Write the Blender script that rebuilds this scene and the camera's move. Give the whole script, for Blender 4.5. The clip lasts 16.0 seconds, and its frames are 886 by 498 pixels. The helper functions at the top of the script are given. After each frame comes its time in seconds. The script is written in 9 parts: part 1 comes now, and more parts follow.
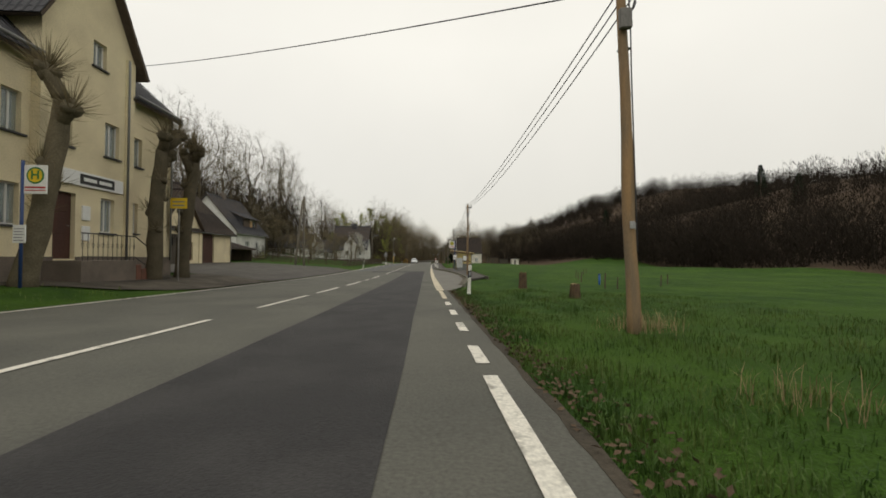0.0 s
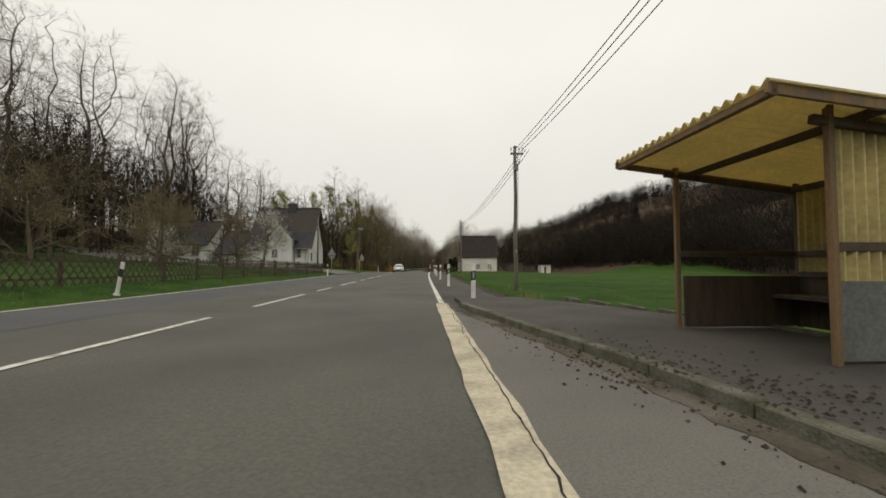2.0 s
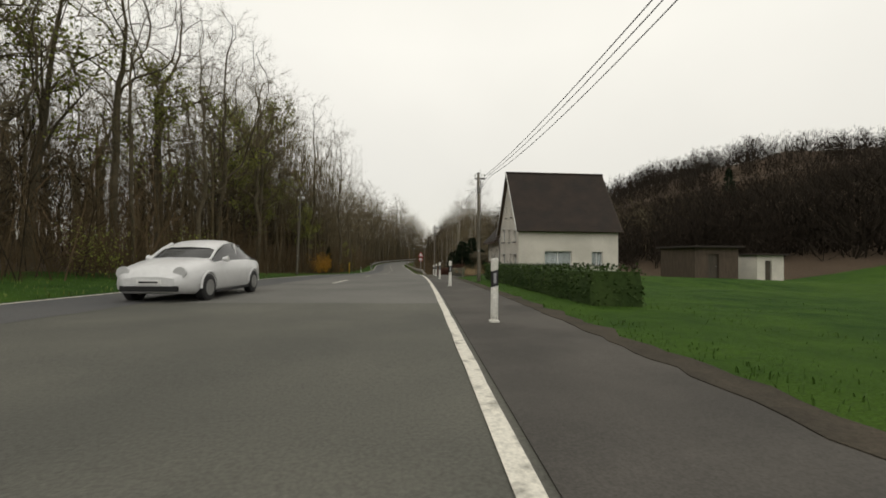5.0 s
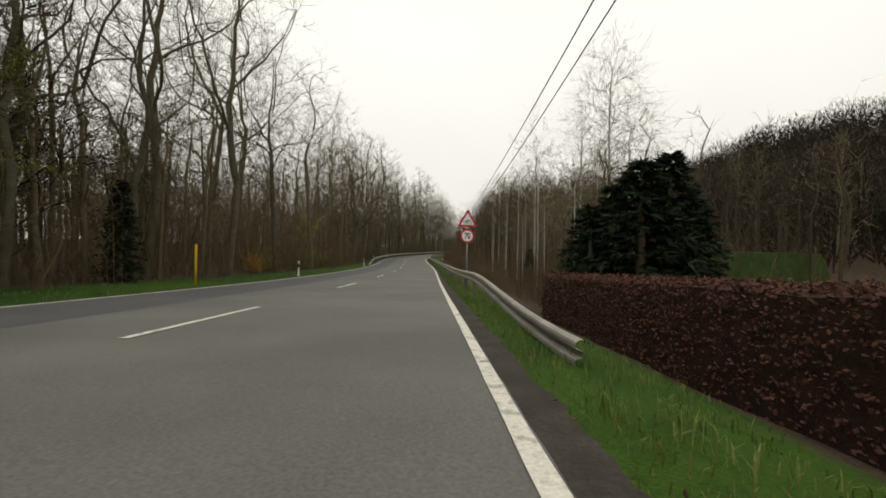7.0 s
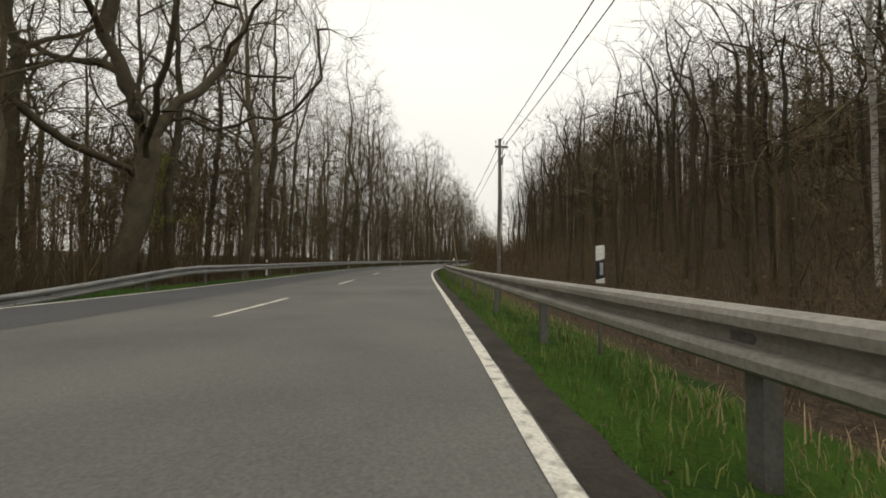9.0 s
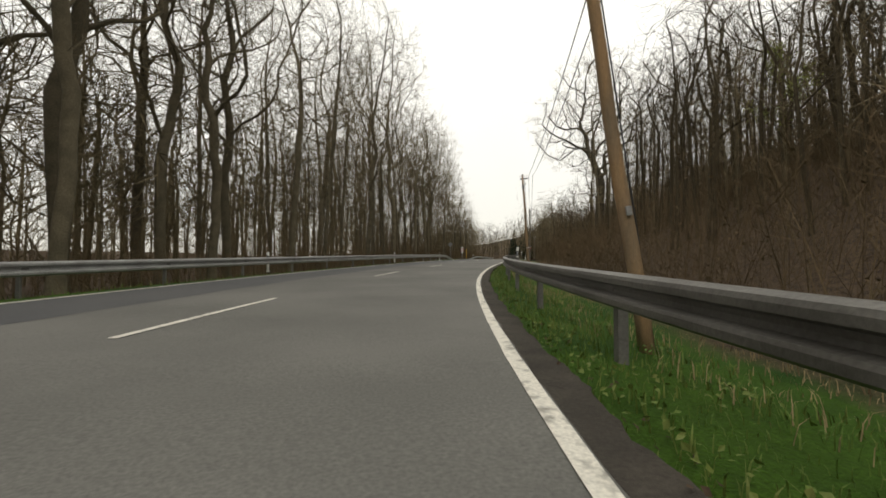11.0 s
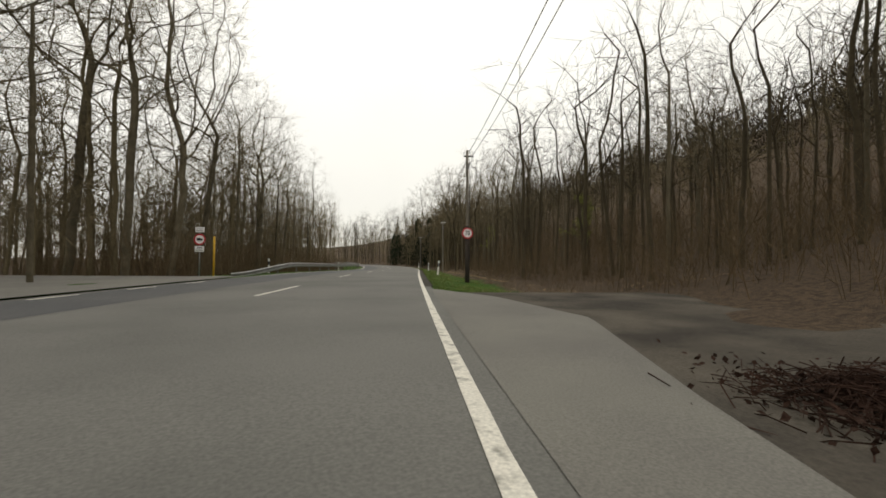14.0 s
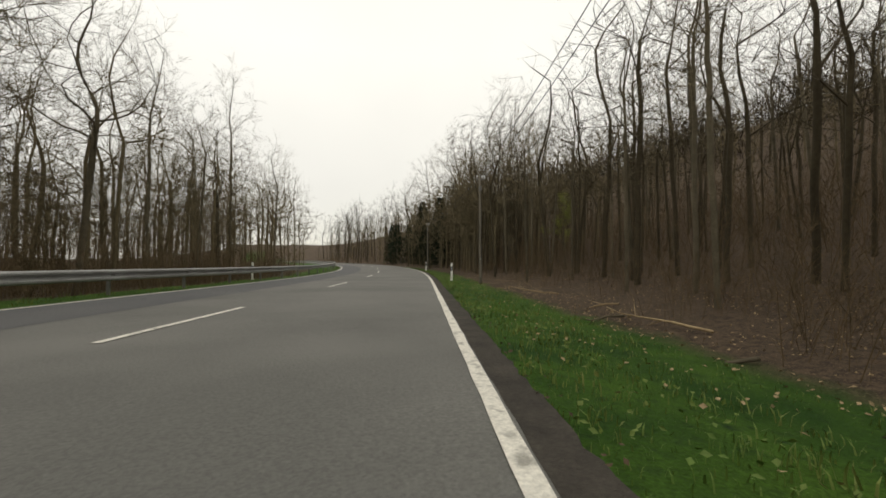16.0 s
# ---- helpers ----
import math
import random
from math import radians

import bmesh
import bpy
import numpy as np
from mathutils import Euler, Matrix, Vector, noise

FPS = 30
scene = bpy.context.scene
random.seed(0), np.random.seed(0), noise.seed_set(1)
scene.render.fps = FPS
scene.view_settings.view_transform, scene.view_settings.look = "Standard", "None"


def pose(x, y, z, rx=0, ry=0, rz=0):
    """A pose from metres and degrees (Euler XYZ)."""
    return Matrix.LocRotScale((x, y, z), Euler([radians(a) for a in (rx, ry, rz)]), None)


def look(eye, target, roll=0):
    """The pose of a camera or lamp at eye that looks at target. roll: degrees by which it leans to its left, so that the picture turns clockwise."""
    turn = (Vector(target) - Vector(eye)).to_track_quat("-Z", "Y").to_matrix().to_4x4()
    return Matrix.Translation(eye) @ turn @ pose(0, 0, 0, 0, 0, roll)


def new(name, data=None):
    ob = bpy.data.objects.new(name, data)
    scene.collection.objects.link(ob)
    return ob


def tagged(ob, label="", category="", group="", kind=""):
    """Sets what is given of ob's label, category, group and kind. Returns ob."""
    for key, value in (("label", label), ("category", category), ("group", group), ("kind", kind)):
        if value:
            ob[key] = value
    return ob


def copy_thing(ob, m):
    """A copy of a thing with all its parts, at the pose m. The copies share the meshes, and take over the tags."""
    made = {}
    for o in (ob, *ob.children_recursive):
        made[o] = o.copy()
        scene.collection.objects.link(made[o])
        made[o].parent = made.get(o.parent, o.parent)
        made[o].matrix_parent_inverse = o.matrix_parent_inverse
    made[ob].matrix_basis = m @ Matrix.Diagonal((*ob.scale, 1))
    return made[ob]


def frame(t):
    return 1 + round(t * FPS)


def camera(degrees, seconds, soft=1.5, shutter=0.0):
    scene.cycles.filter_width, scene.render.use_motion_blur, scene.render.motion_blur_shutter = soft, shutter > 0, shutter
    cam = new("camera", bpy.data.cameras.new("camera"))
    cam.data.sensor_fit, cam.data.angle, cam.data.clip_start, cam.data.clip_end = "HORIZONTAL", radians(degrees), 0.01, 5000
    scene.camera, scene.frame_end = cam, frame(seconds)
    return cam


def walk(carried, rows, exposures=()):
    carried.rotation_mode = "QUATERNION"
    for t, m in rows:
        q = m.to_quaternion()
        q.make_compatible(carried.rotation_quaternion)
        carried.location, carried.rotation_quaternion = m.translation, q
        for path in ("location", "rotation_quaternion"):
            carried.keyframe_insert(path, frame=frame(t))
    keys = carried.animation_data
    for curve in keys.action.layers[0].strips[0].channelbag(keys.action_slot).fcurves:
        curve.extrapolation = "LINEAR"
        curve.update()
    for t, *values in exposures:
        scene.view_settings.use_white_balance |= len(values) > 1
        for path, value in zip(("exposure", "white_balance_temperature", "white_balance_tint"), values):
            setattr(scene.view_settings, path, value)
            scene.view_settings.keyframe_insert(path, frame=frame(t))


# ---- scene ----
# The road is a curve in plan with a gentle profile; everything is placed by
# its run s along the right edge line and its offset to the right of that line.
BEND = [0.51, 0.25, -0.29, -0.64, -0.08, -0.15, -0.62, -0.83, -0.77, -0.41, 0.27, 0.97, 1.36, 1.2, 0.46, -0.05, -0.35, 0.6, 1.85, 2.01,
        0.2, -3.01, -6.55, -8.95, -8.38, -4.63, -0.61, 0.91, 0.11, -0.71, -0.98, -0.71, 0.0, 2.4, 5.6, 5.8, 5.6, 5.4, 5.0, 3.0, 0.5]
SLOPE = [-1.92, -1.94, -1.44, -0.43, 0.3, 0.27, 0.29, 0.13, -0.03, -0.5, -0.97, -1.64, -2.5, -3.32, -3.81, -3.4, -2.23, -1.64, -0.97, 0.05,
         0.95, 1.57, 1.81, 1.79, 1.93, 2.11, 1.98, 1.31, 0.82, 1.05, 0.72, -0.39, -0.8, -0.3, 0.32, 0.7, 0.83, 0.81, 0.71, 0.56, 0.41]
KNOT = np.arange(-10.0, 471.0, 12.0)
RUN = np.arange(-160.0, 760.0, 1.0)


def lay_out():
    bend = np.interp(RUN, KNOT, BEND) * 1e-3
    bend[RUN < -10] = 0.0
    rise = np.interp(RUN, KNOT, SLOPE) * 1e-2
    turn = np.concatenate([[0], np.cumsum((bend[1:] + bend[:-1]) / 2)])
    zero = int(np.argmin(abs(RUN)))
    turn -= turn[zero]
    mid = (turn[1:] + turn[:-1]) / 2
    xs = np.concatenate([[0], np.cumsum(-np.sin(mid))])
    ys = np.concatenate([[0], np.cumsum(np.cos(mid))])
    zs = np.concatenate([[0], np.cumsum((rise[1:] + rise[:-1]) / 2)])
    return turn, xs - xs[zero], ys - ys[zero], zs - zs[zero]


TURN, ROAD_X, ROAD_Y, ROAD_Z = lay_out()


def heading(s):
    return float(np.interp(s, RUN, TURN))


def at(s, lat, z=0.0):
    """World place at run s, offset lat to the right, height z over the road."""
    a = np.interp(s, RUN, TURN)
    return Vector((np.interp(s, RUN, ROAD_X) + lat * np.cos(a), np.interp(s, RUN, ROAD_Y) + lat * np.sin(a), np.interp(s, RUN, ROAD_Z) + z))


def spot(s, lat, z=0.0, turn=0.0):
    """A pose at run s: x to the right of the road, y along it, turned by degrees."""
    return Matrix.Translation(at(s, lat, z)) @ Matrix.Rotation(heading(s) + radians(turn), 4, "Z")


# seconds, run, offset, turn from the road's direction, pitch, roll
RIDE = [
    (0.0, -9.52, -0.55, -2.17, 1.28, 0.18), (0.5, 1.48, -0.48, -3.6, 1.74, 0.23), (1.0, 12.9, -0.51, -2.85, 2.13, 0.92),
    (1.5, 24.06, -0.5, -3.73, 2.25, -0.21), (2.0, 36.41, -0.5, -3.0, 2.44, 0.0), (2.5, 47.72, -0.37, -2.61, 2.89, 0.62),
    (3.0, 60.12, -0.35, -4.53, 2.5, -0.73), (3.5, 71.9, -0.35, -3.28, 2.67, 0.23), (4.0, 84.09, -0.39, -3.19, 2.03, 0.71),
    (4.5, 95.6, -0.42, -3.0, 1.6, 0.6), (5.0, 106.6, -0.45, -2.8, 1.15, 0.5), (5.5, 117.4, -0.47, -2.6, 0.7, 0.45), (6.0, 128.6, -0.49, -2.4, 0.3, 0.4),
    (6.5, 140.42, -0.5, -2.27, 0.12, 0.46), (7.0, 155.84, -0.54, -1.53, 0.41, 1.06), (7.5, 170.34, -0.74, -3.2, 0.98, -0.6),
    (8.0, 186.68, -0.72, -1.94, 1.45, -0.1), (8.5, 200.8, -0.6, -1.84, 2.28, 0.78),
    (9.0, 213.6, -0.6, -1.8, 2.3, 0.6), (9.5, 226.0, -0.62, -1.7, 2.1, 0.4), (10.0, 238.4, -0.64, -1.5, 1.9, 0.2), (10.5, 250.9, -0.66, -1.3, 1.7, 0.1),
    (11.0, 263.56, -0.67, -1.27, 1.64, 0.06), (11.5, 276.04, -0.66, -2.7, 2.21, -0.82), (12.0, 288.99, -0.65, -2.88, 2.59, -0.56),
    (12.5, 300.13, -0.54, -2.38, 2.78, 0.7), (13.0, 311.02, -0.77, -0.47, 2.48, 0.77), (13.5, 319.78, -0.56, -6.38, 2.25, -0.52),
    (14.0, 329.27, -0.45, -4.73, 2.08, 0.39), (14.5, 337.34, -0.34, -5.28, 2.09, 0.4), (15.0, 345.46, -0.42, -2.12, 1.83, 0.9),
    (15.5, 352.03, -0.53, -1.66, 1.99, 0.44), (16.0, 358.98, -0.48, -3.04, 1.71, -0.05),
]
EYE = 0.957
cam = camera(94.4, 16.0, 1.7)
ROWS = []
for when, s, lat, yaw, pitch, roll in RIDE:
    a, b = heading(s) + radians(yaw), radians(pitch)
    eye = at(s, lat, EYE)
    ROWS.append((when, look(eye, eye + Vector((-math.sin(a) * math.cos(b), math.cos(a) * math.cos(b), math.sin(b))), roll)))
walk(cam, ROWS, [(0.0, 0.0), (4.2, 0.0), (6.3, 0.15), (8.7, 0.2), (11.0, 0.36), (11.6, 0.46), (12.4, 0.28), (13.5, 0.3), (14.5, 0.26), (15.3, 0.17), (16.0, 0.17)])

# ---- sky and light: a bright overcast day ----
world = bpy.data.worlds.new("overcast")
scene.world = world
world.use_nodes = True
wn, wl = world.node_tree.nodes, world.node_tree.links
wn.clear()
sky = wn.new("ShaderNodeTexSky")
sky.sky_type, sky.sun_disc, sky.sun_elevation, sky.sun_rotation = "NISHITA", False, radians(42), radians(150)
bg_blue, bg_cloud, add, out = wn.new("ShaderNodeBackground"), wn.new("ShaderNodeBackground"), wn.new("ShaderNodeAddShader"), wn.new("ShaderNodeOutputWorld")
bg_blue.inputs[1].default_value = 0.012
wl.new(sky.outputs[0], bg_blue.inputs[0])
tc, sep, ramp, cloud, mixc = wn.new("ShaderNodeTexCoord"), wn.new("ShaderNodeSeparateXYZ"), wn.new("ShaderNodeValToRGB"), wn.new("ShaderNodeTexNoise"), wn.new("ShaderNodeMix")
wl.new(tc.outputs["Generated"], sep.inputs[0])
wl.new(sep.outputs["Z"], ramp.inputs[0])
ramp.color_ramp.elements[0].position, ramp.color_ramp.elements[0].color = 0.02, (0.76, 0.722, 0.636, 1)
ramp.color_ramp.elements[1].position, ramp.color_ramp.elements[1].color = 0.45, (1.0, 0.965, 0.866, 1)
cloud.inputs["Scale"].default_value, cloud.inputs["Detail"].default_value = 1.7, 5
wl.new(tc.outputs["Generated"], cloud.inputs["Vector"])
mixc.data_type, mixc.blend_type = "RGBA", "MULTIPLY"
mixc.inputs["Factor"].default_value = 0.2
wl.new(ramp.outputs[0], mixc.inputs["A"])
wl.new(cloud.outputs["Fac"], mixc.inputs["B"])
wl.new(mixc.outputs["Result"], bg_cloud.inputs[0])
bg_cloud.inputs[1].default_value = 1.0
wl.new(bg_blue.outputs[0], add.inputs[0])
wl.new(bg_cloud.outputs[0], add.inputs[1])
wl.new(add.outputs[0], out.inputs[0])
sun = new("sun", bpy.data.lights.new("sun", "SUN"))
sun.data.energy, sun.data.angle, sun.data.color = 0.6, radians(40), (1.0, 0.97, 0.92)
sun.matrix_world = look((0, 0, 60), (25, 45, 0))

# ---- materials ----
def material(name, base, rough=0.8, second=None, scale=4.0, amount=0.5, grain=60.0, bump=0.3, bump_scale=None, metal=0.0, spec=0.3, contrast=(0.35, 0.65), random_tint=0.0, world_space=True, stretch=None):
    """Base colour varied towards a second one at a large scale, grain at a small one, and a fine relief."""
    m = bpy.data.materials.new(name)
    m.use_nodes = True
    n, l = m.node_tree.nodes, m.node_tree.links
    b = n["Principled BSDF"]
    second = second or tuple(c * 0.75 for c in base)
    co = n.new("ShaderNodeTexCoord")
    src = co.outputs["Object"]
    if world_space:
        geo = n.new("ShaderNodeNewGeometry")
        src = geo.outputs["Position"]
    if stretch:
        mp = n.new("ShaderNodeMapping")
        mp.inputs["Scale"].default_value = stretch
        l.new(src, mp.inputs["Vector"])
        src = mp.outputs[0]
    big, ramp = n.new("ShaderNodeTexNoise"), n.new("ShaderNodeValToRGB")
    big.inputs["Scale"].default_value, big.inputs["Detail"].default_value = scale, 5
    l.new(src, big.inputs["Vector"])
    ramp.color_ramp.elements[0].position, ramp.color_ramp.elements[1].position = contrast
    ramp.color_ramp.elements[0].color, ramp.color_ramp.elements[1].color = (0, 0, 0, 1), (1, 1, 1, 1)
    l.new(big.outputs["Fac"], ramp.inputs[0])
    mul = n.new("ShaderNodeMath")
    mul.operation = "MULTIPLY"
    mul.inputs[1].default_value = amount
    l.new(ramp.outputs[0], mul.inputs[0])
    mix = n.new("ShaderNodeMix")
    mix.data_type = "RGBA"
    mix.inputs["A"].default_value, mix.inputs["B"].default_value = (*base, 1), (*second, 1)
    l.new(mul.outputs[0], mix.inputs["Factor"])
    fine = n.new("ShaderNodeTexNoise")
    fine.inputs["Scale"].default_value, fine.inputs["Detail"].default_value = grain, 3
    l.new(src, fine.inputs["Vector"])
    val = n.new("ShaderNodeMapRange")
    val.inputs["From Min"].default_value, val.inputs["From Max"].default_value = 0.25, 0.75
    val.inputs["To Min"].default_value, val.inputs["To Max"].default_value = 0.78, 1.22
    l.new(fine.outputs["Fac"], val.inputs["Value"])
    hue = n.new("ShaderNodeHueSaturation")
    l.new(mix.outputs["Result"], hue.inputs["Color"])
    l.new(val.outputs[0], hue.inputs["Value"])
    col = hue.outputs[0]
    if random_tint:
        info, rnd, hue2 = n.new("ShaderNodeObjectInfo"), n.new("ShaderNodeMapRange"), n.new("ShaderNodeHueSaturation")
        rnd.inputs["To Min"].default_value, rnd.inputs["To Max"].default_value = 1 - random_tint, 1 + random_tint
        l.new(info.outputs["Random"], rnd.inputs["Value"])
        l.new(rnd.outputs[0], hue2.inputs["Value"])
        l.new(col, hue2.inputs["Color"])
        col = hue2.outputs[0]
    l.new(col, b.inputs["Base Color"])
    b.inputs["Roughness"].default_value, b.inputs["Metallic"].default_value = rough, metal
    b.inputs["Specular IOR Level"].default_value = spec
    if bump:
        bp = n.new("ShaderNodeBump")
        bp.inputs["Strength"].default_value, bp.inputs["Distance"].default_value = bump, 0.02
        relief = fine
        if bump_scale:
            relief = n.new("ShaderNodeTexNoise")
            relief.inputs["Scale"].default_value, relief.inputs["Detail"].default_value = bump_scale, 4
            l.new(src, relief.inputs["Vector"])
        l.new(relief.outputs["Fac"], bp.inputs["Height"])
        l.new(bp.outputs[0], b.inputs["Normal"])
    return m


def plain(name, base, rough=0.5, metal=0.0, spec=0.5):
    return material(name, base, rough, tuple(c * 0.85 for c in base), 7.0, 0.4, 90.0, 0.08, None, metal, spec)


def glass_material():
    m = bpy.data.materials.new("window_glass")
    m.use_nodes = True
    b = m.node_tree.nodes["Principled BSDF"]
    b.inputs["Base Color"].default_value = (0.75, 0.8, 0.8, 1)
    b.inputs["Roughness"].default_value = 0.02
    b.inputs["Transmission Weight"].default_value = 0.85
    b.inputs["IOR"].default_value = 1.25
    return m


M_ASPHALT_LIGHT = material("pale_worn_asphalt", (0.160, 0.156, 0.141), 0.9, (0.116, 0.114, 0.103), 0.35, 0.9, 42.0, 0.35, 160.0, spec=0.25)
M_ASPHALT = material("worn_asphalt", (0.122, 0.119, 0.100), 0.9, (0.088, 0.087, 0.075), 0.5, 0.9, 40.0, 0.5, 110.0, spec=0.25)
M_ASPHALT_DARK = material("patched_asphalt", (0.035, 0.034, 0.034), 0.85, (0.052, 0.050, 0.049), 1.1, 0.8, 38.0, 1.0, 60.0, spec=0.3, contrast=(0.42, 0.62))
M_GRAVEL = material("trodden_gravel", (0.108, 0.095, 0.076), 0.97, (0.045, 0.040, 0.034), 0.7, 0.95, 30.0, 0.7, 60.0, spec=0.1)
M_ASPHALT_STRIP = material("bluish_asphalt_strip", (0.082, 0.082, 0.084), 0.85, (0.105, 0.103, 0.1), 0.5, 0.7, 50.0, 0.4, 140.0, spec=0.3)
M_BAY = material("bay_asphalt", (0.182, 0.175, 0.152), 0.92, (0.14, 0.132, 0.12), 0.5, 0.8, 60.0, 0.3, 150.0, spec=0.2)
M_FOOTWAY = material("footway_asphalt", (0.098, 0.09, 0.08), 0.92, (0.062, 0.058, 0.052), 0.8, 0.9, 60.0, 0.35, 150.0, spec=0.2)
M_LINE = material("road_paint", (0.66, 0.63, 0.55), 0.75, (0.22, 0.21, 0.18), 7.0, 0.8, 40.0, 0.25, 120.0, spec=0.25, contrast=(0.52, 0.68))
M_LINE_OLD = material("yellowed_road_paint", (0.56, 0.50, 0.37), 0.8, (0.25, 0.22, 0.17), 2.4, 0.6, 30.0, 0.35, 110.0, spec=0.2, contrast=(0.48, 0.66))
M_CRACK = material("crack", (0.03, 0.028, 0.025), 0.95, None, 4, 0.5, 40, 0.1)
M_SOIL = material("verge_soil", (0.074, 0.063, 0.048), 0.97, (0.046, 0.041, 0.033), 1.6, 0.9, 30.0, 0.9, 45.0, spec=0.1)
M_EDGE = material("gritty_asphalt_margin", (0.066, 0.058, 0.047), 0.95, (0.040, 0.036, 0.030), 2.4, 0.9, 34.0, 0.8, 70.0, spec=0.15)
M_DIRT = material("washed_in_dirt", (0.085, 0.072, 0.054), 0.97, (0.15, 0.135, 0.11), 1.3, 0.9, 26.0, 0.7, 50.0, spec=0.1, contrast=(0.42, 0.62))
M_CONCRETE = material("kerb_concrete", (0.27, 0.255, 0.225), 0.92, (0.15, 0.145, 0.12), 1.8, 0.9, 45.0, 0.4, 80.0, spec=0.2)
M_CONCRETE_MOSS = material("mossy_concrete", (0.17, 0.16, 0.13), 0.95, (0.075, 0.08, 0.045), 3.2, 0.9, 40.0, 0.6, 50.0, spec=0.15)
M_FIELD_BLADE = material("field_blades", (0.028, 0.068, 0.010), 0.65, (0.085, 0.118, 0.022), 0.8, 0.8, 9.0, 0.2, spec=0.25)
M_MEADOW_BLADE = material("meadow_blades", (0.045, 0.092, 0.014), 0.65, (0.075, 0.125, 0.022), 0.5, 0.8, 9.0, 0.2, spec=0.2)
M_VERGE_BLADE = material("verge_blades", (0.072, 0.13, 0.02), 0.65, (0.165, 0.17, 0.045), 0.7, 0.8, 9.0, 0.2, spec=0.25)
M_STRAW = material("dry_straw", (0.36, 0.27, 0.15), 0.85, (0.2, 0.14, 0.08), 2.0, 0.7, 20.0, 0.2, spec=0.15)
M_LITTER = material("leaf_litter", (0.115, 0.080, 0.052), 0.97, (0.055, 0.04, 0.028), 0.8, 0.9, 16.0, 0.9, 22.0, spec=0.1)
M_BARK = material("grey_brown_bark", (0.125, 0.105, 0.070), 0.95, (0.078, 0.068, 0.045), 2.2, 0.8, 24.0, 0.8, 18.0, spec=0.1, random_tint=0.25)
M_OAK = material("dark_oak_bark", (0.062, 0.054, 0.040), 0.95, (0.038, 0.036, 0.024), 2.2, 0.8, 24.0, 0.8, 18.0, spec=0.1)
M_TWIG = material("bare_twigs", (0.168, 0.136, 0.080), 0.95, (0.108, 0.091, 0.054), 1.0, 0.7, 10.0, 0.0, spec=0.1, random_tint=0.3)
# bare_twigs scaled down: shade among the crowded hillside trees put into the colour
M_TWIG_SHADED = material("shaded_brown_twigs", (0.072, 0.058, 0.036), 0.95, (0.046, 0.038, 0.024), 0.5, 0.8, 8.0, 0.0, spec=0.1)
M_BRUSH = material("brown_brush_stems", (0.125, 0.088, 0.050), 0.95, (0.075, 0.058, 0.032), 0.8, 0.8, 10.0, 0.0, spec=0.1, random_tint=0.25)
M_BUD = material("spring_leaf_green", (0.25, 0.27, 0.05), 0.7, (0.18, 0.20, 0.04), 1.2, 0.7, 10.0, 0.0, spec=0.2, random_tint=0.2)
M_BLOSSOM = material("white_blossom", (0.62, 0.60, 0.54), 0.8, (0.45, 0.45, 0.38), 2.0, 0.6, 10.0, 0.0, spec=0.2)
M_FORSYTHIA = material("ochre_blossom", (0.58, 0.31, 0.03), 0.8, (0.40, 0.19, 0.02), 2.0, 0.6, 10.0, 0.0, spec=0.2)
M_BIRCH = material("birch_bark", (0.42, 0.39, 0.34), 0.85, (0.08, 0.07, 0.06), 5.0, 0.8, 20.0, 0.4, 14.0, stretch=(1, 1, 4), contrast=(0.5, 0.62))
M_CONIFER = material("conifer_needles", (0.011, 0.020, 0.009), 0.85, (0.018, 0.027, 0.012), 1.5, 0.7, 14.0, 0.0, spec=0.15, random_tint=0.2)
M_BEECH_HEDGE = material("copper_beech_leaves", (0.078, 0.036, 0.026), 0.8, (0.125, 0.056, 0.038), 2.6, 0.8, 12.0, 0.0, spec=0.2)
# about a quarter of the bare_twigs colour, for the woods behind the village
M_VILLAGE_WOOD = material("near_black_twigs", (0.042, 0.034, 0.023), 0.95, (0.028, 0.023, 0.016), 0.5, 0.8, 8.0, 0.0, spec=0.1)
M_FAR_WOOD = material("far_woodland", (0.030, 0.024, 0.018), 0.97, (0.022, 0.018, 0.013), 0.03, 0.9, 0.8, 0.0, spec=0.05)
M_POLE = material("weathered_pole_wood", (0.27, 0.17, 0.085), 0.85, (0.16, 0.125, 0.085), 1.2, 0.9, 30.0, 0.5, 26.0, stretch=(6, 6, 0.6), spec=0.2, random_tint=0.2)
M_STUMP = material("rotten_stump_wood", (0.115, 0.078, 0.048), 0.95, (0.05, 0.036, 0.026), 3.0, 0.9, 20.0, 0.8, 14.0, stretch=(3, 3, 0.8), spec=0.1)
M_POLE_GREY = material("grey_pole_wood", (0.19, 0.165, 0.13), 0.88, (0.11, 0.1, 0.08), 1.2, 0.9, 30.0, 0.5, 26.0, stretch=(6, 6, 0.6), spec=0.2)
M_TAR = material("tarred_wood", (0.035, 0.028, 0.023), 0.9, (0.055, 0.044, 0.035), 2.0, 0.7, 30.0, 0.5, 26.0, stretch=(6, 6, 0.6))
M_WIRE = plain("black_cable", (0.02, 0.02, 0.02), 0.6)
M_POST_WHITE = material("delineator_white", (0.72, 0.71, 0.66), 0.55, (0.5, 0.48, 0.42), 2.6, 0.6, 30.0, 0.1, spec=0.4)
M_POST_BLACK = plain("delineator_black", (0.018, 0.018, 0.02), 0.5)
M_REFLECTOR = plain("grey_reflector", (0.36, 0.36, 0.38), 0.25, 0.0, 0.8)
M_STEEL = material("galvanised_steel", (0.36, 0.36, 0.35), 0.5, (0.24, 0.235, 0.225), 1.4, 0.8, 30.0, 0.15, metal=0.6, spec=0.5)
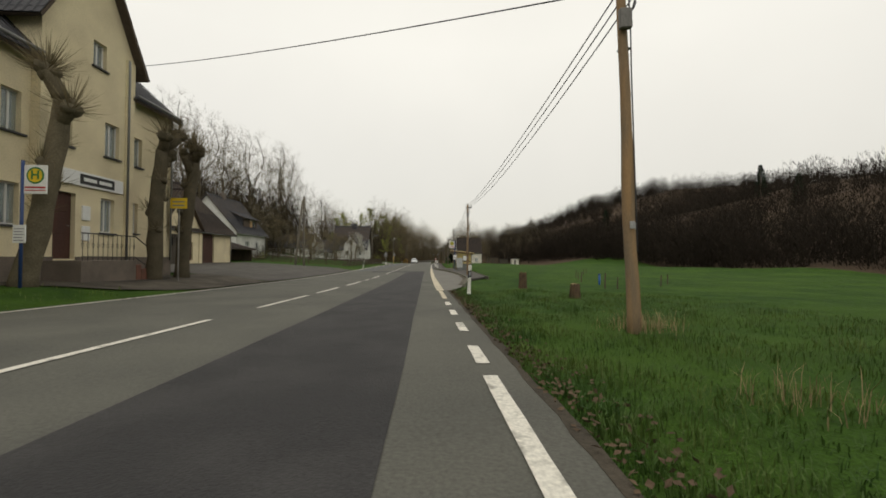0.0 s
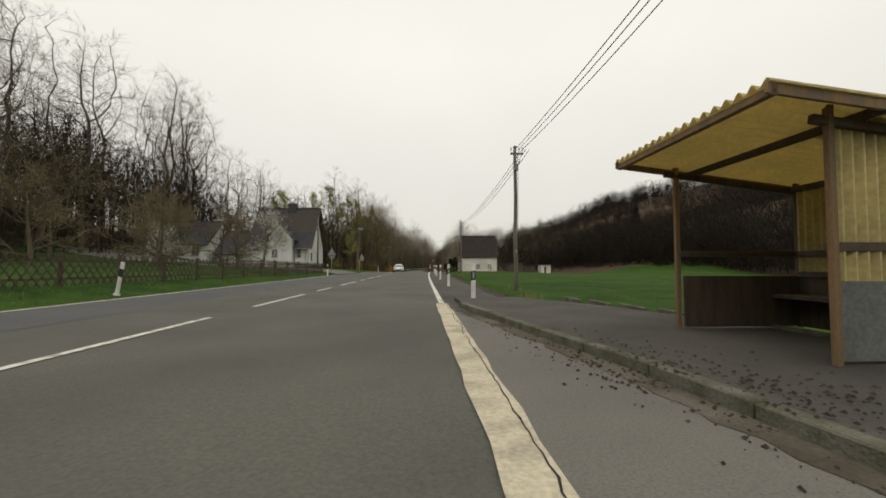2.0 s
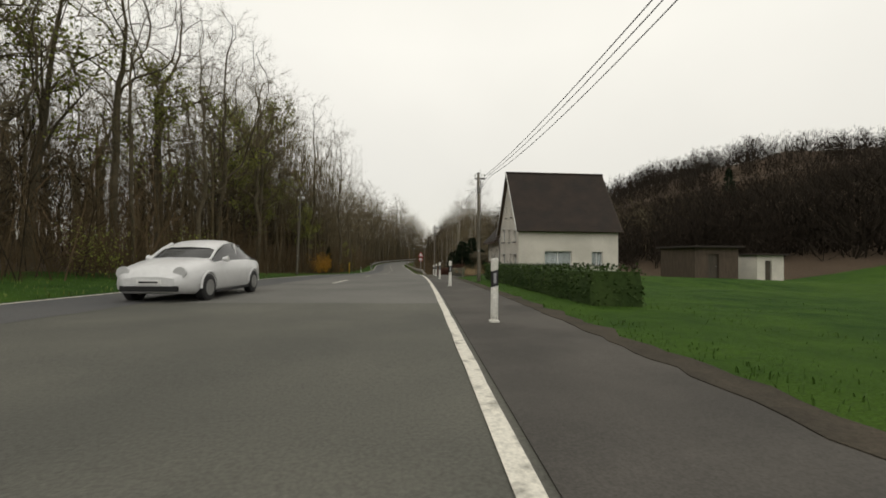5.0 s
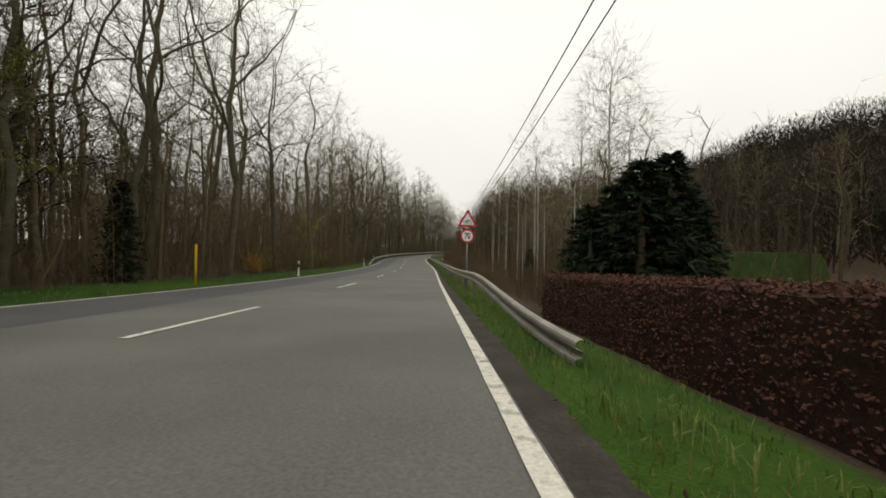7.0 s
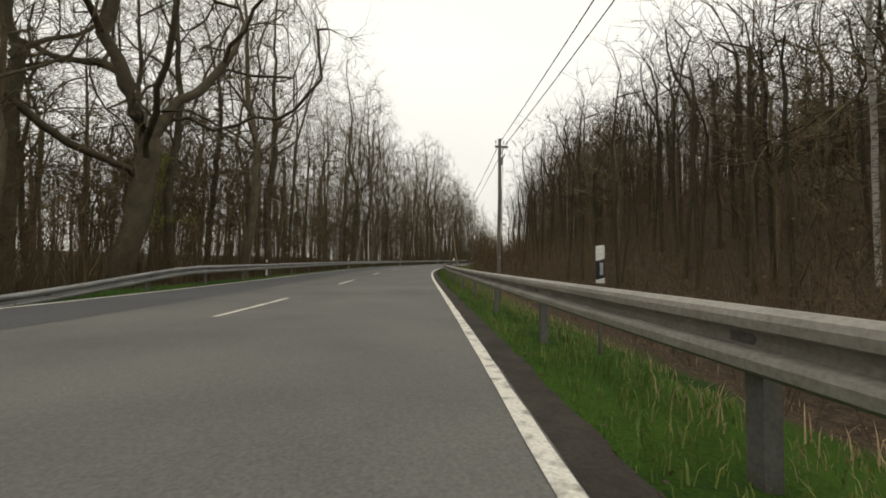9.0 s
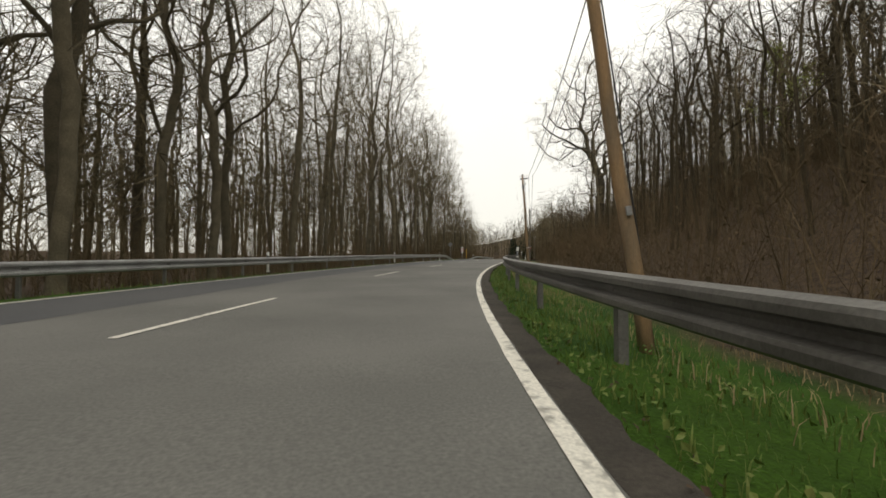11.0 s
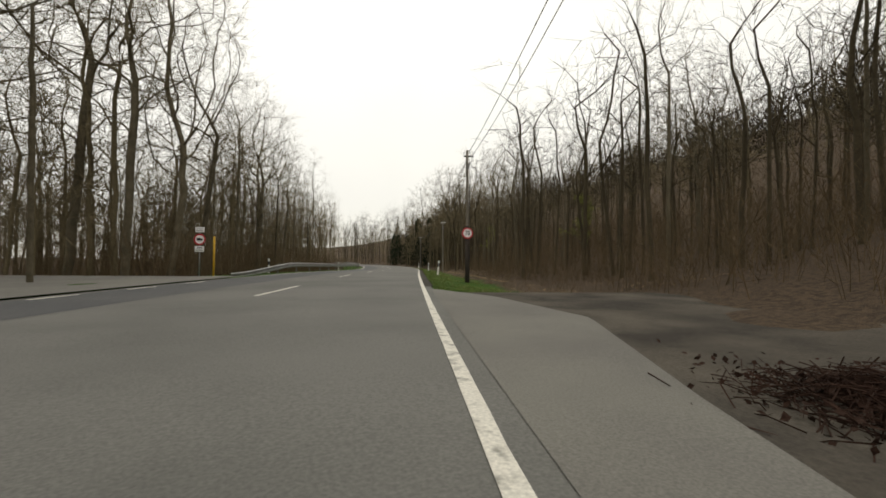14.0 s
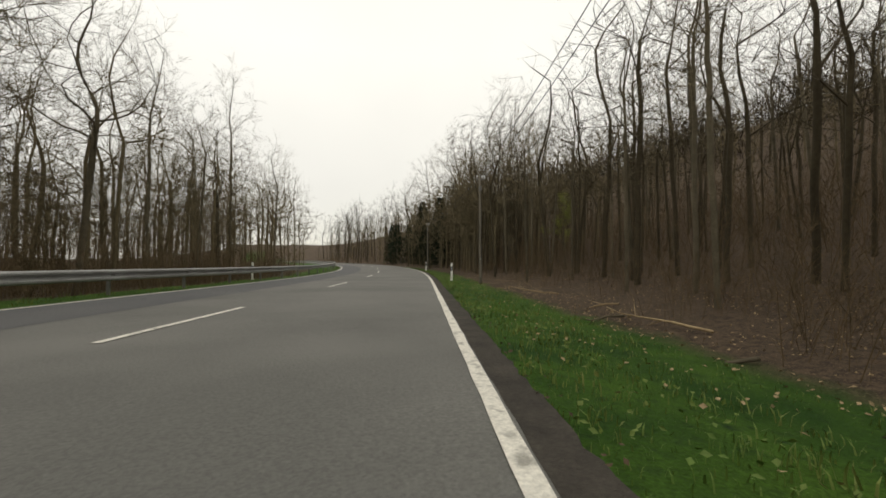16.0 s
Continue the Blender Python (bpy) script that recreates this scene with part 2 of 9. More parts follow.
M_STEEL_DIRTY = material("dirty_galvanised_steel", (0.20, 0.19, 0.175), 0.6, (0.10, 0.095, 0.085), 1.4, 0.8, 30.0, 0.2, metal=0.45, spec=0.5)
M_RAIL_GREY = material("weathered_zinc", (0.33, 0.31, 0.27), 0.62, (0.21, 0.195, 0.165), 1.4, 0.8, 30.0, 0.2, metal=0.2, spec=0.4)
M_RAIL_DARK = material("blackened_zinc", (0.135, 0.127, 0.112), 0.5, (0.075, 0.069, 0.06), 1.4, 0.8, 30.0, 0.2, metal=0.25, spec=0.5)
M_RUST = material("rusty_steel", (0.10, 0.065, 0.045), 0.85, (0.06, 0.045, 0.035), 3.0, 0.8, 30.0, 0.3, metal=0.2)
M_YELLOW = plain("yellow_enamel", (0.62, 0.36, 0.015), 0.5)
M_SIGN_WHITE = plain("sign_white", (0.74, 0.74, 0.72), 0.45)
M_SIGN_RED = plain("sign_red", (0.45, 0.02, 0.03), 0.45)
M_SIGN_BLACK = plain("sign_black", (0.015, 0.015, 0.015), 0.5)
M_SIGN_YELLOW = plain("sign_yellow", (0.72, 0.50, 0.02), 0.45)
M_SIGN_GREEN = plain("sign_green", (0.02, 0.17, 0.05), 0.45)
M_SIGN_BACK = plain("sign_back_grey", (0.22, 0.22, 0.22), 0.55)
M_BLUE = plain("blue_paint", (0.02, 0.05, 0.16), 0.5)
M_GLASS = glass_material()

# ---- building tools ----
class Build:
    """Collects faces and turns them into one mesh."""

    def __init__(self):
        self.v, self.f, self.m = [], [], []

    def add(self, verts, faces, slot=0):
        k = len(self.v)
        self.v += [tuple(p) for p in verts]
        self.f += [tuple(i + k for i in f) for f in faces]
        self.m += [slot] * len(faces)

    def box(self, x0, y0, z0, x1, y1, z1, slot=0, m=None, c=0.0):
        """A box; c cuts its edges off by that much."""
        if c:
            pts, fs = [], []
            for sx in (0, 1):
                for sy in (0, 1):
                    for sz in (0, 1):
                        x, y, z = (x1 if sx else x0), (y1 if sy else y0), (z1 if sz else z0)
                        dx, dy, dz = (-c if sx else c), (-c if sy else c), (-c if sz else c)
                        pts += [(x, y + dy, z + dz), (x + dx, y, z + dz), (x + dx, y + dy, z)]
            i = lambda a, b, d, k: (a * 4 + b * 2 + d) * 3 + k
            fs += [tuple(i(1, b, d, 0) for b, d in ((0, 0), (1, 0), (1, 1), (0, 1))), tuple(i(0, b, d, 0) for b, d in ((0, 0), (0, 1), (1, 1), (1, 0)))]
            fs += [tuple(i(a, 1, d, 1) for a, d in ((0, 0), (0, 1), (1, 1), (1, 0))), tuple(i(a, 0, d, 1) for a, d in ((0, 0), (1, 0), (1, 1), (0, 1)))]
            fs += [tuple(i(a, b, 1, 2) for a, b in ((0, 0), (1, 0), (1, 1), (0, 1))), tuple(i(a, b, 0, 2) for a, b in ((0, 0), (0, 1), (1, 1), (1, 0)))]
            for a in (0, 1):
                for b in (0, 1):
                    fs += [(i(a, b, 0, 0), i(a, b, 1, 0), i(a, b, 1, 1), i(a, b, 0, 1)), (i(a, 0, b, 0), i(a, 1, b, 0), i(a, 1, b, 2), i(a, 0, b, 2)), (i(0, a, b, 1), i(1, a, b, 1), i(1, a, b, 2), i(0, a, b, 2))]
                    fs += [(i(a, b, 0, 0), i(a, b, 0, 1), i(a, b, 0, 2)), (i(a, b, 1, 0), i(a, b, 1, 1), i(a, b, 1, 2))]
            if m is not None:
                pts = [m @ Vector(p) for p in pts]
            self.add(pts, fs, slot)
            return
        pts = [Vector((x, y, z)) for x in (x0, x1) for y in (y0, y1) for z in (z0, z1)]
        if m is not None:
            pts = [m @ p for p in pts]
        self.add(pts, [(0, 1, 3, 2), (4, 6, 7, 5), (0, 4, 5, 1), (2, 3, 7, 6), (0, 2, 6, 4), (1, 5, 7, 3)], slot)

    def tube(self, path, radii, sides=6, slot=0, caps=True):
        """A tube along points with a radius at each; a last radius of 0 makes a tip."""
        path = [Vector(p) for p in path]
        if not hasattr(radii, "__len__"):
            radii = [radii] * len(path)
        start, rings, faces, verts = 0, [], [], []
        for n, p in enumerate(path):
            way = (path[min(n + 1, len(path) - 1)] - path[max(n - 1, 0)]).normalized()
            u = way.cross(Vector((0.0, 0.0, 1.0)) if abs(way.z) < 0.9 else Vector((1.0, 0.0, 0.0))).normalized()
            w = way.cross(u)
            if radii[n] == 0:
                verts.append(p)
                rings.append([len(verts) - 1])
            else:
                rings.append(list(range(len(verts), len(verts) + sides)))
                verts += [p + (u * math.cos(2 * math.pi * k / sides) + w * math.sin(2 * math.pi * k / sides)) * radii[n] for k in range(sides)]
        for a, b in zip(rings, rings[1:]):
            for k in range(sides):
                j = (k + 1) % sides
                if len(b) == 1:
                    faces.append((a[k], a[j], b[0]))
                elif len(a) == 1:
                    faces.append((a[0], b[j], b[k]))
                else:
                    faces.append((a[k], a[j], b[j], b[k]))
        if caps:
            for r in (rings[0], rings[-1]):
                if len(r) > 2:
                    faces.append(tuple(r))
        self.add(verts, faces, slot)

    def sliver(self, rnd, path, w):
        """A twig as a thin tapering blade along two or three points."""
        d = path[-1] - path[0]
        side = d.cross(Vector((rnd.gauss(0, 1), rnd.gauss(0, 1), rnd.gauss(0, 1))))
        side = side.normalized() * w if side.length > 1e-6 else Vector((w, 0, 0))
        n = len(self.v)
        if len(path) == 2:
            self.v += [path[0] - side, path[0] + side, path[1]]
            self.f.append((n, n + 1, n + 2))
            self.m.append(0)
        else:
            self.v += [path[0] - side, path[0] + side, path[1] + side * 0.7, path[1] - side * 0.7, path[2]]
            self.f += [(n, n + 1, n + 2, n + 3), (n + 3, n + 2, n + 4)]
            self.m += [0, 0]

    def sheet(self, rows, slot=0, closed=False):
        """A net of quads through equal rows of points."""
        n = len(rows[0])
        verts = [p for r in rows for p in r]
        faces = []
        for i in range(len(rows) - 1):
            for k in range(n if closed else n - 1):
                j = (k + 1) % n
                faces.append((i * n + k, i * n + j, (i + 1) * n + j, (i + 1) * n + k))
        self.add(verts, faces, slot)

    def extrude(self, outline, vec, slot=0, m=None):
        """A flat outline pushed along a vector, closed at both ends."""
        a = [Vector(p) for p in outline]
        b = [p + Vector(vec) for p in a]
        n = len(a)
        pts = a + b
        if m is not None:
            pts = [m @ p for p in pts]
        self.add(pts, [tuple(range(n)), tuple(range(2 * n - 1, n - 1, -1))] + [(k, n + k, n + (k + 1) % n, (k + 1) % n) for k in range(n)], slot)

    def mesh(self, name, mats, smooth=False, fix=True):
        me = bpy.data.meshes.new(name)
        me.from_pydata(self.v, [], self.f)
        for m in mats if isinstance(mats, (list, tuple)) else [mats]:
            me.materials.append(m)
        if any(self.m):
            me.polygons.foreach_set("material_index", self.m)
        if fix and len(self.f) < 20000:
            bm = bmesh.new()
            bm.from_mesh(me)
            bmesh.ops.recalc_face_normals(bm, faces=bm.faces)
            bm.to_mesh(me)
            bm.free()
        if smooth:
            me.polygons.foreach_set("use_smooth", [True] * len(me.polygons))
        me.update()
        return me


def part(name, b, mats, parent=None, label="", smooth=False, m=None, fix=True):
    ob = new(name, b.mesh(name, mats, smooth, fix) if isinstance(b, Build) else b)
    if parent is not None:
        ob.parent = parent
    if m is not None:
        ob.matrix_local = m
    if label:
        tagged(ob, label)
    return ob


def thing(name, label, category, m=None, group="", kind=""):
    ob = new(name)
    ob.empty_display_size = 0.2
    if m is not None:
        ob.matrix_world = m
    return tagged(ob, label, category, group, kind)


def solid(name, b, mats, label, category, m=None, group="", kind="", smooth=False, fix=True):
    ob = part(name, b, mats, None, "", smooth, m, fix)
    return tagged(ob, label, category, group, kind)


rng = random.Random(7)


def sway(rnd, v, deg):
    """A direction turned by about that many degrees, any way round."""
    axis = v.orthogonal().normalized()
    axis.rotate(Matrix.Rotation(rnd.uniform(0, 2 * math.pi), 3, v))
    w = v.copy()
    w.rotate(Matrix.Rotation(radians(deg), 3, axis))
    return w.normalized()


def limb_path(rnd, start, way, length, steps, wobble, lift):
    path, p, d = [start.copy()], start.copy(), way.normalized()
    for _ in range(steps):
        d = (sway(rnd, d, rnd.uniform(0, wobble)) + Vector((0, 0, lift))).normalized()
        p = p + d * (length / steps)
        path.append(p.copy())
    return path


def point_on(path, t):
    x = t * (len(path) - 1)
    i = min(int(x), len(path) - 2)
    return path[i].lerp(path[i + 1], x - i), (path[i + 1] - path[i]).normalized()


def flakes(rnd, n, place, size, build, up=0.0):
    """Small leaf-shaped four-sided flakes."""
    for _ in range(n):
        p = Vector(place())
        a = Vector((rnd.gauss(0, 1), rnd.gauss(0, 1), rnd.gauss(0, 1) + up)).normalized()
        c = a.orthogonal().normalized()
        c.rotate(Matrix.Rotation(rnd.uniform(0, 6.28), 3, a))
        L, w = size * rnd.uniform(0.6, 1.3), size * 0.35 * rnd.uniform(0.7, 1.3)
        d = a.cross(c)
        build.add([p, p + c * L * 0.5 + d * w + a * L * 0.08, p + c * L, p + c * L * 0.5 - d * w + a * L * 0.08], [(0, 1, 2, 3)])



# ---- ground ----
LATS = [-700, -160, -75, -48, -34, -27, -20, -14, -11.5, -9.7, 0.5, 1.6, 2.6, 4, 7, 12, 20, 40, 75, 110, 170, 700]
FORMS = {
    -160: [30, 28, 15, 4.5, 1.8, 1.15, .8, .45, .3, 0, 0, -.02, -.04, -.08, -.15, -.25, -.4, -.8, -1.0, 9, 21, 36],
    100: [30, 28, 15, 4.5, 1.8, 1.15, .8, .45, .3, 0, 0, -.02, -.04, -.08, -.15, -.25, -.4, -.8, -1.0, 9, 22, 38],
    128: [28, 22, 10, 3.4, 1.5, .9, .6, .3, .1, 0, 0, 0, 0, -.05, -.1, -.2, -.4, -.8, 1.0, 17, 34, 42],
    131: [27, 20, 9, 3.2, 1.5, .9, .6, .3, .1, 0, 0, 0, 0, .08, .2, .25, .1, -.7, 1.5, 14, 27, 38],
    149: [23, 17, 7.5, 2.6, 1.2, .7, .4, .1, .05, 0, 0, 0, 0, .08, .22, .25, .1, -.5, 3.5, 20, 35, 43],
    155: [22, 16, 7, 2.4, 1.2, .7, .4, .1, .02, 0, 0, -.1, -.5, -.95, -1.0, -.9, -.7, -.5, 4, 22, 38, 44],
    200: [12, 9, 4.5, 1.8, .9, .5, .2, 0, 0, 0, 0, -.15, -.5, -1.2, -1.6, -1.4, -.5, 2, 9, 23, 36, 42],
    250: [4, 3, 0, -1.0, -1.2, -1.1, -.9, -.5, -.15, 0, 0, -.1, -.35, -.6, 0.2, 2.8, 6.6, 10.5, 13, 19, 30, 40],
    320: [4, 3, 0, -1.2, -1.5, -1.3, -1.0, -.6, -.2, 0, 0, -.08, -.3, -.4, 0.4, 2.8, 6.4, 13, 23, 33, 44, 50],
    334: [4, 3, 0, -.8, -.8, -.6, -.4, -.1, 0, 0, 0, 0, 0, 0, 0.1, 1.6, 5.4, 13, 24, 38, 51, 54],
    348: [4, 3, 0, -1.0, -.9, -.8, -.6, -.2, 0, 0, 0, -.14, -.36, -.5, -.45, .2, 1.6, 9, 24, 41, 55, 57],
    400: [4, 3, 0, -1, -1, -.9, -.7, -.4, -.15, 0, 0, -.12, -.3, -.4, -.2, .6, 2.4, 11, 25, 44, 58, 60],
    760: [2, 1, 0, -.5, -.6, -.6, -.5, -.3, -.1, 0, 0, .05, .1, .3, .9, 2.2, 5, 10, 15, 19, 20, 20],
}
FORM_RUN = sorted(FORMS)


def forms(s, lat):
    """Height of the ground over the road at run s and offset lat (arrays)."""
    s, lat = np.asarray(s, float), np.asarray(lat, float)
    cols = np.stack([np.interp(lat, LATS, FORMS[r]) for r in FORM_RUN])
    k = np.clip(np.searchsorted(FORM_RUN, s) - 1, 0, len(FORM_RUN) - 2)
    r = np.array(FORM_RUN, float)
    w = np.clip((s - r[k]) / (r[k + 1] - r[k]), 0, 1)
    idx = np.arange(s.size)
    return cols[k, idx] * (1 - w) + cols[k + 1, idx] * w


def to_road(x, y):
    """Run and offset of world places (arrays)."""
    s, lat = np.empty(len(x)), np.empty(len(x))
    for a in range(0, len(x), 4000):
        d = (x[a:a + 4000, None] - ROAD_X[None, :]) ** 2 + (y[a:a + 4000, None] - ROAD_Y[None, :]) ** 2
        i = d.argmin(1)
        c, t = np.cos(TURN[i]), np.sin(TURN[i])
        dx, dy = x[a:a + 4000] - ROAD_X[i], y[a:a + 4000] - ROAD_Y[i]
        s[a:a + 4000] = RUN[i] + np.clip(-dx * t + dy * c, -1, 1)
        lat[a:a + 4000] = dx * c + dy * t
        far = (i == 0) | (i == len(RUN) - 1)
        lat[a:a + 4000][far] = np.sign(lat[a:a + 4000][far] + 1e-6) * np.sqrt(d[np.arange(len(i)), i])[far]
    return s, lat


def lumps(x, y, size, seed):
    return np.array([noise.noise(Vector((a / size, b / size, seed))) for a, b in zip(x, y)])


def level(s, lat):
    """Height of the ground over the road for one place."""
    return float(forms(np.array([s]), np.array([lat]))[0])


def stand(s, lat, sink=0.0, turn=0.0):
    return spot(s, lat, level(s, lat) - sink, turn)


def build_ground():
    xs = np.unique(np.concatenate([[-4000, -2000, -1000, -600, -400, -300, -220, -170, -140, -115, -95, -80, -70, -62, -55, -50, -46, -43], np.arange(-41, 100, 1.4), [103, 108, 115, 125, 140, 160, 185, 220, 270, 350, 500, 800, 1500, 3000, 4000]]))
    ys = np.unique(np.concatenate([[-4000, -2000, -1000, -500, -250, -150, -100, -70, -50, -40, -32], np.arange(-26, 430, 1.9), [436, 445, 458, 475, 490, 510, 530, 550, 570, 590, 615, 640, 720, 900, 1300, 2500, 4500]]))
    gx, gy = np.meshgrid(xs, ys)
    x, y = gx.ravel(), gy.ravel()
    s, lat = to_road(x, y)
    z = np.interp(s, RUN, ROAD_Z) + forms(s, lat)
    off = np.maximum(np.maximum(-9.7 - lat, lat - 0.6), 0)
    z += np.clip(off / 4, 0, 1) * (0.10 + 0.14 * (s > 343)) * lumps(x, y, 2.2, 3.0) + np.clip((off - 25) / 40, 0, 1) * 1.6 * lumps(x, y, 26, 9.0)
    z -= np.where((lat > -9.7) & (lat < 2.2), 0.07, 0.0)
    wood = np.maximum.reduce([
        np.clip((-lat - np.interp(s, [-160, 105, 118, 128, 250, 760], [40, 38, 22, 12.5, 12.0, 12.5])) / 3, 0, 1),
        np.clip((lat - np.interp(s, [-160, 149.5, 152.5, 178, 200, 250, 330, 345, 380, 760], [78, 68, 1.7, 2.0, 2.6, 2.3, 2.6, 3.6, 2.3, 3])) / 2.5, 0, 1)])
    w, h = len(xs), len(ys)
    i = np.arange(w * h).reshape(h, w)
    faces = np.stack([i[:-1, :-1], i[:-1, 1:], i[1:, 1:], i[1:, :-1]], -1).reshape(-1, 4)
    me = bpy.data.meshes.new("ground")
    me.from_pydata(np.stack([x, y, z], -1).tolist(), [], faces.tolist())
    cover = me.attributes.new("cover", "FLOAT", "POINT")
    cover.data.foreach_set("value", wood.astype(np.float32))
    me.polygons.foreach_set("use_smooth", [True] * len(me.polygons))
    me.materials.append(ground_material())
    ob = new("ground", me)
    return tagged(ob, "green meadow and brown leaf-strewn forest floor beside the road", "ground", kind="structure")


def ground_material():
    m = bpy.data.materials.new("meadow_and_forest_floor")
    m.use_nodes = True
    n, l = m.node_tree.nodes, m.node_tree.links
    b = n["Principled BSDF"]
    b.inputs["Roughness"].default_value, b.inputs["Specular IOR Level"].default_value = 0.95, 0.1
    geo = n.new("ShaderNodeNewGeometry")
    cover = n.new("ShaderNodeAttribute")
    cover.attribute_name = "cover"

    def tex(scale, detail=5):
        t = n.new("ShaderNodeTexNoise")
        t.inputs["Scale"].default_value, t.inputs["Detail"].default_value = scale, detail
        l.new(geo.outputs["Position"], t.inputs["Vector"])
        return t

    def blend(fac, a, c):
        x = n.new("ShaderNodeMix")
        x.data_type = "RGBA"
        l.new(fac, x.inputs["Factor"])
        for key, v in (("A", a), ("B", c)):
            if isinstance(v, tuple):
                x.inputs[key].default_value = (*v, 1)
            else:
                l.new(v, x.inputs[key])
        return x.outputs["Result"]

    def ramp(src, lo, hi):
        r = n.new("ShaderNodeMapRange")
        r.inputs["From Min"].default_value, r.inputs["From Max"].default_value = lo, hi
        l.new(src, r.inputs["Value"])
        return r.outputs[0]

    mid = tex(0.9)
    fine = tex(7.0)
    tiny = tex(38.0)
    grass = blend(ramp(mid.outputs["Fac"], 0.35, 0.65), (0.020, 0.052, 0.008), (0.046, 0.094, 0.012))
    grass = blend(ramp(fine.outputs["Fac"], 0.52, 0.75), grass, (0.018, 0.04, 0.010))
    wide = tex(0.13)
    grass = blend(ramp(wide.outputs["Fac"], 0.45, 0.7), grass, (0.052, 0.100, 0.012))
    floor = blend(ramp(fine.outputs["Fac"], 0.38, 0.62), (0.046, 0.034, 0.024), (0.092, 0.066, 0.044))
    floor = blend(ramp(tiny.outputs["Fac"], 0.55, 0.72), floor, (0.13, 0.095, 0.062))
    edge = n.new("ShaderNodeMath")
    edge.operation = "ADD"
    l.new(cover.outputs["Fac"], edge.inputs[0])
    l.new(ramp(mid.outputs["Fac"], -0.2, 1.2), edge.inputs[1])
    col = blend(ramp(edge.outputs[0], 0.75, 1.1), grass, floor)
    val = n.new("ShaderNodeHueSaturation")
    l.new(col, val.inputs["Color"])
    v = n.new("ShaderNodeMapRange")
    v.inputs["From Min"].default_value, v.inputs["From Max"].default_value, v.inputs["To Min"].default_value, v.inputs["To Max"].default_value = 0.3, 0.7, 0.7, 1.3
    l.new(tiny.outputs["Fac"], v.inputs["Value"])
    l.new(v.outputs[0], val.inputs["Value"])
    l.new(val.outputs[0], b.inputs["Base Color"])
    bp = n.new("ShaderNodeBump")
    bp.inputs["Strength"].default_value, bp.inputs["Distance"].default_value = 0.8, 0.05
    l.new(tiny.outputs["Fac"], bp.inputs["Height"])
    l.new(bp.outputs[0], b.inputs["Normal"])
    return m


build_ground()


# ---- road, bay, footways and markings ----
def strip(s0, s1, a, b, z, step=1.0, wobble=0.0, drop=0.0, seed=1.0):
    """A surface between two offsets (numbers or functions of s), z over the road; drop bends its outer edges down."""
    bd = Build()
    rows = []
    fa = a if callable(a) else (lambda s: a)
    fb = b if callable(b) else (lambda s: b)
    for s in np.linspace(s0, s1, max(2, int(round((s1 - s0) / step)) + 1)):
        w0 = wobble * noise.noise(Vector((s * 1.7, seed, 0)))
        w1 = wobble * noise.noise(Vector((s * 1.7, seed + 5, 0)))
        la, lb = fa(s) + w0, fb(s) + w1
        row = [at(s, la, z), at(s, lb, z)]
        if drop:
            row = [at(s, la, z - drop)] + row + [at(s, lb, z - drop)]
        rows.append(row)
    bd.sheet(rows)
    return bd


W1, W2 = -4.35, -9.04
ROAD_LIGHT = 116.0
solid("road", strip(-150, ROAD_LIGHT, W2 - 0.25, lambda s: 0.3 + 0.05 * noise.noise(Vector((s * 0.6, 2.0, 0))), 0.0, 0.7, 0.0, 0.12), M_ASPHALT, "worn grey asphalt country road with two lanes", "road", kind="structure")
solid("road_beyond", strip(ROAD_LIGHT, 740, W2 - 0.25, lambda s: 0.3 + 0.05 * noise.noise(Vector((s * 0.6, 2.0, 0))), 0.0, 0.7, 0.0, 0.12), M_ASPHALT_LIGHT, "pale grey asphalt road with two lanes through the wood", "road", kind="structure")
solid("road_patch", strip(-150, 36.6, -2.68, -0.78, 0.006, 2.0, 0.03), M_ASPHALT_DARK, "darker asphalt repair strip along the lane", "road patch", kind="structure")
solid("road_patch_cross", strip(33.8, 36.6, -6.6, -2.72, 0.006, 1.0, 0.02), M_ASPHALT_DARK, "darker asphalt repair strip across both lanes", "road patch", kind="structure")
solid("road_strip", strip(37.5, 740, W2 + 0.12, -6.5, 0.0045, 1.0, 0.08), M_ASPHALT_STRIP, "bluish grey newer asphalt strip along the far lane", "road patch", kind="structure")


def kerb_lat(s):
    return float(np.interp(s, [6.3, 7, 9, 11.5, 15.5, 20, 26, 31, 36, 40, 43, 46, 47], [0.3, 0.6, 1.05, 1.4, 1.9, 2.35, 2.5, 2.3, 1.85, 1.43, 0.85, 0.3, 0.25]))


solid("bus_bay", strip(6.4, 46.9, 0.12, lambda s: kerb_lat(s), 0.008, 0.5), M_BAY, "pale grey asphalt of the bus bay", "bus bay", kind="structure")
solid("footway_1", strip(15.0, 47.5, lambda s: kerb_lat(s) + 0.14, lambda s: float(np.interp(s, [15, 16.1, 17.3, 18.7, 21.5, 30, 42, 45, 47.5], [kerb_lat(15.0) + 0.2, 2.1, 2.65, 3.15, 3.95, 4.2, 4.3, 3.4, 2.1])) + 0.12 * noise.noise(Vector((s * 1.7, 7.0, 0))), 0.10, 0.5, 0.0, 0.1), M_FOOTWAY, "dark asphalt footway behind the bus bay kerb", "footway", kind="structure")
solid("footway_2", strip(45.6, 136.0, 0.12, lambda s: 1.95 + 0.1 * noise.noise(Vector((s * 0.5, 7.0, 0))), 0.012, 0.7, 0.0, 0.1), M_FOOTWAY, "worn brown-grey asphalt footway along the road", "footway", kind="structure")
solid("footway_3", strip(136.0, 151.5, 0.795, lambda s: float(np.interp(s, [136, 149.5, 151.5], [2.98, 2.98, 1.3])), 0.02, 0.7, 0.0, 0.0), M_FOOTWAY, "dark asphalt forecourt footway before the garden wall", "footway", kind="structure")


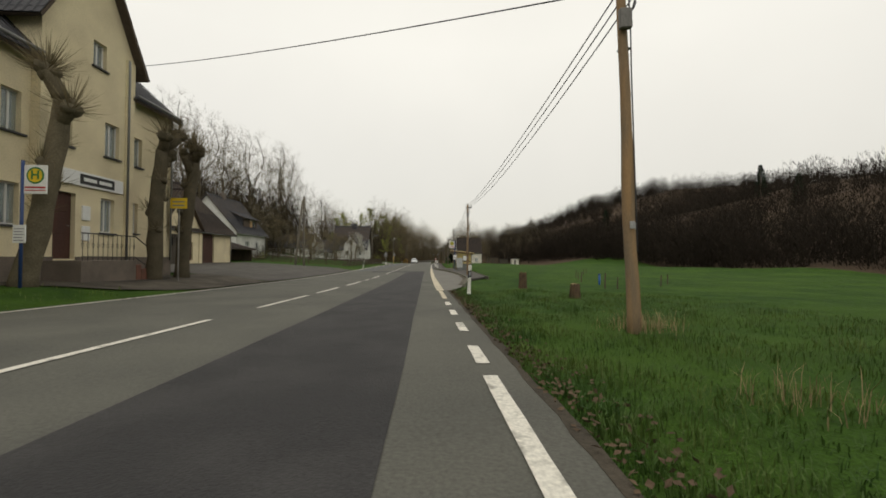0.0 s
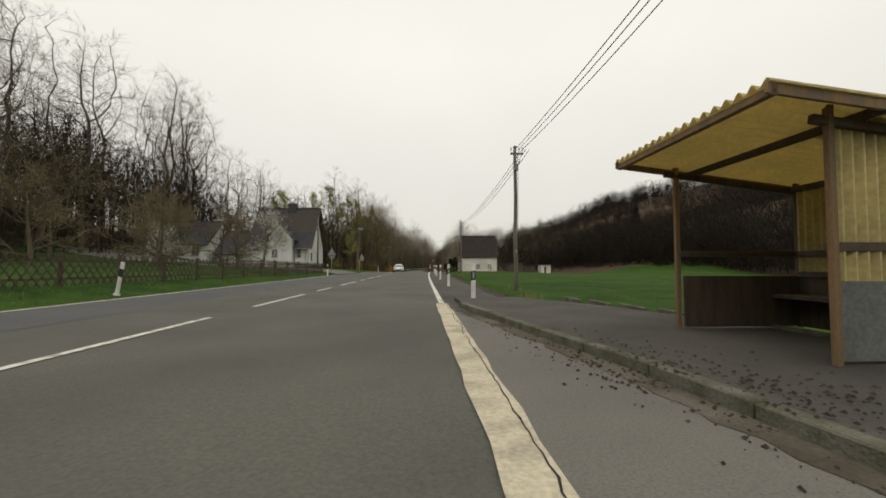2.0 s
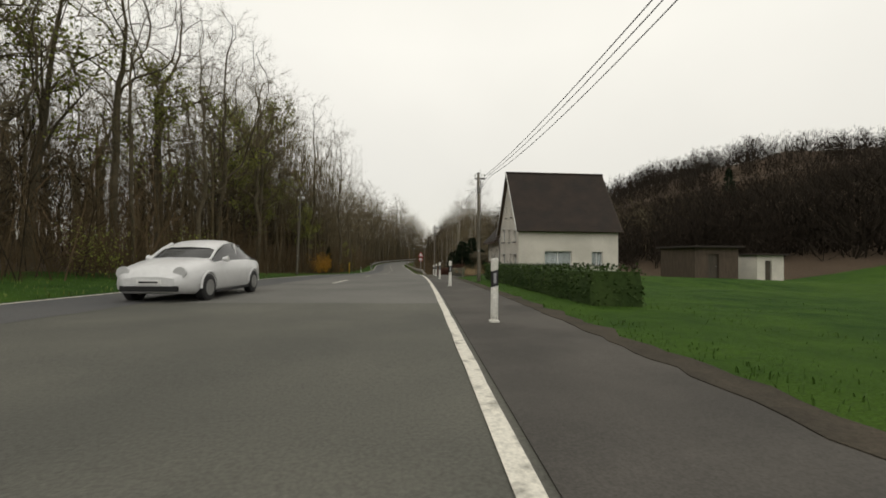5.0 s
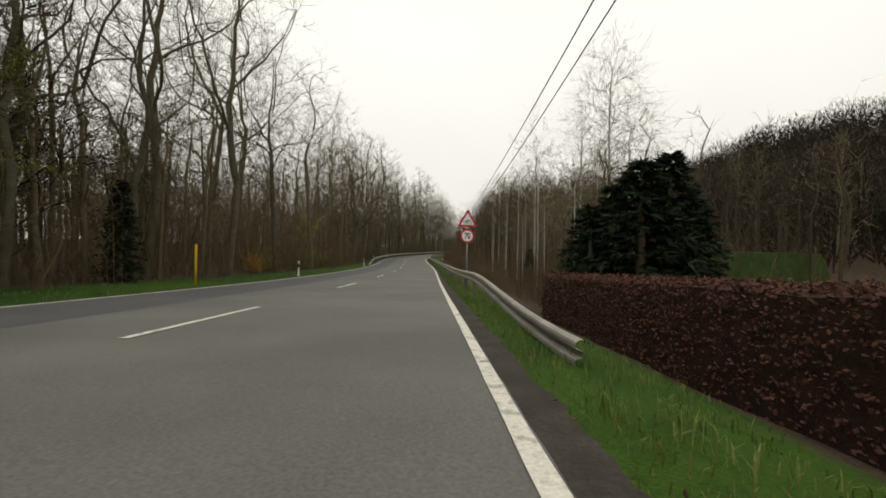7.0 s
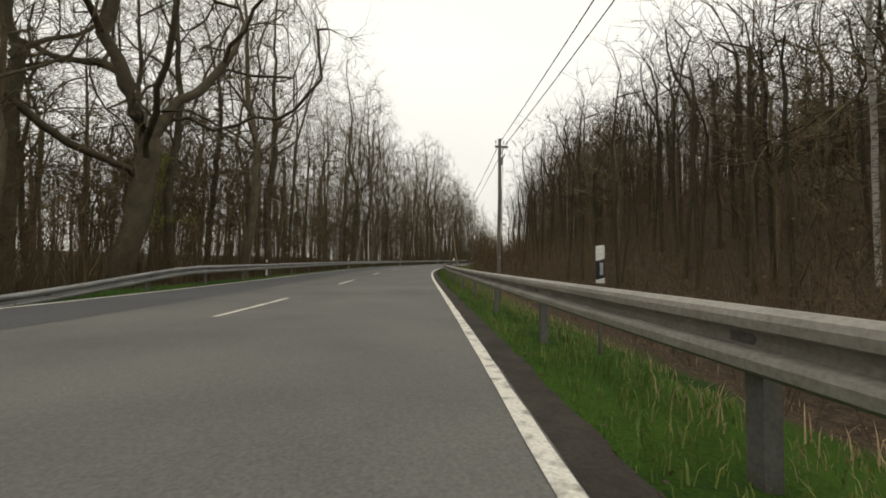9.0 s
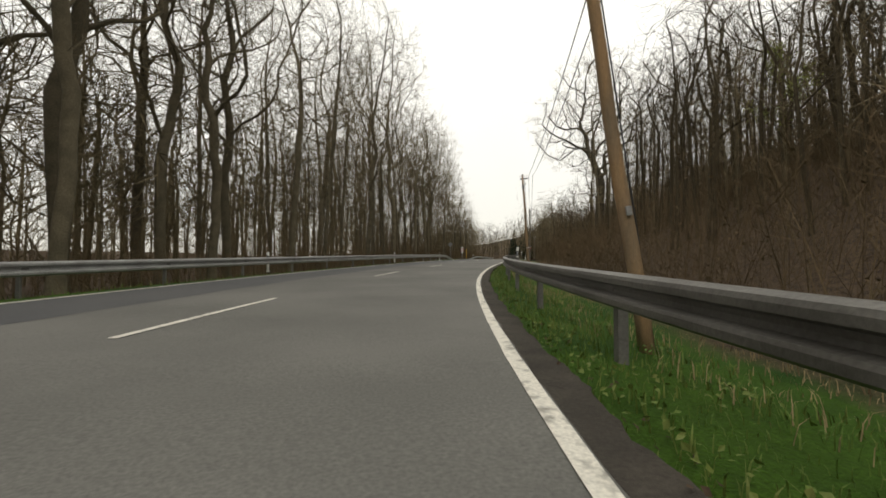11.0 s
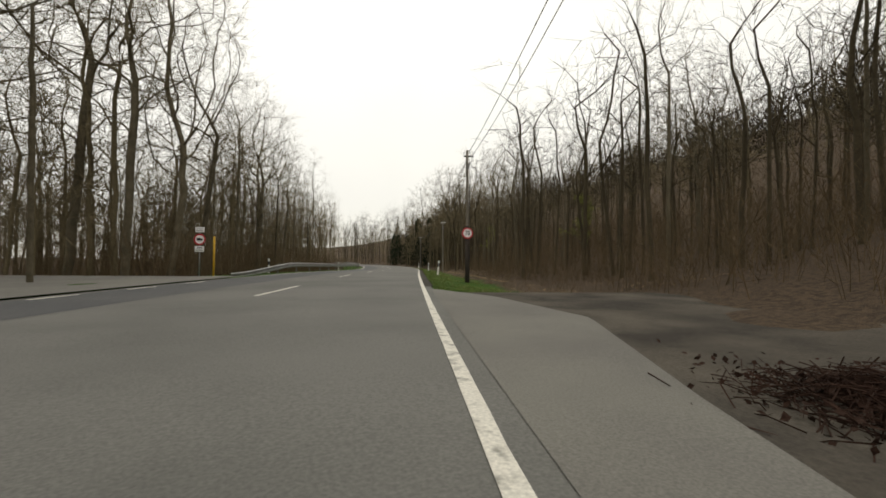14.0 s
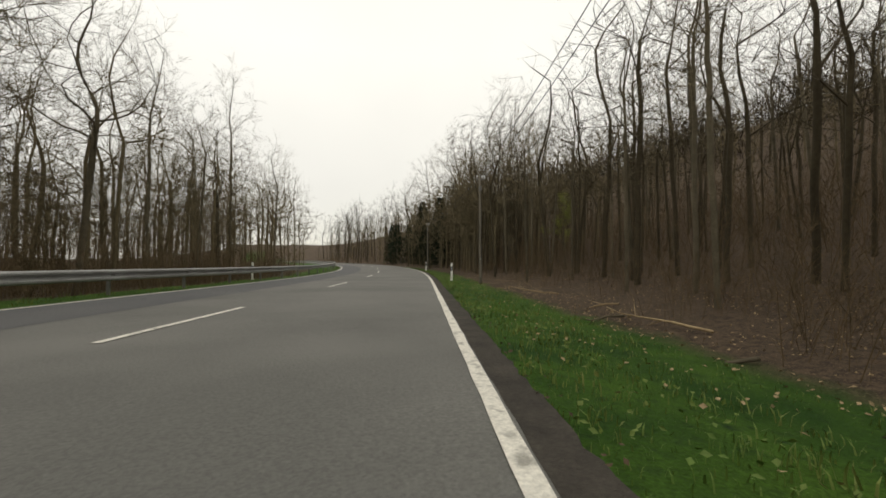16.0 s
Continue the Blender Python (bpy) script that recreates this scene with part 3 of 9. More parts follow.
def kerb():
    """Kerb stones round the bay, one by one."""
    ob = thing("kerb", "weathered concrete kerb stones along the bus bay", "kerb", kind="structure")
    b = Build()
    b.box(-0.07, -0.49, -0.1, 0.07, 0.49, 0.115, c=0.012)
    me = b.mesh("kerb_stone", M_CONCRETE_MOSS)
    s = 10.5
    while s < 46:
        d = math.atan2(kerb_lat(s + 0.5) - kerb_lat(s - 0.5), 1.0)
        st = part("kerb_stone", me, None, ob, m=spot(s, kerb_lat(s) + 0.07, 0.004 * math.sin(s * 5), -math.degrees(d)))
        s += 1.0 * math.cos(d)
    b = Build()
    b.box(-0.04, -0.49, -0.1, 0.04, 0.49, 0.15, c=0.01)
    me = b.mesh("edging_stone", M_CONCRETE_MOSS)
    for k in range(27):
        s = 20.5 + k
        part("edging_stone", me, None, ob, m=spot(s, float(np.interp(s, [20, 30, 42, 47.5], [3.95, 4.3, 4.35, 3.0])), 0.0, -math.degrees(math.atan2(0.035 if s < 30 else 0, 1))))
    return ob


def mark(name, s0, s1, lat, width, mat, label, z=0.010, wobble=0.012):
    return solid(name, strip(s0, s1, lat - width / 2, lat + width / 2, z, 0.5, wobble, 0.0, s0 * 0.37 + lat), mat, label, "road marking", kind="structure")


mark("edge_line_right", 46.8, 740, 0.0, 0.13, M_LINE, "solid white edge line")
mark("edge_line_right_front", -150, -5.95, 0.0, 0.13, M_LINE, "solid white edge line")
mark("edge_line_worn", 2.5, 6.28, 0.0, 0.14, M_LINE_OLD, "worn yellowed white edge line")
for k in range(4):
    mark("edge_dash", -5.5 + 2.0 * k, -4.6 + 2.0 * k, 0.0, 0.13, M_LINE, "short white dash of the worn edge line")
mark("edge_line_bay", 6.3, 46.6, 0.0, 0.3, M_LINE_OLD, "broad yellowed white line before the bus bay", 0.016, 0.03)
mark("edge_line_left_1", -150, 78.5, W2, 0.12, M_LINE, "solid white edge line")
mark("edge_line_left_2", 90.5, 336.0, W2, 0.12, M_LINE, "solid white edge line")
mark("edge_line_left_3", 352.5, 740, W2, 0.12, M_LINE, "solid white edge line")
for a, b in ((80.9, 82.2), (83.3, 84.5), (86.2, 87.8), (339.0, 340.4), (342.2, 343.6), (345.4, 346.8)):
    mark("junction_dash", a, b, W2 + 0.2, 0.13, M_LINE, "short white dash across the side road mouth")
DASHES = []
for k in range(20):
    DASHES.append((-6.23 - 6.0 * k, -2.13 - 6.0 * k))
DASHES += [(-0.05, 3.87), (5.0, 8.54), (10.45, 14.7), (16.3, 17.96), (19.8, 24.2), (30.0, 34.1), (36.1, 38.3), (40.0, 44.14), (46.1, 50.1), (51.8, 54.15),
           (56.2, 60.6), (62.3, 64.1), (65.7, 69.55), (71.5, 75.6), (77.4, 79.28), (81.5, 85.1), (86.9, 88.9), (90.9, 94.9), (96.85, 100.7), (102.8, 106.9)]
for k in range(-4, 60):
    if k + 10 < 10:
        continue
    DASHES.append((5.06 + 12 * (k + 10), 9.06 + 12 * (k + 10)) if k + 10 < 19 else (4.07 + 12 * (k + 10), 8.07 + 12 * (k + 10)))
for a, b in DASHES:
    if a < 112 and abs(b - a - 4.0) < 1e-6 and a > 107 or a > 700:
        continue
    mark("centre_dash", a, b, W1, 0.12, M_LINE, "white dash of the centre line")
crack = Build()
for s0, s1, lat in ((14.0, 47.0, 0.10), (47.0, 100.0, 0.21)):
    run = np.arange(s0, s1, 0.12)
    rows = []
    for s in run:
        c = lat + 0.05 * noise.noise(Vector((s * 1.2, 4.0, 0))) + 0.03 * noise.noise(Vector((s * 6, 8.0, 0)))
        w = 0.003 + 0.013 * abs(noise.noise(Vector((s * 2.5, 1.0, 0))))
        rows.append([at(s, c - w, 0.0205), at(s, c + w, 0.0205)])
    crack.sheet(rows)
solid("crack", crack, M_CRACK, "dark jagged crack beside the edge line", "crack", kind="structure")
solid("soil_edge", strip(-150, 6.6, 0.28, lambda s: 0.36 + 0.1 * noise.noise(Vector((s * 2, 3.0, 0))), 0.004, 0.3, 0.06, 0.08), M_SOIL, "bare brown soil along the asphalt edge", "soil", kind="structure")
solid("soil_edge_footway", strip(47, 136, lambda s: 1.80 + 0.12 * noise.noise(Vector((s * 2.1, 9.0, 0))), lambda s: 2.16 + 0.2 * noise.noise(Vector((s * 1.5, 5.0, 0))), 0.02, 0.3, 0.05, 0.1), M_SOIL, "dark soil edge of the meadow", "soil", kind="structure")
solid("soil_edge_wood", strip(152, 327, 0.085, lambda s: 0.38 + 0.08 * noise.noise(Vector((s * 1.1, 6.0, 0))) + 0.05 * noise.noise(Vector((s * 5, 2.0, 0))), 0.004, 0.12, 0.02, 0.08), M_EDGE, "dark gritty soil along the asphalt edge", "soil", kind="structure")
solid("soil_edge_end", strip(344, 740, 0.085, lambda s: 0.38 + 0.08 * noise.noise(Vector((s * 1.1, 6.0, 0))) + 0.05 * noise.noise(Vector((s * 5, 2.0, 0))), 0.004, 0.14, 0.02, 0.08), M_EDGE, "dark gritty soil along the asphalt edge", "soil", kind="structure")
# side roads and forecourts
def draped(s0, s1, a, b, lift, mat, label, name, step=1.0):
    """A surface that follows the ground between two offsets."""
    bd, rows = Build(), []
    for s in np.linspace(s0, s1, int((s1 - s0) / step) + 2):
        la, lb = (a(s) if callable(a) else a), (b(s) if callable(b) else b)
        n = 14
        rows.append([at(s, la + (lb - la) * k / n, max(level(s, la + (lb - la) * k / n), -0.02) + lift) for k in range(n + 1)])
    bd.sheet(rows)
    return solid(name, bd, mat, label, name.replace("_", " "), kind="structure")


solid("side_road_right", strip(328.0, 342.6, 0.25, lambda s: float(np.interp(s, [328, 330.5, 332, 336, 340, 342.6], [1.2, 1.3, 1.6, 2.6, 1.8, 0.4])), 0.008, 0.5), M_BAY, "pale asphalt mouth of a forest track", "side road", kind="structure")
draped(326.9, 341.6, lambda s: float(np.interp(s, [328, 330.5, 332, 336, 340, 342.6], [1.15, 1.25, 1.55, 2.55, 1.75, 0.4])), lambda s: 7.0 + 0.5 * math.sin(s), 0.003, M_GRAVEL, "muddy gravel forest track", "forest_track", 0.7)
draped(337.0, 351.5, -28.0, W2 - 0.2, 0.05, M_BAY, "pale asphalt mouth of a side road", "side_road_left")
draped(79.3, 90.4, -40.0, W2 - 0.2, 0.06, M_BAY, "pale asphalt mouth of a village side road", "side_road_village")
draped(14.0, 39.5, lambda s: -22.0, lambda s: W2 - 0.2, 0.06, M_FOOTWAY, "grey asphalt forecourt before the barn", "forecourt")
solid("bay_dirt", strip(10.6, 45.6, lambda s: kerb_lat(s) - 0.24 - 0.2 * abs(noise.noise(Vector((s * 0.7, 3.0, 0)))) - 0.1 * noise.noise(Vector((s * 4, 1.0, 0))), lambda s: kerb_lat(s) - 0.002, 0.0125, 0.25), M_DIRT, "dark washed-in dirt along the kerb of the bay", "dirt", kind="structure")
kerb()
draped(2.2, 14.0, lambda s: -13.25, lambda s: float(np.interp(s, [2.2, 4.0, 7.0], [-12.5, -10.6, W2 - 0.2])), 0.05, M_GRAVEL, "brown trodden gravel before the inn", "gravel_yard", 0.6)
draped(138.0, 151.6, 3.06, 8.15, 0.03, M_SOIL, "brown dug garden soil before the house", "garden_bed", 0.6)

# ---- poles and cables ----
def pole(s, lat, height, wood=M_POLE, lean=0.0, sink=0.3, tarred=False, label="tall weathered wooden telephone pole with cables", base=None, fittings=True):
    z = level(s, lat) if base is None else base
    ob = thing("telephone_pole", label, "telephone pole", spot(s, lat, z, rng.uniform(-8, 8)) @ Matrix.Rotation(radians(lean), 4, "Y"), "telephone poles")
    n = 9
    path = [(0.012 * math.sin(k * 1.3), 0.01 * math.cos(k * 1.9), -sink + (height + sink) * k / n) for k in range(n + 1)]
    b = Build()
    b.tube(path, [0.095 - 0.03 * k / n for k in range(n + 1)], 12)
    part("shaft", b, wood, ob, smooth=True)
    b = Build()
    b.tube([(0, 0, height - 0.005), (0, 0, height + 0.06)], [0.1, 0.02], 10)
    part("cap", b, M_STEEL_DIRTY, ob, "grey metal cap")
    if fittings:
        b = Build()
        b.box(-0.2, -0.04, height - 0.33, 0.34, 0.04, height - 0.25, c=0.01)
        part("crossarm", b, M_STEEL_DIRTY, ob, "short dark crossarm")
        for x in (-0.17, 0.16, 0.31):
            b = Build()
            b.tube([(x, 0, height - 0.24), (x, 0, height - 0.16), (x, 0, height - 0.13), (x, 0, height - 0.05), (x, 0, height - 0.02)], [0.012, 0.012, 0.035, 0.035, 0.015], 8)
            part("insulator", b, M_SIGN_WHITE, ob, "small pale insulator")
        b = Build()
        loop = [(0.12 * math.cos(a) + 0.08, 0.11 * math.sin(a), height - 0.55 - 0.35 * math.sin(a * 0.5)) for a in np.linspace(0, 6.28, 14)]
        b.tube(loop, 0.012, 5)
        b.tube([(0.1, 0, height - 0.3), (0.13, 0.02, height - 0.9), (0.11, 0.0, height - 1.6), (0.105, 0, 1.2 if height > 4 else 0.5)], 0.011, 5)
        part("cable_loop", b, M_WIRE, ob, "black cable loops")
        b = Build()
        b.box(-0.09, -0.17, height - 1.05, 0.09, -0.08, height - 0.75, c=0.015)
        part("junction_box", b, M_STEEL_DIRTY, ob, "small grey junction box")
    b = Build()
    b.box(-0.035, -0.128, 1.55, 0.035, -0.104, 1.66, c=0.004)
    part("number_plate", b, M_STEEL, ob, "small metal plate")
    if tarred:
        b = Build()
        b.tube([(0, 0, -0.2), (0, 0, 1.9)], [0.108, 0.1], 12)
        part("tarred_foot", b, M_TAR, ob, "dark tarred foot")
    return ob


POLES = [(-3.55, 2.5, 5.55), (25.7, 3.0, 6.2), (53.3, 3.4, 6.0), (80.9, 3.5, 5.95), (106.0, 3.0, 5.6), (128.0, 2.6, 5.7), (153.3, 1.75, 5.7), (191.5, 2.6, 5.9), (230.0, 2.4, 6.4), (268.5, 1.75, 6.6), (293.7, 2.5, 6.9), (327.6, 2.55, 7.9), (351.4, 2.6, 7.3), (385.0, 3.2, 7.0), (420.0, 3.4, 7.0)]
for k, (s, lat, hgt) in enumerate(POLES):
    pole(s, lat, hgt, M_POLE if k in (0, 1, 9, 10) else M_POLE_GREY, {0: -1.6, 9: -8.0, 10: -3.4}.get(k, rng.uniform(-0.6, 0.6)), tarred=(k == 12))
pole(-3.36, 2.62, 4.35, M_POLE, -1.9, label="shorter brown timber pole strapped beside the telephone pole", fittings=False)


def cable(name, a, b, sag, r=0.014):
    bd = Build()
    n = 18
    bd.tube([a.lerp(b, k / n) - Vector((0, 0, sag * 4 * (k / n) * (1 - k / n))) for k in range(n + 1)], r, 4, caps=False)
    return solid(name, bd, M_WIRE, "thin black overhead cable sagging between the poles", "cable", group="overhead cables")


BACK = [(-35.0, 2.6, 5.8)] + POLES
for (s0, l0, h0), (s1, l1, h1) in zip(BACK, BACK[1:]):
    for off, dz, sag in ((0.02, -0.1, 0.38), (0.16, -0.1, 0.42), (0.3, -0.12, 0.5)):
        if s0 > 150 and off == 0.16:
            continue
        off += 0.3 if 50 < s0 < 150 else 0.0
        cable("cable", at(s0, l0 + off, level(s0, l0) + h0 + dz), at(s1, l1 + off, level(s1, l1) + h1 + dz), sag)
cable("cable", at(-3.5, 2.5, 5.2), at(9.3, -13.3, 9.9), 0.15)
cable("cable", at(153.3, 1.75, 5.4), at(154.0, 9.5, 5.7), 0.5)
cable("cable", at(153.3, 1.75, 5.5), at(152.0, 10.5, 6.3), 0.4)
cable("cable", at(106, 3.0, 5.3), at(97.0, -10.6, 6.1), 0.6)
cable("cable", at(41, -15.4, 8.8), at(97.0, -10.6, 6.0), 0.8)
cable("cable", at(41, -15.4, 8.8), at(-10, -17, 8.6), 0.8)


def braced_pole():
    """Two poles leaning into an A."""
    ob = thing("braced_pole", "pair of grey wooden poles leaning together into a narrow A", "telephone pole", stand(41.2, -15.6))
    for name, x0, x1, h in (("shaft", 0.0, -0.1, 8.5), ("brace", -1.0, -0.15, 8.0)):
        b = Build()
        b.tube([(x0 + (x1 - x0) * k / 6, -0.25 if name == "brace" else 0, -0.3 + (h + 0.3) * k / 6) for k in range(7)], [0.15 - 0.05 * k / 6 for k in range(7)], 12)
        part(name, b, M_POLE_GREY, ob, smooth=True)
    for z in (2.8, 5.6):
        b = Build()
        b.box(-0.75 + 0.09 * z, -0.3, z, 0.1, -0.12, z + 0.1, c=0.01)
        part("tie", b, M_STEEL_DIRTY, ob, "short metal tie")


braced_pole()
for s, lat, h, lean in ((95.6, -10.4, 6.3, 3.0), (142.0, -10.6, 6.6, 2.0)):
    pole(s, lat, h, M_POLE_GREY, lean, label="slim pale grey wooden pole on the grass verge")


def street_lamp(s, lat, h):
    ob = thing("street_lamp", "grey street lamp with a curved arm on a wooden pole", "street lamp", stand(s, lat))
    b = Build()
    b.tube([(0, 0, -0.3), (0, 0, h)], [0.13, 0.085], 10)
    part("pole", b, M_POLE_GREY, ob, smooth=True)
    b = Build()
    b.tube([(0, 0, h - 1.5), (0.25, 0, h - 0.9), (0.7, 0, h - 0.45), (1.25, 0, h - 0.35)], 0.03, 8)
    part("arm", b, M_STEEL, ob, smooth=True)
    b = Build()
    b.tube([(1.2, 0, h - 0.36), (1.35, 0, h - 0.34), (1.7, 0, h - 0.33), (1.85, 0, h - 0.36)], [0.03, 0.09, 0.1, 0.03], 10)
    part("lamp_head", b, M_STEEL_DIRTY, ob)


street_lamp(92.6, -15.2, 6.9)


# ---- delineator posts ----
def delineator(on_rail=False):
    ob = thing("delineator_post", "short white delineator with a black band clamped behind the rail" if on_rail else "white plastic delineator post with a black band on the verge", "delineator post", None, "rail delineators" if on_rail else "delineator posts")
    sec = [(-0.06, -0.012), (-0.03, -0.045), (0.03, -0.045), (0.06, -0.012), (0.045, 0.03), (0.0, 0.052), (-0.045, 0.03)]

    def ring(z, slope=0.0, k=1.0):
        return [(x * k, y * k, z + slope * x) for x, y in sec]

    def section(z0, z1, s0, s1, k=1.0):
        b = Build()
        b.sheet([ring(z0, s0, k), ring(z1, s1, k)], closed=True)
        b.add(ring(z0, s0, k), [tuple(range(7))])
        b.add(ring(z1, s1, k), [tuple(range(7))])
        return b

    part("shaft", section(0.5 if on_rail else 0.03, 0.56, 0, 0.28), M_POST_WHITE, ob)
    part("band", section(0.56, 0.81, 0.28, 0.28, 0.995), M_POST_BLACK, ob, "slanted black band")
    b = section(0.81, 0.975, 0.28, 0.1)
    b.sheet([ring(0.975, 0.1), ring(1.0, 0.1, 0.86)], closed=True)
    b.add(ring(1.0, 0.1, 0.86), [tuple(range(7))])
    part("head", b, M_POST_WHITE, ob)
    b = Build()
    b.box(-0.022, -0.056, 0.61, 0.022, -0.045, 0.77, c=0.003)
    part("reflector", b, M_REFLECTOR, ob, "grey oblong reflector")
    if on_rail:
        b = Build()
        b.box(-0.022, -0.018, -0.45, 0.022, 0.018, 0.52, c=0.004)
        part("bracket", b, M_RAIL_DARK, ob, "dark steel bracket")
        return ob
    b = Build()
    b.box(-0.075, -0.06, -0.02, 0.075, 0.065, 0.04, c=0.012)
    part("foot", b, M_POST_WHITE, ob, "flared white foot")
    for x in (-0.03, 0.03):
        b = Build()
        b.tube([(x, -0.045, 0.075), (x, -0.053, 0.075)], 0.006, 6)
        part("bolt", b, M_STEEL_DIRTY, ob, "small bolt")
    return ob


POSTS_R = [(4.9, 0.95, 2.5), (47.2, 0.86, 0), (55.2, 0.72, 0), (64.2, 0.72, 0), (73.85, 0.69, 1), (83.2, 0.70, 0), (92.0, 0.66, 0), (102.9, 0.68, 0), (113.0, 0.68, 0), (123.0, 0.7, 0), (131.5, 0.75, 0), (139.4, 0.95, 3), (146.6, 1.22, 0),
           (358.7, 1.35, 5), (383.0, 1.2, 0), (408.0, 1.2, 0)]
POSTS_RAIL = [(219.0, 1.7, 0), (247.0, 1.75, 0), (283.5, 1.6, 3), (306.7, 1.33, 4), (325.6, 1.35, 2)]
POSTS_L = [(49.4, -9.75, -9), (74.9, -9.4, 0), (112.7, -9.75, 0), (184.1, -9.55, 0), (214.8, -9.75, 4), (241.0, -10.9, 0), (262.0, -10.9, 0), (283.0, -10.9, 0), (303.5, -10.9, 0), (323.4, -10.6, 0), (358.7, -10.5, 0), (384.0, -10.6, 0)]
for row, turn, lift in ((POSTS_R, 0, 0.0), (POSTS_RAIL, 0, 0.27), (POSTS_L, 180, 0.05)):
    first = None
    for s, lat, lean in row:
        m = spot(s, lat, max(level(s, lat), -0.02) + lift + (0.012 if 45 < s < 152 and turn == 0 else 0), turn) @ Matrix.Rotation(radians(lean), 4, "Y")
        if first is None:
            first = delineator(row is POSTS_RAIL)
            first.matrix_world = m
        else:
            copy_thing(first, m)


# ---- guard rails ----
def w_profile():
    """Cross-section of the rail: offset towards the road and height."""
    return [(0.0, 0.776), (-0.04, 0.775), (-0.085, 0.752), (-0.097, 0.72), (-0.093, 0.672), (-0.012, 0.642), (-0.002, 0.606), (-0.012, 0.570), (-0.09, 0.548), (-0.099, 0.522), (-0.093, 0.470), (-0.045, 0.440), (0.0, 0.436)]


def guard_rail(s0, s1, lat, side, label, start_dip=True, end_dip=True, mat=M_STEEL, spacing=4.0):
    """A steel rail on posts; side -1 faces left to the road, +1 faces right."""
    ob = thing("guard_rail", label, "guard rail", kind="structure")
    prof = w_profile()

    def down(s):
        d = 0.0
        if start_dip:
            d = max(d, 1 - (s - s0) / 11.0)
        if end_dip:
            d = max(d, 1 - (s1 - s) / 9.0)
        d = max(0.0, d)
        return d * d * (3 - 2 * d) * 0.62

    def row(s, th=0.0):
        la = lat(s) if callable(lat) else lat
        g = 0.0
        pts = [at(s, la - side * x * -1 * -1 if side > 0 else la + x, z - down(s) + g) for x, z in prof]
        back = [at(s, (la - x * side * 1) + 0.006 * side * -1 if side > 0 else la + x + 0.006, z - down(s) + g) for x, z in reversed(prof)]
        return pts + back

    s = s0
    while s < s1 - 0.5:
        e = min(s + 4.0, s1)
        b = Build()
        b.sheet([row(v) for v in np.linspace(s - 0.02, e + 0.06, 6)], closed=True)
        part("beam", b, mat, ob, smooth=False)
        b = Build()
        for dz in (0.53, 0.66):
            la = lat(e) if callable(lat) else lat
            p, q = at(e - 0.05, la - 0.02 * -side * -1, dz - down(e)), at(e - 0.05, la + side * 0.09, dz - down(e))
            b.tube([at(e - 0.06, la + side * 0.03, dz - down(e)), at(e - 0.06, la + side * 0.05, dz - down(e))], 0.014, 6)
        part("bolt", b, M_STEEL_DIRTY, ob)
        s = e
    s = s0 + 3.2
    while s < s1 - 2.5:
        la = (lat(s) if callable(lat) else lat) - side * 0.1
        b = Build()
        top = 0.7 - down(s)
        if top > 0.15:
            b.box(-0.05, -0.06, -0.75, -0.042, 0.06, top, c=0.0)
            b.box(-0.042, -0.06, -0.75, 0.05, -0.052, top, c=0.0)
            b.box(0.042, -0.052, -0.75, 0.05, -0.01, top, c=0.0)
            part("post", b, M_STEEL_DIRTY, ob, m=spot(s, la))
            b = Build()
            b.box(-0.06, -0.09, top - 0.2, 0.06 , 0.09, top - 0.05, c=0.01)
            part("spacer", b, M_STEEL_DIRTY, ob, m=spot(s, la + side * 0.05))
        s += spacing
    return ob


guard_rail(160.5, 244.5, lambda s: float(np.interp(s, [160, 172, 300], [1.22, 1.05, 1.03])), -1, "long grey galvanised guard rail on steel posts beside the verge", True, False, M_RAIL_GREY)
guard_rail(244.5, 326.6, lambda s: float(np.interp(s, [172, 300, 327], [1.05, 1.03, 0.95])), -1, "dark weathered guard rail on steel posts beside the verge", False, False, M_RAIL_DARK)
guard_rail(221.0, 336.0, lambda s: float(np.interp(s, [221, 240, 315, 336], [-9.8, -10.25, -10.1, -10.9])), 1, "pale galvanised guard rail on steel posts before the wood", True, True)
guard_rail(353.0, 520.0, lambda s: float(np.interp(s, [353, 364, 520], [-10.6, -10.1, -10.0])), 1, "pale galvanised guard rail curving along the bend", True, False)


# ---- signs ----
def disc(r, z, y0, y1, n=40, x=0.0):
    b = Build()
    b.extrude([(x + r * math.cos(2 * math.pi * k / n), y0, z + r * math.sin(2 * math.pi * k / n)) for k in range(n)], (0, y1 - y0, 0))
    return b


def rounded_triangle(side, z, r):
    """Corner-rounded upright triangle about the centre height z."""
    h = side * math.sqrt(3) / 2
    pts = []
    for cx, cz, a0 in ((-side / 2, -h / 3, 150), (0, 2 * h / 3, 30), (side / 2, -h / 3, -90)):
        ix, iz = cx * (1 - 2 * r / (h / 1.5) * 0.75), cz * (1 - 2 * r / (h / 1.5) * 0.75)
        for k in range(7):
            a = radians(a0 + 120 - 120 * k / 6 if cz < 0 and cx < 0 else a0 + 120 - 120 * k / 6)
            pts.append((ix + r * math.cos(a), 0, z + iz + r * math.sin(a)))
    return pts


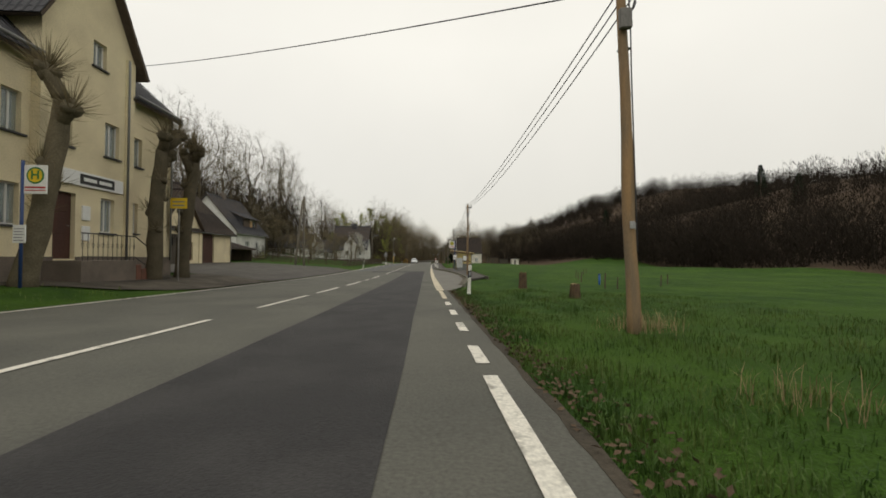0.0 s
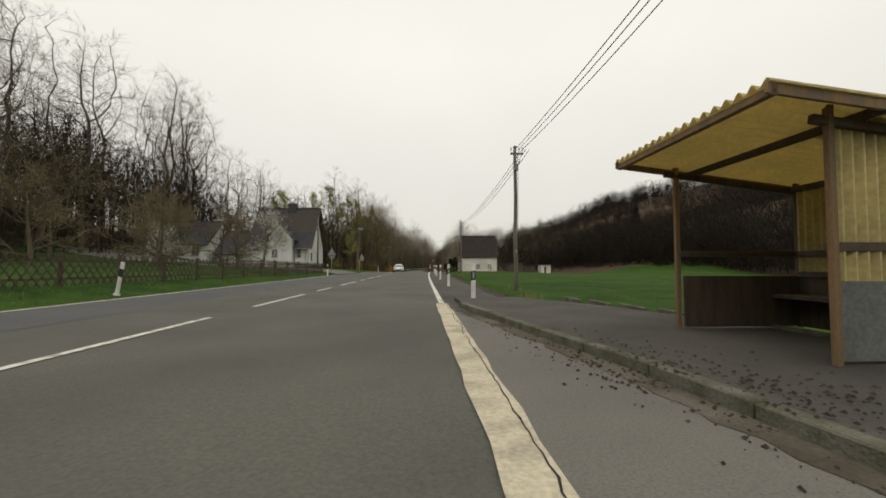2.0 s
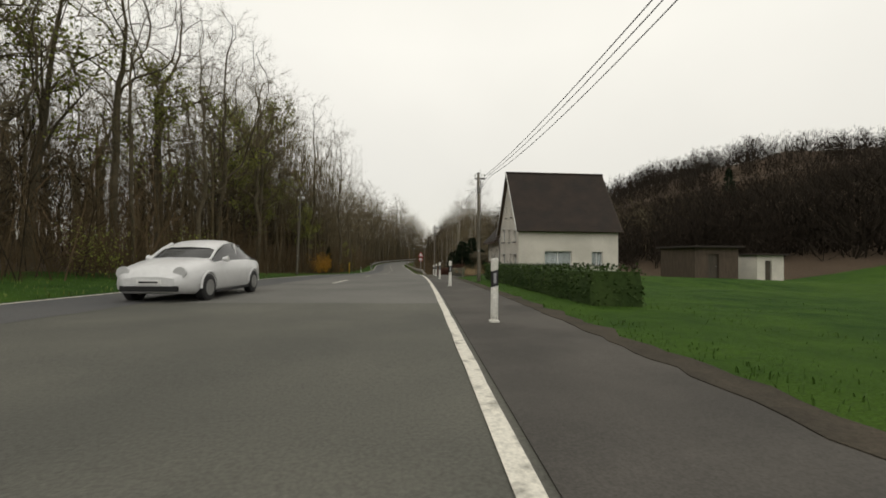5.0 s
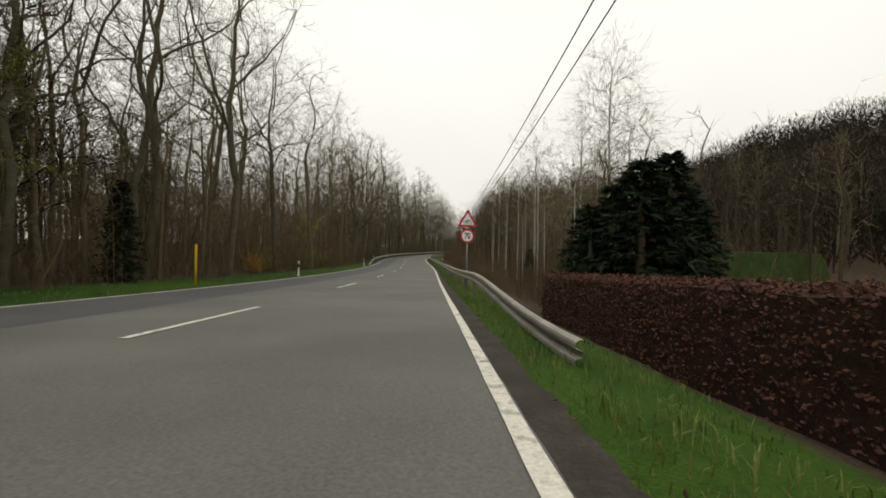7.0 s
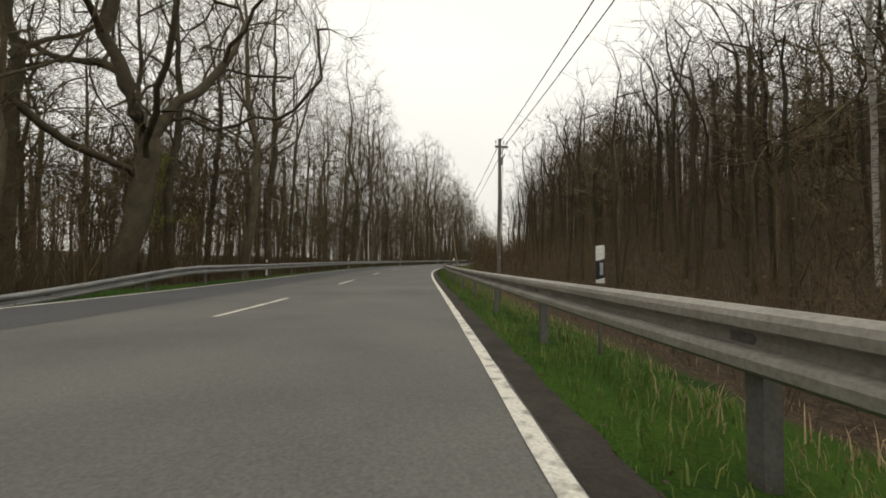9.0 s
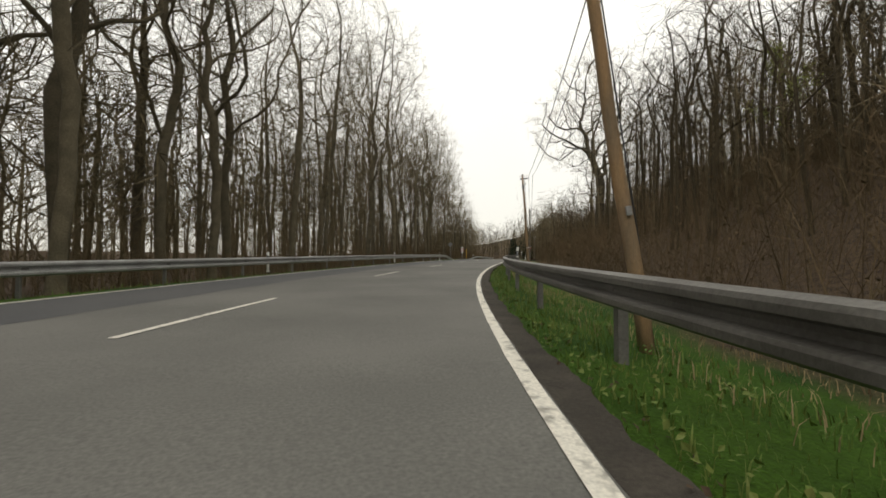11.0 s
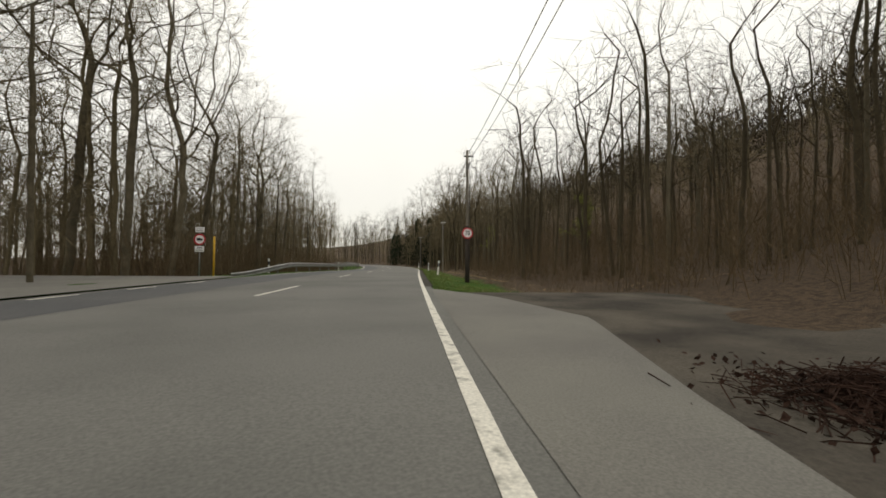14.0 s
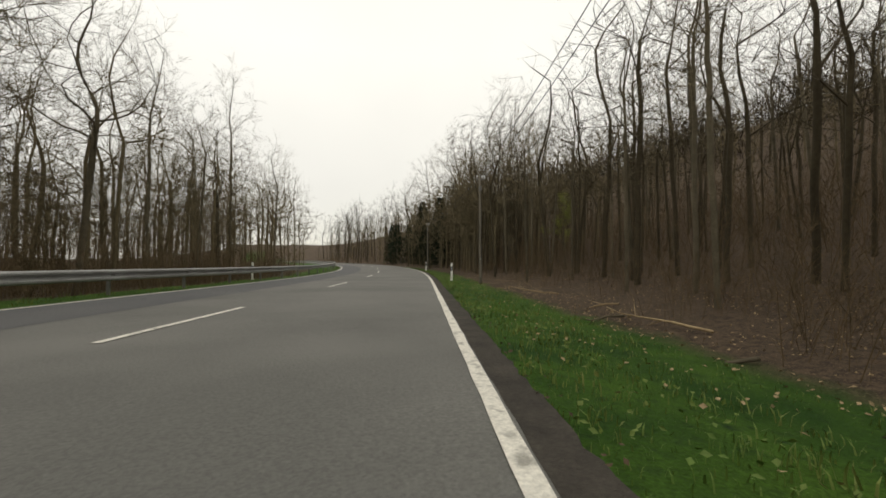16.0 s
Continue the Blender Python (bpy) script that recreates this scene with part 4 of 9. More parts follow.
def lettering(text, size, mat, parent, m, name="lettering"):
    cu = bpy.data.curves.new(name, "FONT")
    cu.body, cu.size, cu.align_x, cu.align_y, cu.extrude, cu.offset = text, size, "CENTER", "CENTER", 0.002, size * 0.022
    tmp = bpy.data.objects.new("tmp", cu)
    scene.collection.objects.link(tmp)
    me = bpy.data.meshes.new_from_object(tmp.evaluated_get(bpy.context.evaluated_depsgraph_get()))
    bpy.data.objects.remove(tmp)
    me.materials.clear()
    me.materials.append(mat)
    ob = part(name, me, None, parent)
    ob.matrix_local = m @ Matrix.Rotation(radians(90), 4, "X")
    return ob


def speed_disc(ob, z, r, y=-0.05):
    part("backing", disc(r, z, y + 0.006, y + 0.02), M_SIGN_BACK, ob, "grey sign back")
    part("red_ring", disc(r, z, y, y + 0.006), M_SIGN_RED, ob, "red ring")
    part("face", disc(r * 0.74, z, y - 0.004, y), M_SIGN_WHITE, ob, "white sign face")
    t = lettering("70", r * 1.12, M_SIGN_BLACK, ob, Matrix.Translation((0, y - 0.007, z)) @ Matrix.Diagonal((0.78, 1, 1, 1)), "number")


def triangle_face(ob, z, side, y=-0.05):
    for name, mat, k, y0, y1 in (("backing", M_SIGN_BACK, 1.0, y + 0.006, y + 0.02), ("red_border", M_SIGN_RED, 1.0, y, y + 0.006), ("face", M_SIGN_WHITE, 0.68, y - 0.004, y)):
        b = Build()
        b.extrude([(p[0], y0, p[2]) for p in rounded_triangle(side * k, z, 0.05 * k)], (0, y1 - y0, 0))
        part(name, b, mat, ob)


def bicycle_warning():
    s, lat = 174.7, 1.12
    ob = thing("warning_sign", "red-bordered bicycle warning triangle above a round 70 sign", "road sign", spot(s, lat, -0.1, 4))
    b = Build()
    b.tube([(0, 0, -0.3), (0, 0, 3.72)], 0.038, 12)
    part("post", b, M_STEEL, ob, smooth=True)
    triangle_face(ob, 3.17, 0.9)
    speed_disc(ob, 2.47, 0.33)
    b = Build()
    y = -0.062
    for cx in (-0.11, 0.11):
        b.tube([(cx + 0.075 * math.cos(a), y, 3.09 + 0.075 * math.sin(a)) for a in np.linspace(0, 2 * math.pi, 21)], 0.008, 5, caps=False)
    for p, q in (((-0.11, 3.09), (-0.05, 3.2)), ((-0.05, 3.2), (0.07, 3.2)), ((0.07, 3.2), (0.0, 3.09)), ((0.0, 3.09), (-0.11, 3.09)), ((-0.06, 3.2), (0.0, 3.09)), ((0.07, 3.22), (0.11, 3.09)), ((0.04, 3.24), (0.09, 3.235)), ((-0.09, 3.225), (-0.03, 3.225))):
        b.tube([(p[0], y, p[1]), (q[0], y, q[1])], 0.008, 5)
    part("bicycle_symbol", b, M_SIGN_BLACK, ob, "black bicycle symbol")
    for z in (3.0, 3.35, 2.35, 2.6):
        b = Build()
        b.box(-0.06, -0.04, z, 0.06, 0.045, z + 0.03, c=0.004)
        part("clamp", b, M_STEEL_DIRTY, ob)


bicycle_warning()


def pole_speed_sign():
    s, lat = 350.95, 2.5
    ob = thing("speed_sign", "round 70 speed limit sign on a dark wooden pole", "road sign", spot(s, lat, level(s, lat) + 0.23, 2))
    b = Build()
    b.tube([(0, 0.02, -0.3), (0.01, 0.02, 1.2), (0, 0.02, 2.9)], [0.115, 0.11, 0.1], 12)
    part("post", b, M_TAR, ob, smooth=True)
    speed_disc(ob, 2.5, 0.3, -0.13)
    b = Build()
    b.box(-0.12, -0.11, 2.44, 0.12, -0.07, 2.5, c=0.005)
    part("clamp", b, M_STEEL_DIRTY, ob)


pole_speed_sign()


def side_sign(name, s, lat, label, builder, turn=0.0, h=2.6):
    ob = thing(name, label, "road sign", stand(s, lat, 0, turn))
    b = Build()
    b.tube([(0, 0, -0.3), (0, 0, h)], 0.032, 10)
    part("post", b, M_STEEL, ob, smooth=True)
    builder(ob)
    return ob


def lorry_ban(ob):
    z = 2.05
    part("backing", disc(0.31, z, -0.036, -0.022), M_SIGN_BACK, ob)
    part("red_ring", disc(0.31, z, -0.042, -0.036), M_SIGN_RED, ob, "red ring")
    part("face", disc(0.23, z, -0.046, -0.042), M_SIGN_WHITE, ob)
    b = Build()
    b.box(-0.15, -0.05, z - 0.04, 0.04, -0.046, z + 0.09)
    b.box(0.05, -0.05, z - 0.04, 0.15, -0.046, z + 0.05)
    for x in (-0.1, -0.02, 0.1):
        b.extrude([(x + 0.032 * math.cos(a), -0.05, z - 0.055 + 0.032 * math.sin(a)) for a in np.linspace(0, 5.9, 12)], (0, 0.004, 0))
    part("lorry_symbol", b, M_SIGN_BLACK, ob, "black lorry symbol")
    for z0, z1, bars in ((1.38, 1.68, 3), (2.45, 2.72, 2)):
        b = Build()
        b.box(-0.24, -0.045, z0, 0.24, -0.03, z1, c=0.004)
        plate = part("plate", b, M_SIGN_WHITE, ob, "white plate with dark bars")
        for k in range(bars):
            b = Build()
            zz = z0 + 0.06 + k * (z1 - z0 - 0.06) / bars
            b.box(-0.19 + 0.03 * k, -0.049, zz, 0.19 - 0.02 * k, -0.045, zz + 0.028)
            part("bar", b, M_SIGN_BLACK, plate)


def diamond_back(ob):
    b = Build()
    b.extrude([(-0.42, -0.03, 2.75), (0, -0.03, 2.33), (0.42, -0.03, 2.75), (0, -0.03, 3.17)], (0, 0.02, 0))
    part("panel", b, M_SIGN_BACK, ob, "bare grey back of a diamond sign")
    for z in (2.6, 2.9):
        b = Build()
        b.box(-0.2, -0.045, z, 0.2, -0.03, z + 0.04, c=0.004)
        part("stiffener", b, M_STEEL_DIRTY, ob)


def triangle_back(ob):
    b = Build()
    b.extrude([(p[0], -0.03, p[2]) for p in rounded_triangle(0.85, 2.2, 0.05)], (0, 0.02, 0))
    part("panel", b, M_SIGN_BACK, ob, "bare grey back of a triangular sign")
    b = Build()
    b.box(-0.28, -0.03, 1.66, 0.28, -0.012, 1.86, c=0.004)
    part("plate", b, M_SIGN_BACK, ob, "bare grey back of a small plate")


side_sign("lorry_sign", 352.5, -12.0, "round no-lorries sign with white plates on a grey post", lorry_ban, 0, 2.75)
side_sign("priority_sign", 337.2, -11.6, "grey back of a diamond-shaped sign on a thin post", diamond_back, 0, 3.2)
side_sign("triangle_sign", 101.0, -10.7, "grey back of a triangular sign on a thin post", triangle_back, 0, 2.72)
side_sign("triangle_sign", 78.6, -9.9, "grey back of a triangular sign beside the fence", triangle_back, 0, 2.75)


def marker_post(s, lat, h=1.75):
    b = Build()
    b.tube([(0, 0, -0.2), (0, 0, h - 0.03), (0, 0, h)], [0.05, 0.05, 0.03], 12)
    solid("marker_post", b, M_YELLOW, "thick yellow gas line marker post on the verge", "marker post", stand(s, lat), "yellow marker posts", smooth=True)


marker_post(97.4, -10.4, 1.75)
marker_post(173.2, -10.3, 1.7)
marker_post(352.0, -11.0, 2.15)


def bus_stop_sign(s, lat, face, label):
    """Blue post with a flag sign: green ring and H on yellow over red bars."""
    ob = thing("bus_stop_sign", label, "bus stop sign", spot(s, lat, max(level(s, lat), 0.1)), "bus stop signs")
    b = Build()
    b.tube([(0, 0, -0.2), (0, 0, 3.55)], 0.042, 12)
    part("post", b, M_BLUE, ob, "dark blue post", smooth=True)
    x0, x1 = (-0.66, -0.05) if face < 0 else (0.05, 0.66)
    c = (x0 + x1) / 2
    b = Build()
    b.box(x0, -0.018, 2.62, x1, 0.018, 3.42, c=0.006)
    panel = part("panel", b, M_SIGN_WHITE, ob, "white flag panel")
    part("green_ring", disc(0.235, 3.13, -0.024, -0.018, x=c), M_SIGN_GREEN, panel)
    part("yellow_disc", disc(0.19, 3.13, -0.028, -0.024, x=c), M_SIGN_YELLOW, panel)
    lettering("H", 0.34, M_SIGN_GREEN, panel, Matrix.Translation((c, -0.031, 3.13)), "letter")
    for z, w in ((2.77, 0.05), (2.70, 0.03)):
        b = Build()
        b.box(x0 + 0.03, -0.022, z, x1 - 0.03, -0.018, z + w)
        part("bar", b, M_SIGN_RED, panel, "red bar")
    b = Build()
    b.box(-0.17, -0.07, 1.25, 0.17, -0.035, 1.75, c=0.008)
    box = part("timetable", b, M_SIGN_WHITE, ob, "white timetable case")
    for k in range(5):
        b = Build()
        b.box(-0.13, -0.074, 1.31 + k * 0.08, 0.13 - 0.03 * (k % 2), -0.07, 1.335 + k * 0.08)
        part("bar", b, M_SIGN_BACK, box)
    return ob


bus_stop_sign(38.7, 2.72, -1, "white and red bus stop flag on a blue post")
bus_stop_sign(2.3, -11.75, 1, "white bus stop flag on a blue post before the inn")


# ---- bus shelter ----
M_CORR = material("yellowed_corrugated_plastic", (0.52, 0.43, 0.18), 0.6, (0.34, 0.28, 0.12), 2.2, 0.8, 18.0, 0.1, spec=0.4)
def translucent(m):
    """Lets half of the light through a thin sheet."""
    n, l = m.node_tree.nodes, m.node_tree.links
    b, o = n["Principled BSDF"], n["Material Output"]
    t, mx = n.new("ShaderNodeBsdfTranslucent"), n.new("ShaderNodeMixShader")
    t.inputs["Color"].default_value = (0.9, 0.78, 0.42, 1)
    mx.inputs[0].default_value = 0.4
    l.new(b.outputs[0], mx.inputs[1])
    l.new(t.outputs[0], mx.inputs[2])
    l.new(mx.outputs[0], o.inputs["Surface"])
    return m


M_CORR_ROOF = material("translucent_yellow_roof_sheet", (0.62, 0.53, 0.27), 0.6, (0.42, 0.36, 0.18), 2.0, 0.8, 18.0, 0.1, spec=0.4)
translucent(M_CORR_ROOF)
M_SHELTER_GREY = material("grey_panel", (0.17, 0.18, 0.17), 0.8, (0.11, 0.115, 0.1), 2.0, 0.8, 30.0, 0.2)
M_SHELTER_WOOD = material("dark_weathered_timber", (0.07, 0.052, 0.04), 0.9, (0.11, 0.085, 0.06), 2.0, 0.7, 30.0, 0.4, stretch=(5, 5, 0.7))


def corrugated(width, height, pitch=0.11, depth=0.028, th=0.006):
    """A wavy sheet in x and z, waves running upwards."""
    n = int(width / pitch * 6)
    xs = [width * k / n for k in range(n + 1)]
    front = [(x, depth * math.sin(2 * math.pi * x / pitch), 0) for x in xs]
    back = [(x, y + th, 0) for x, y, _ in reversed(front)]
    b = Build()
    ring = front + back
    b.sheet([[(x, y, 0) for x, y, _ in ring], [(x, y, height) for x, y, _ in ring]], closed=True)
    return b


def bus_shelter():
    s0, l0 = 39.75, 3.03
    ob = thing("bus_shelter", "small bus shelter of yellowed corrugated plastic on a timber frame", "bus shelter", spot(s0, l0, 0.1))
    W, L = 1.75, 2.15   # depth away from the road, length along it
    # frame posts
    for x, y, h in ((0.0, 0.0, 2.25), (0.0, L, 2.22), (W, 0.0, 2.05), (W, L, 2.02)):
        b = Build()
        b.box(x - 0.03, y - 0.03, 0, x + 0.03, y + 0.03, h, c=0.006)
        part("frame_post", b, M_POLE if x == 0.0 else M_SHELTER_WOOD, ob)
    # near end wall
    for y, name in ((0.05, "near_wall"), (L - 0.05, "far_wall")):
        b = corrugated(W - 0.1, 1.35)
        if name == "near_wall":
            part(name, b, M_CORR, ob, m=Matrix.Translation((0.05, y, 0.72)))
        b = Build()
        b.box(0.05, y - 0.02, 0.03, W - 0.05, y + 0.02, 0.72, c=0.004)
        part("end_panel", b, M_SHELTER_GREY if name == "near_wall" else M_SHELTER_WOOD, ob)
        b = Build()
        b.box(0.0, y - 0.03, 0.98, W, y + 0.03, 1.06, c=0.004)
        part("end_rail", b, M_SHELTER_WOOD, ob)
    part("back_wall", corrugated(L - 0.1, 1.25), M_CORR, ob, m=Matrix.Translation((W - 0.05, 0.05, 0.72)) @ Matrix.Rotation(radians(90), 4, "Z"))
    b = Build()
    b.box(W - 0.07, 0.05, 0.03, W - 0.03, L - 0.05, 0.72, c=0.004)
    part("back_panel", b, M_SHELTER_WOOD, ob)
    for z in (0.98, 0.70, 1.88):
        b = Build()
        b.box(W - 0.1, 0.0, z, W - 0.04, L, z + 0.08, c=0.005)
        part("back_rail", b, M_SHELTER_WOOD, ob)
    b = Build()
    b.box(W - 0.5, 0.1, 0.42, W - 0.1, L - 0.1, 0.47, c=0.006)
    part("bench", b, M_SHELTER_WOOD, ob)
    # roof: high at the front edge, falling to the back
    fall = math.atan2(0.33, W + 1.0)
    rm = Matrix.Translation((-0.74, -0.25, 2.35)) @ Matrix.Rotation(fall, 4, "Y")
    b = Build()
    n = int((L + 0.5) / 0.15 * 8)
    ys = [(L + 0.5) * k / n for k in range(n + 1)]
    top = [(y, 0.036 * math.sin(2 * math.pi * y / 0.15)) for y in ys]
    ring = top + [(y, z - 0.006) for y, z in reversed(top)]
    b.sheet([[(0, y, z) for y, z in ring], [(W + 1.1, y, z) for y, z in ring]], closed=True)
    part("roof", b, M_CORR_ROOF, ob, "yellowed corrugated roof sheet", m=rm)
    for x in (0.06, 1.05, W + 1.0):
        b = Build()
        b.box(x - 0.03, 0.02, -0.11, x + 0.03, L + 0.48, -0.035, c=0.005)
        part("purlin", b, M_POLE if x < 0.1 else M_SHELTER_WOOD, ob, m=rm)
    for y in (0.02, L + 0.44):
        b = Build()
        b.box(0.0, y, -0.1, W + 1.08, y + 0.035, 0.0, c=0.005)
        part("verge_board", b, M_POLE, ob, "pale weathered board along the roof edge", m=rm)
    b = Build()
    r4 = random.Random(3)
    flakes(r4, 420, lambda: (1.1 + abs(r4.gauss(0, 0.22)), 0.3 + abs(r4.gauss(0, 0.34)), 0.035 + 0.03 * r4.random()), 0.09, b, 2.0)
    part("moss", b, M_LITTER, ob, "dark moss and leaves lying on the roof sheet", m=rm, fix=False)
    for y in (0.25, L + 0.25):
        b = Build()
        b.box(0.6, y - 0.03, -0.19, W + 1.0, y + 0.03, -0.112, c=0.005)
        part("rafter", b, M_SHELTER_WOOD, ob, m=rm)
    b = Build()
    b.box(0.72, -0.02, 1.08, 1.24, 0.0, 1.72, c=0.006)
    board = part("notice_board", b, M_SIGN_BLACK, ob, "notice board in a black frame")
    b = Build()
    b.box(0.755, -0.026, 1.115, 1.205, -0.02, 1.685)
    part("timetable", b, M_SIGN_WHITE, board, "white timetable sheet")
    return ob


bus_shelter()


def junction_cabinet():
    ob = thing("junction_cabinet", "pale grey plastic telecom cabinet beside the shelter", "junction cabinet", spot(37.6, 3.2, 0.1))
    mat = plain("cabinet_plastic", (0.42, 0.43, 0.41), 0.6)
    b = Build()
    b.box(-0.33, -0.2, 0.33, 0.33, 0.2, 1.38, c=0.015)
    part("body", b, mat, ob)
    b = Build()
    b.box(-0.31, -0.18, -0.1, 0.31, 0.18, 0.33, c=0.012)
    part("plinth", b, M_SHELTER_GREY, ob, "darker grey plinth")
    b = Build()
    b.box(-0.35, -0.22, 1.38, 0.35, 0.22, 1.43, c=0.015)
    part("lid", b, mat, ob)
    for x in (-0.31, 0.005):
        b = Build()
        b.box(x, -0.208, 0.37, x + 0.305, -0.2, 1.35, c=0.002)
        d = part("door", b, mat, ob)
        b = Build()
        b.box(x + 0.26 if x < 0 else x + 0.02, -0.222, 0.82, x + 0.285 if x < 0 else x + 0.045, -0.208, 0.95, c=0.004)
        part("handle", b, M_SIGN_BACK, d)
    for k in range(4):
        b = Build()
        b.box(-0.2, -0.188, 0.06 + k * 0.055, 0.2, -0.18, 0.08 + k * 0.055)
        part("vent_slot", b, M_SIGN_BACK, ob)


junction_cabinet()


# ---- stumps and meadow posts ----
def stump(s, lat, h, r, seed):
    ob = thing("tree_stump", "weathered brown tree stump with a jagged rim in the grass", "tree stump", stand(s, lat, 0.05), "tree stumps")
    b = Build()
    rows = []
    for k, z in enumerate((-0.1, 0.0, 0.1, 0.3, h * 0.7, h)):
        rr = r * (1.5 - 0.35 * min(k, 2) * 0.5 - 0.06 * k)
        rows.append([((rr + 0.05 * noise.noise(Vector((math.cos(a) * 2, math.sin(a) * 2, seed)))) * math.cos(a), (rr + 0.05 * noise.noise(Vector((math.cos(a) * 2, math.sin(a) * 2, seed + 3)))) * math.sin(a), z + (0.12 * noise.noise(Vector((a * 2.5, seed, 1))) if k > 4 else 0)) for a in np.linspace(0, 2 * math.pi, 22)[:-1]])
    b.sheet(rows, closed=True)
    part("trunk", b, M_STUMP, ob)
    b = Build()
    b.add([(x * 0.97, y * 0.97, z - 0.015) for x, y, z in rows[-1]], [tuple(range(21))])
    b.extrude([(x * 0.5, y * 0.5, h - 0.03) for x, y, z in rows[-1]], (0, 0, 0.005))
    part("cut_face", b, M_STRAW, ob, "pale sawn top")


stump(3.8, 4.35, 0.52, 0.17, 1.0)
stump(9.4, 3.95, 0.78, 0.2, 5.0)
for s, lat, h in ((23.4, 7.2, 0.5), (19.3, 10.5, 0.7), (10.9, 8.5, 0.8), (10.6, 9.0, 0.6), (11.3, 9.8, 0.9), (30, 14, 0.7), (36, 17, 0.7), (24, 12, 0.6), (43, 20, 0.7), (14.5, 13.5, 0.7), (18, 16, 0.7)):
    b = Build()
    b.tube([(0, 0, -0.2), (0.01, 0, h * 0.6), (0.03, 0.01, h)], [0.04, 0.036, 0.03], 7)
    solid("meadow_post", b, M_SHELTER_WOOD, "short dark wooden fence post in the meadow", "fence post", stand(s, lat), "meadow fence posts")
ob = thing("standpipe", "blue plastic post with a cap in the meadow", "standpipe", stand(15.3, 10.1))
b = Build()
b.tube([(0, 0, -0.1), (0, 0, 0.6)], 0.055, 10)
part("pipe", b, plain("bright_blue_plastic", (0.02, 0.09, 0.33), 0.5), ob, smooth=True)
b = Build()
b.tube([(0, 0, 0.6), (0, 0, 0.66), (0, 0, 0.69)], [0.075, 0.075, 0.04], 10)
part("cap", b, M_BLUE, ob)

# ---- houses ----
M_CREAM = material("cream_render", (0.72, 0.63, 0.42), 0.92, (0.56, 0.48, 0.32), 0.7, 0.8, 30.0, 0.3, 60.0, spec=0.15)
M_WHITE_WALL = material("white_render", (0.70, 0.69, 0.65), 0.92, (0.52, 0.51, 0.47), 0.6, 0.8, 30.0, 0.3, 60.0, spec=0.15)
M_GREY_WALL = material("pale_grey_render", (0.66, 0.62, 0.55), 0.92, (0.52, 0.49, 0.43), 0.6, 0.8, 30.0, 0.3, 60.0, spec=0.15)
M_PLINTH = material("dark_plinth", (0.16, 0.13, 0.105), 0.9, (0.1, 0.085, 0.07), 1.5, 0.8, 30.0, 0.3)
M_RED_PLINTH = material("dark_red_plinth", (0.10, 0.045, 0.035), 0.85, (0.07, 0.035, 0.03), 2.0, 0.8, 30.0, 0.2)
M_ROOF_DARK = material("anthracite_roof_tiles", (0.036, 0.036, 0.042), 0.7, (0.055, 0.053, 0.056), 1.2, 0.8, 24.0, 0.3, spec=0.35)
M_ROOF_BROWN = material("weathered_brown_roof_tiles", (0.043, 0.032, 0.026), 0.85, (0.028, 0.024, 0.021), 0.9, 0.9, 24.0, 0.35, spec=0.25)
M_FRAME = plain("white_window_frame", (0.62, 0.61, 0.58), 0.5)
M_FRAME_DARK = plain("dark_window_frame", (0.10, 0.06, 0.04), 0.6)
M_DOOR_BROWN = material("dark_red_brown_door", (0.075, 0.032, 0.022), 0.6, (0.045, 0.022, 0.017), 2.0, 0.7, 30.0, 0.2, stretch=(6, 6, 0.6))
M_GATE = material("grey_brown_boards", (0.085, 0.072, 0.055), 0.85, (0.055, 0.047, 0.037), 2.0, 0.8, 30.0, 0.4, stretch=(6, 6, 0.6))
M_CURTAIN = material("net_curtain", (0.42, 0.42, 0.40), 0.9, (0.3, 0.3, 0.29), 3.0, 0.7, 20.0, 0.2, stretch=(9, 9, 0.5))
M_DOOR_GLASS = plain("dark_door_glass", (0.02, 0.022, 0.022), 0.08)
# near-black stand-in: the dimness of unlit rooms is put into this colour
M_ROOM_SHADE = plain("painted_room_shade", (0.02, 0.019, 0.018), 0.9, 0, 0.1)
M_SILL = plain("dark_stone_sill", (0.045, 0.042, 0.04), 0.7)
M_GUTTER = plain("zinc_gutter", (0.26, 0.26, 0.25), 0.5, 0.5)
M_BRICKRED = material("red_brick_paving", (0.17, 0.075, 0.05), 0.9, (0.10, 0.055, 0.04), 3.0, 0.8, 30.0, 0.4)
M_IRON = plain("black_wrought_iron", (0.02, 0.019, 0.018), 0.6)


def clip(poly, a, b):
    """The part of a flat polygon to the right of the line from a to b."""
    out = []
    side = lambda p: (b[0] - a[0]) * (p[1] - a[1]) - (b[1] - a[1]) * (p[0] - a[0])
    for p, q in zip(poly, poly[1:] + poly[:1]):
        sp, sq = side(p), side(q)
        if sp <= 1e-9:
            out.append(p)
        if (sp < 0 < sq) or (sq < 0 < sp):
            t = sp / (sp - sq)
            out.append((p[0] + (q[0] - p[0]) * t, p[1] + (q[1] - p[1]) * t))
    return out


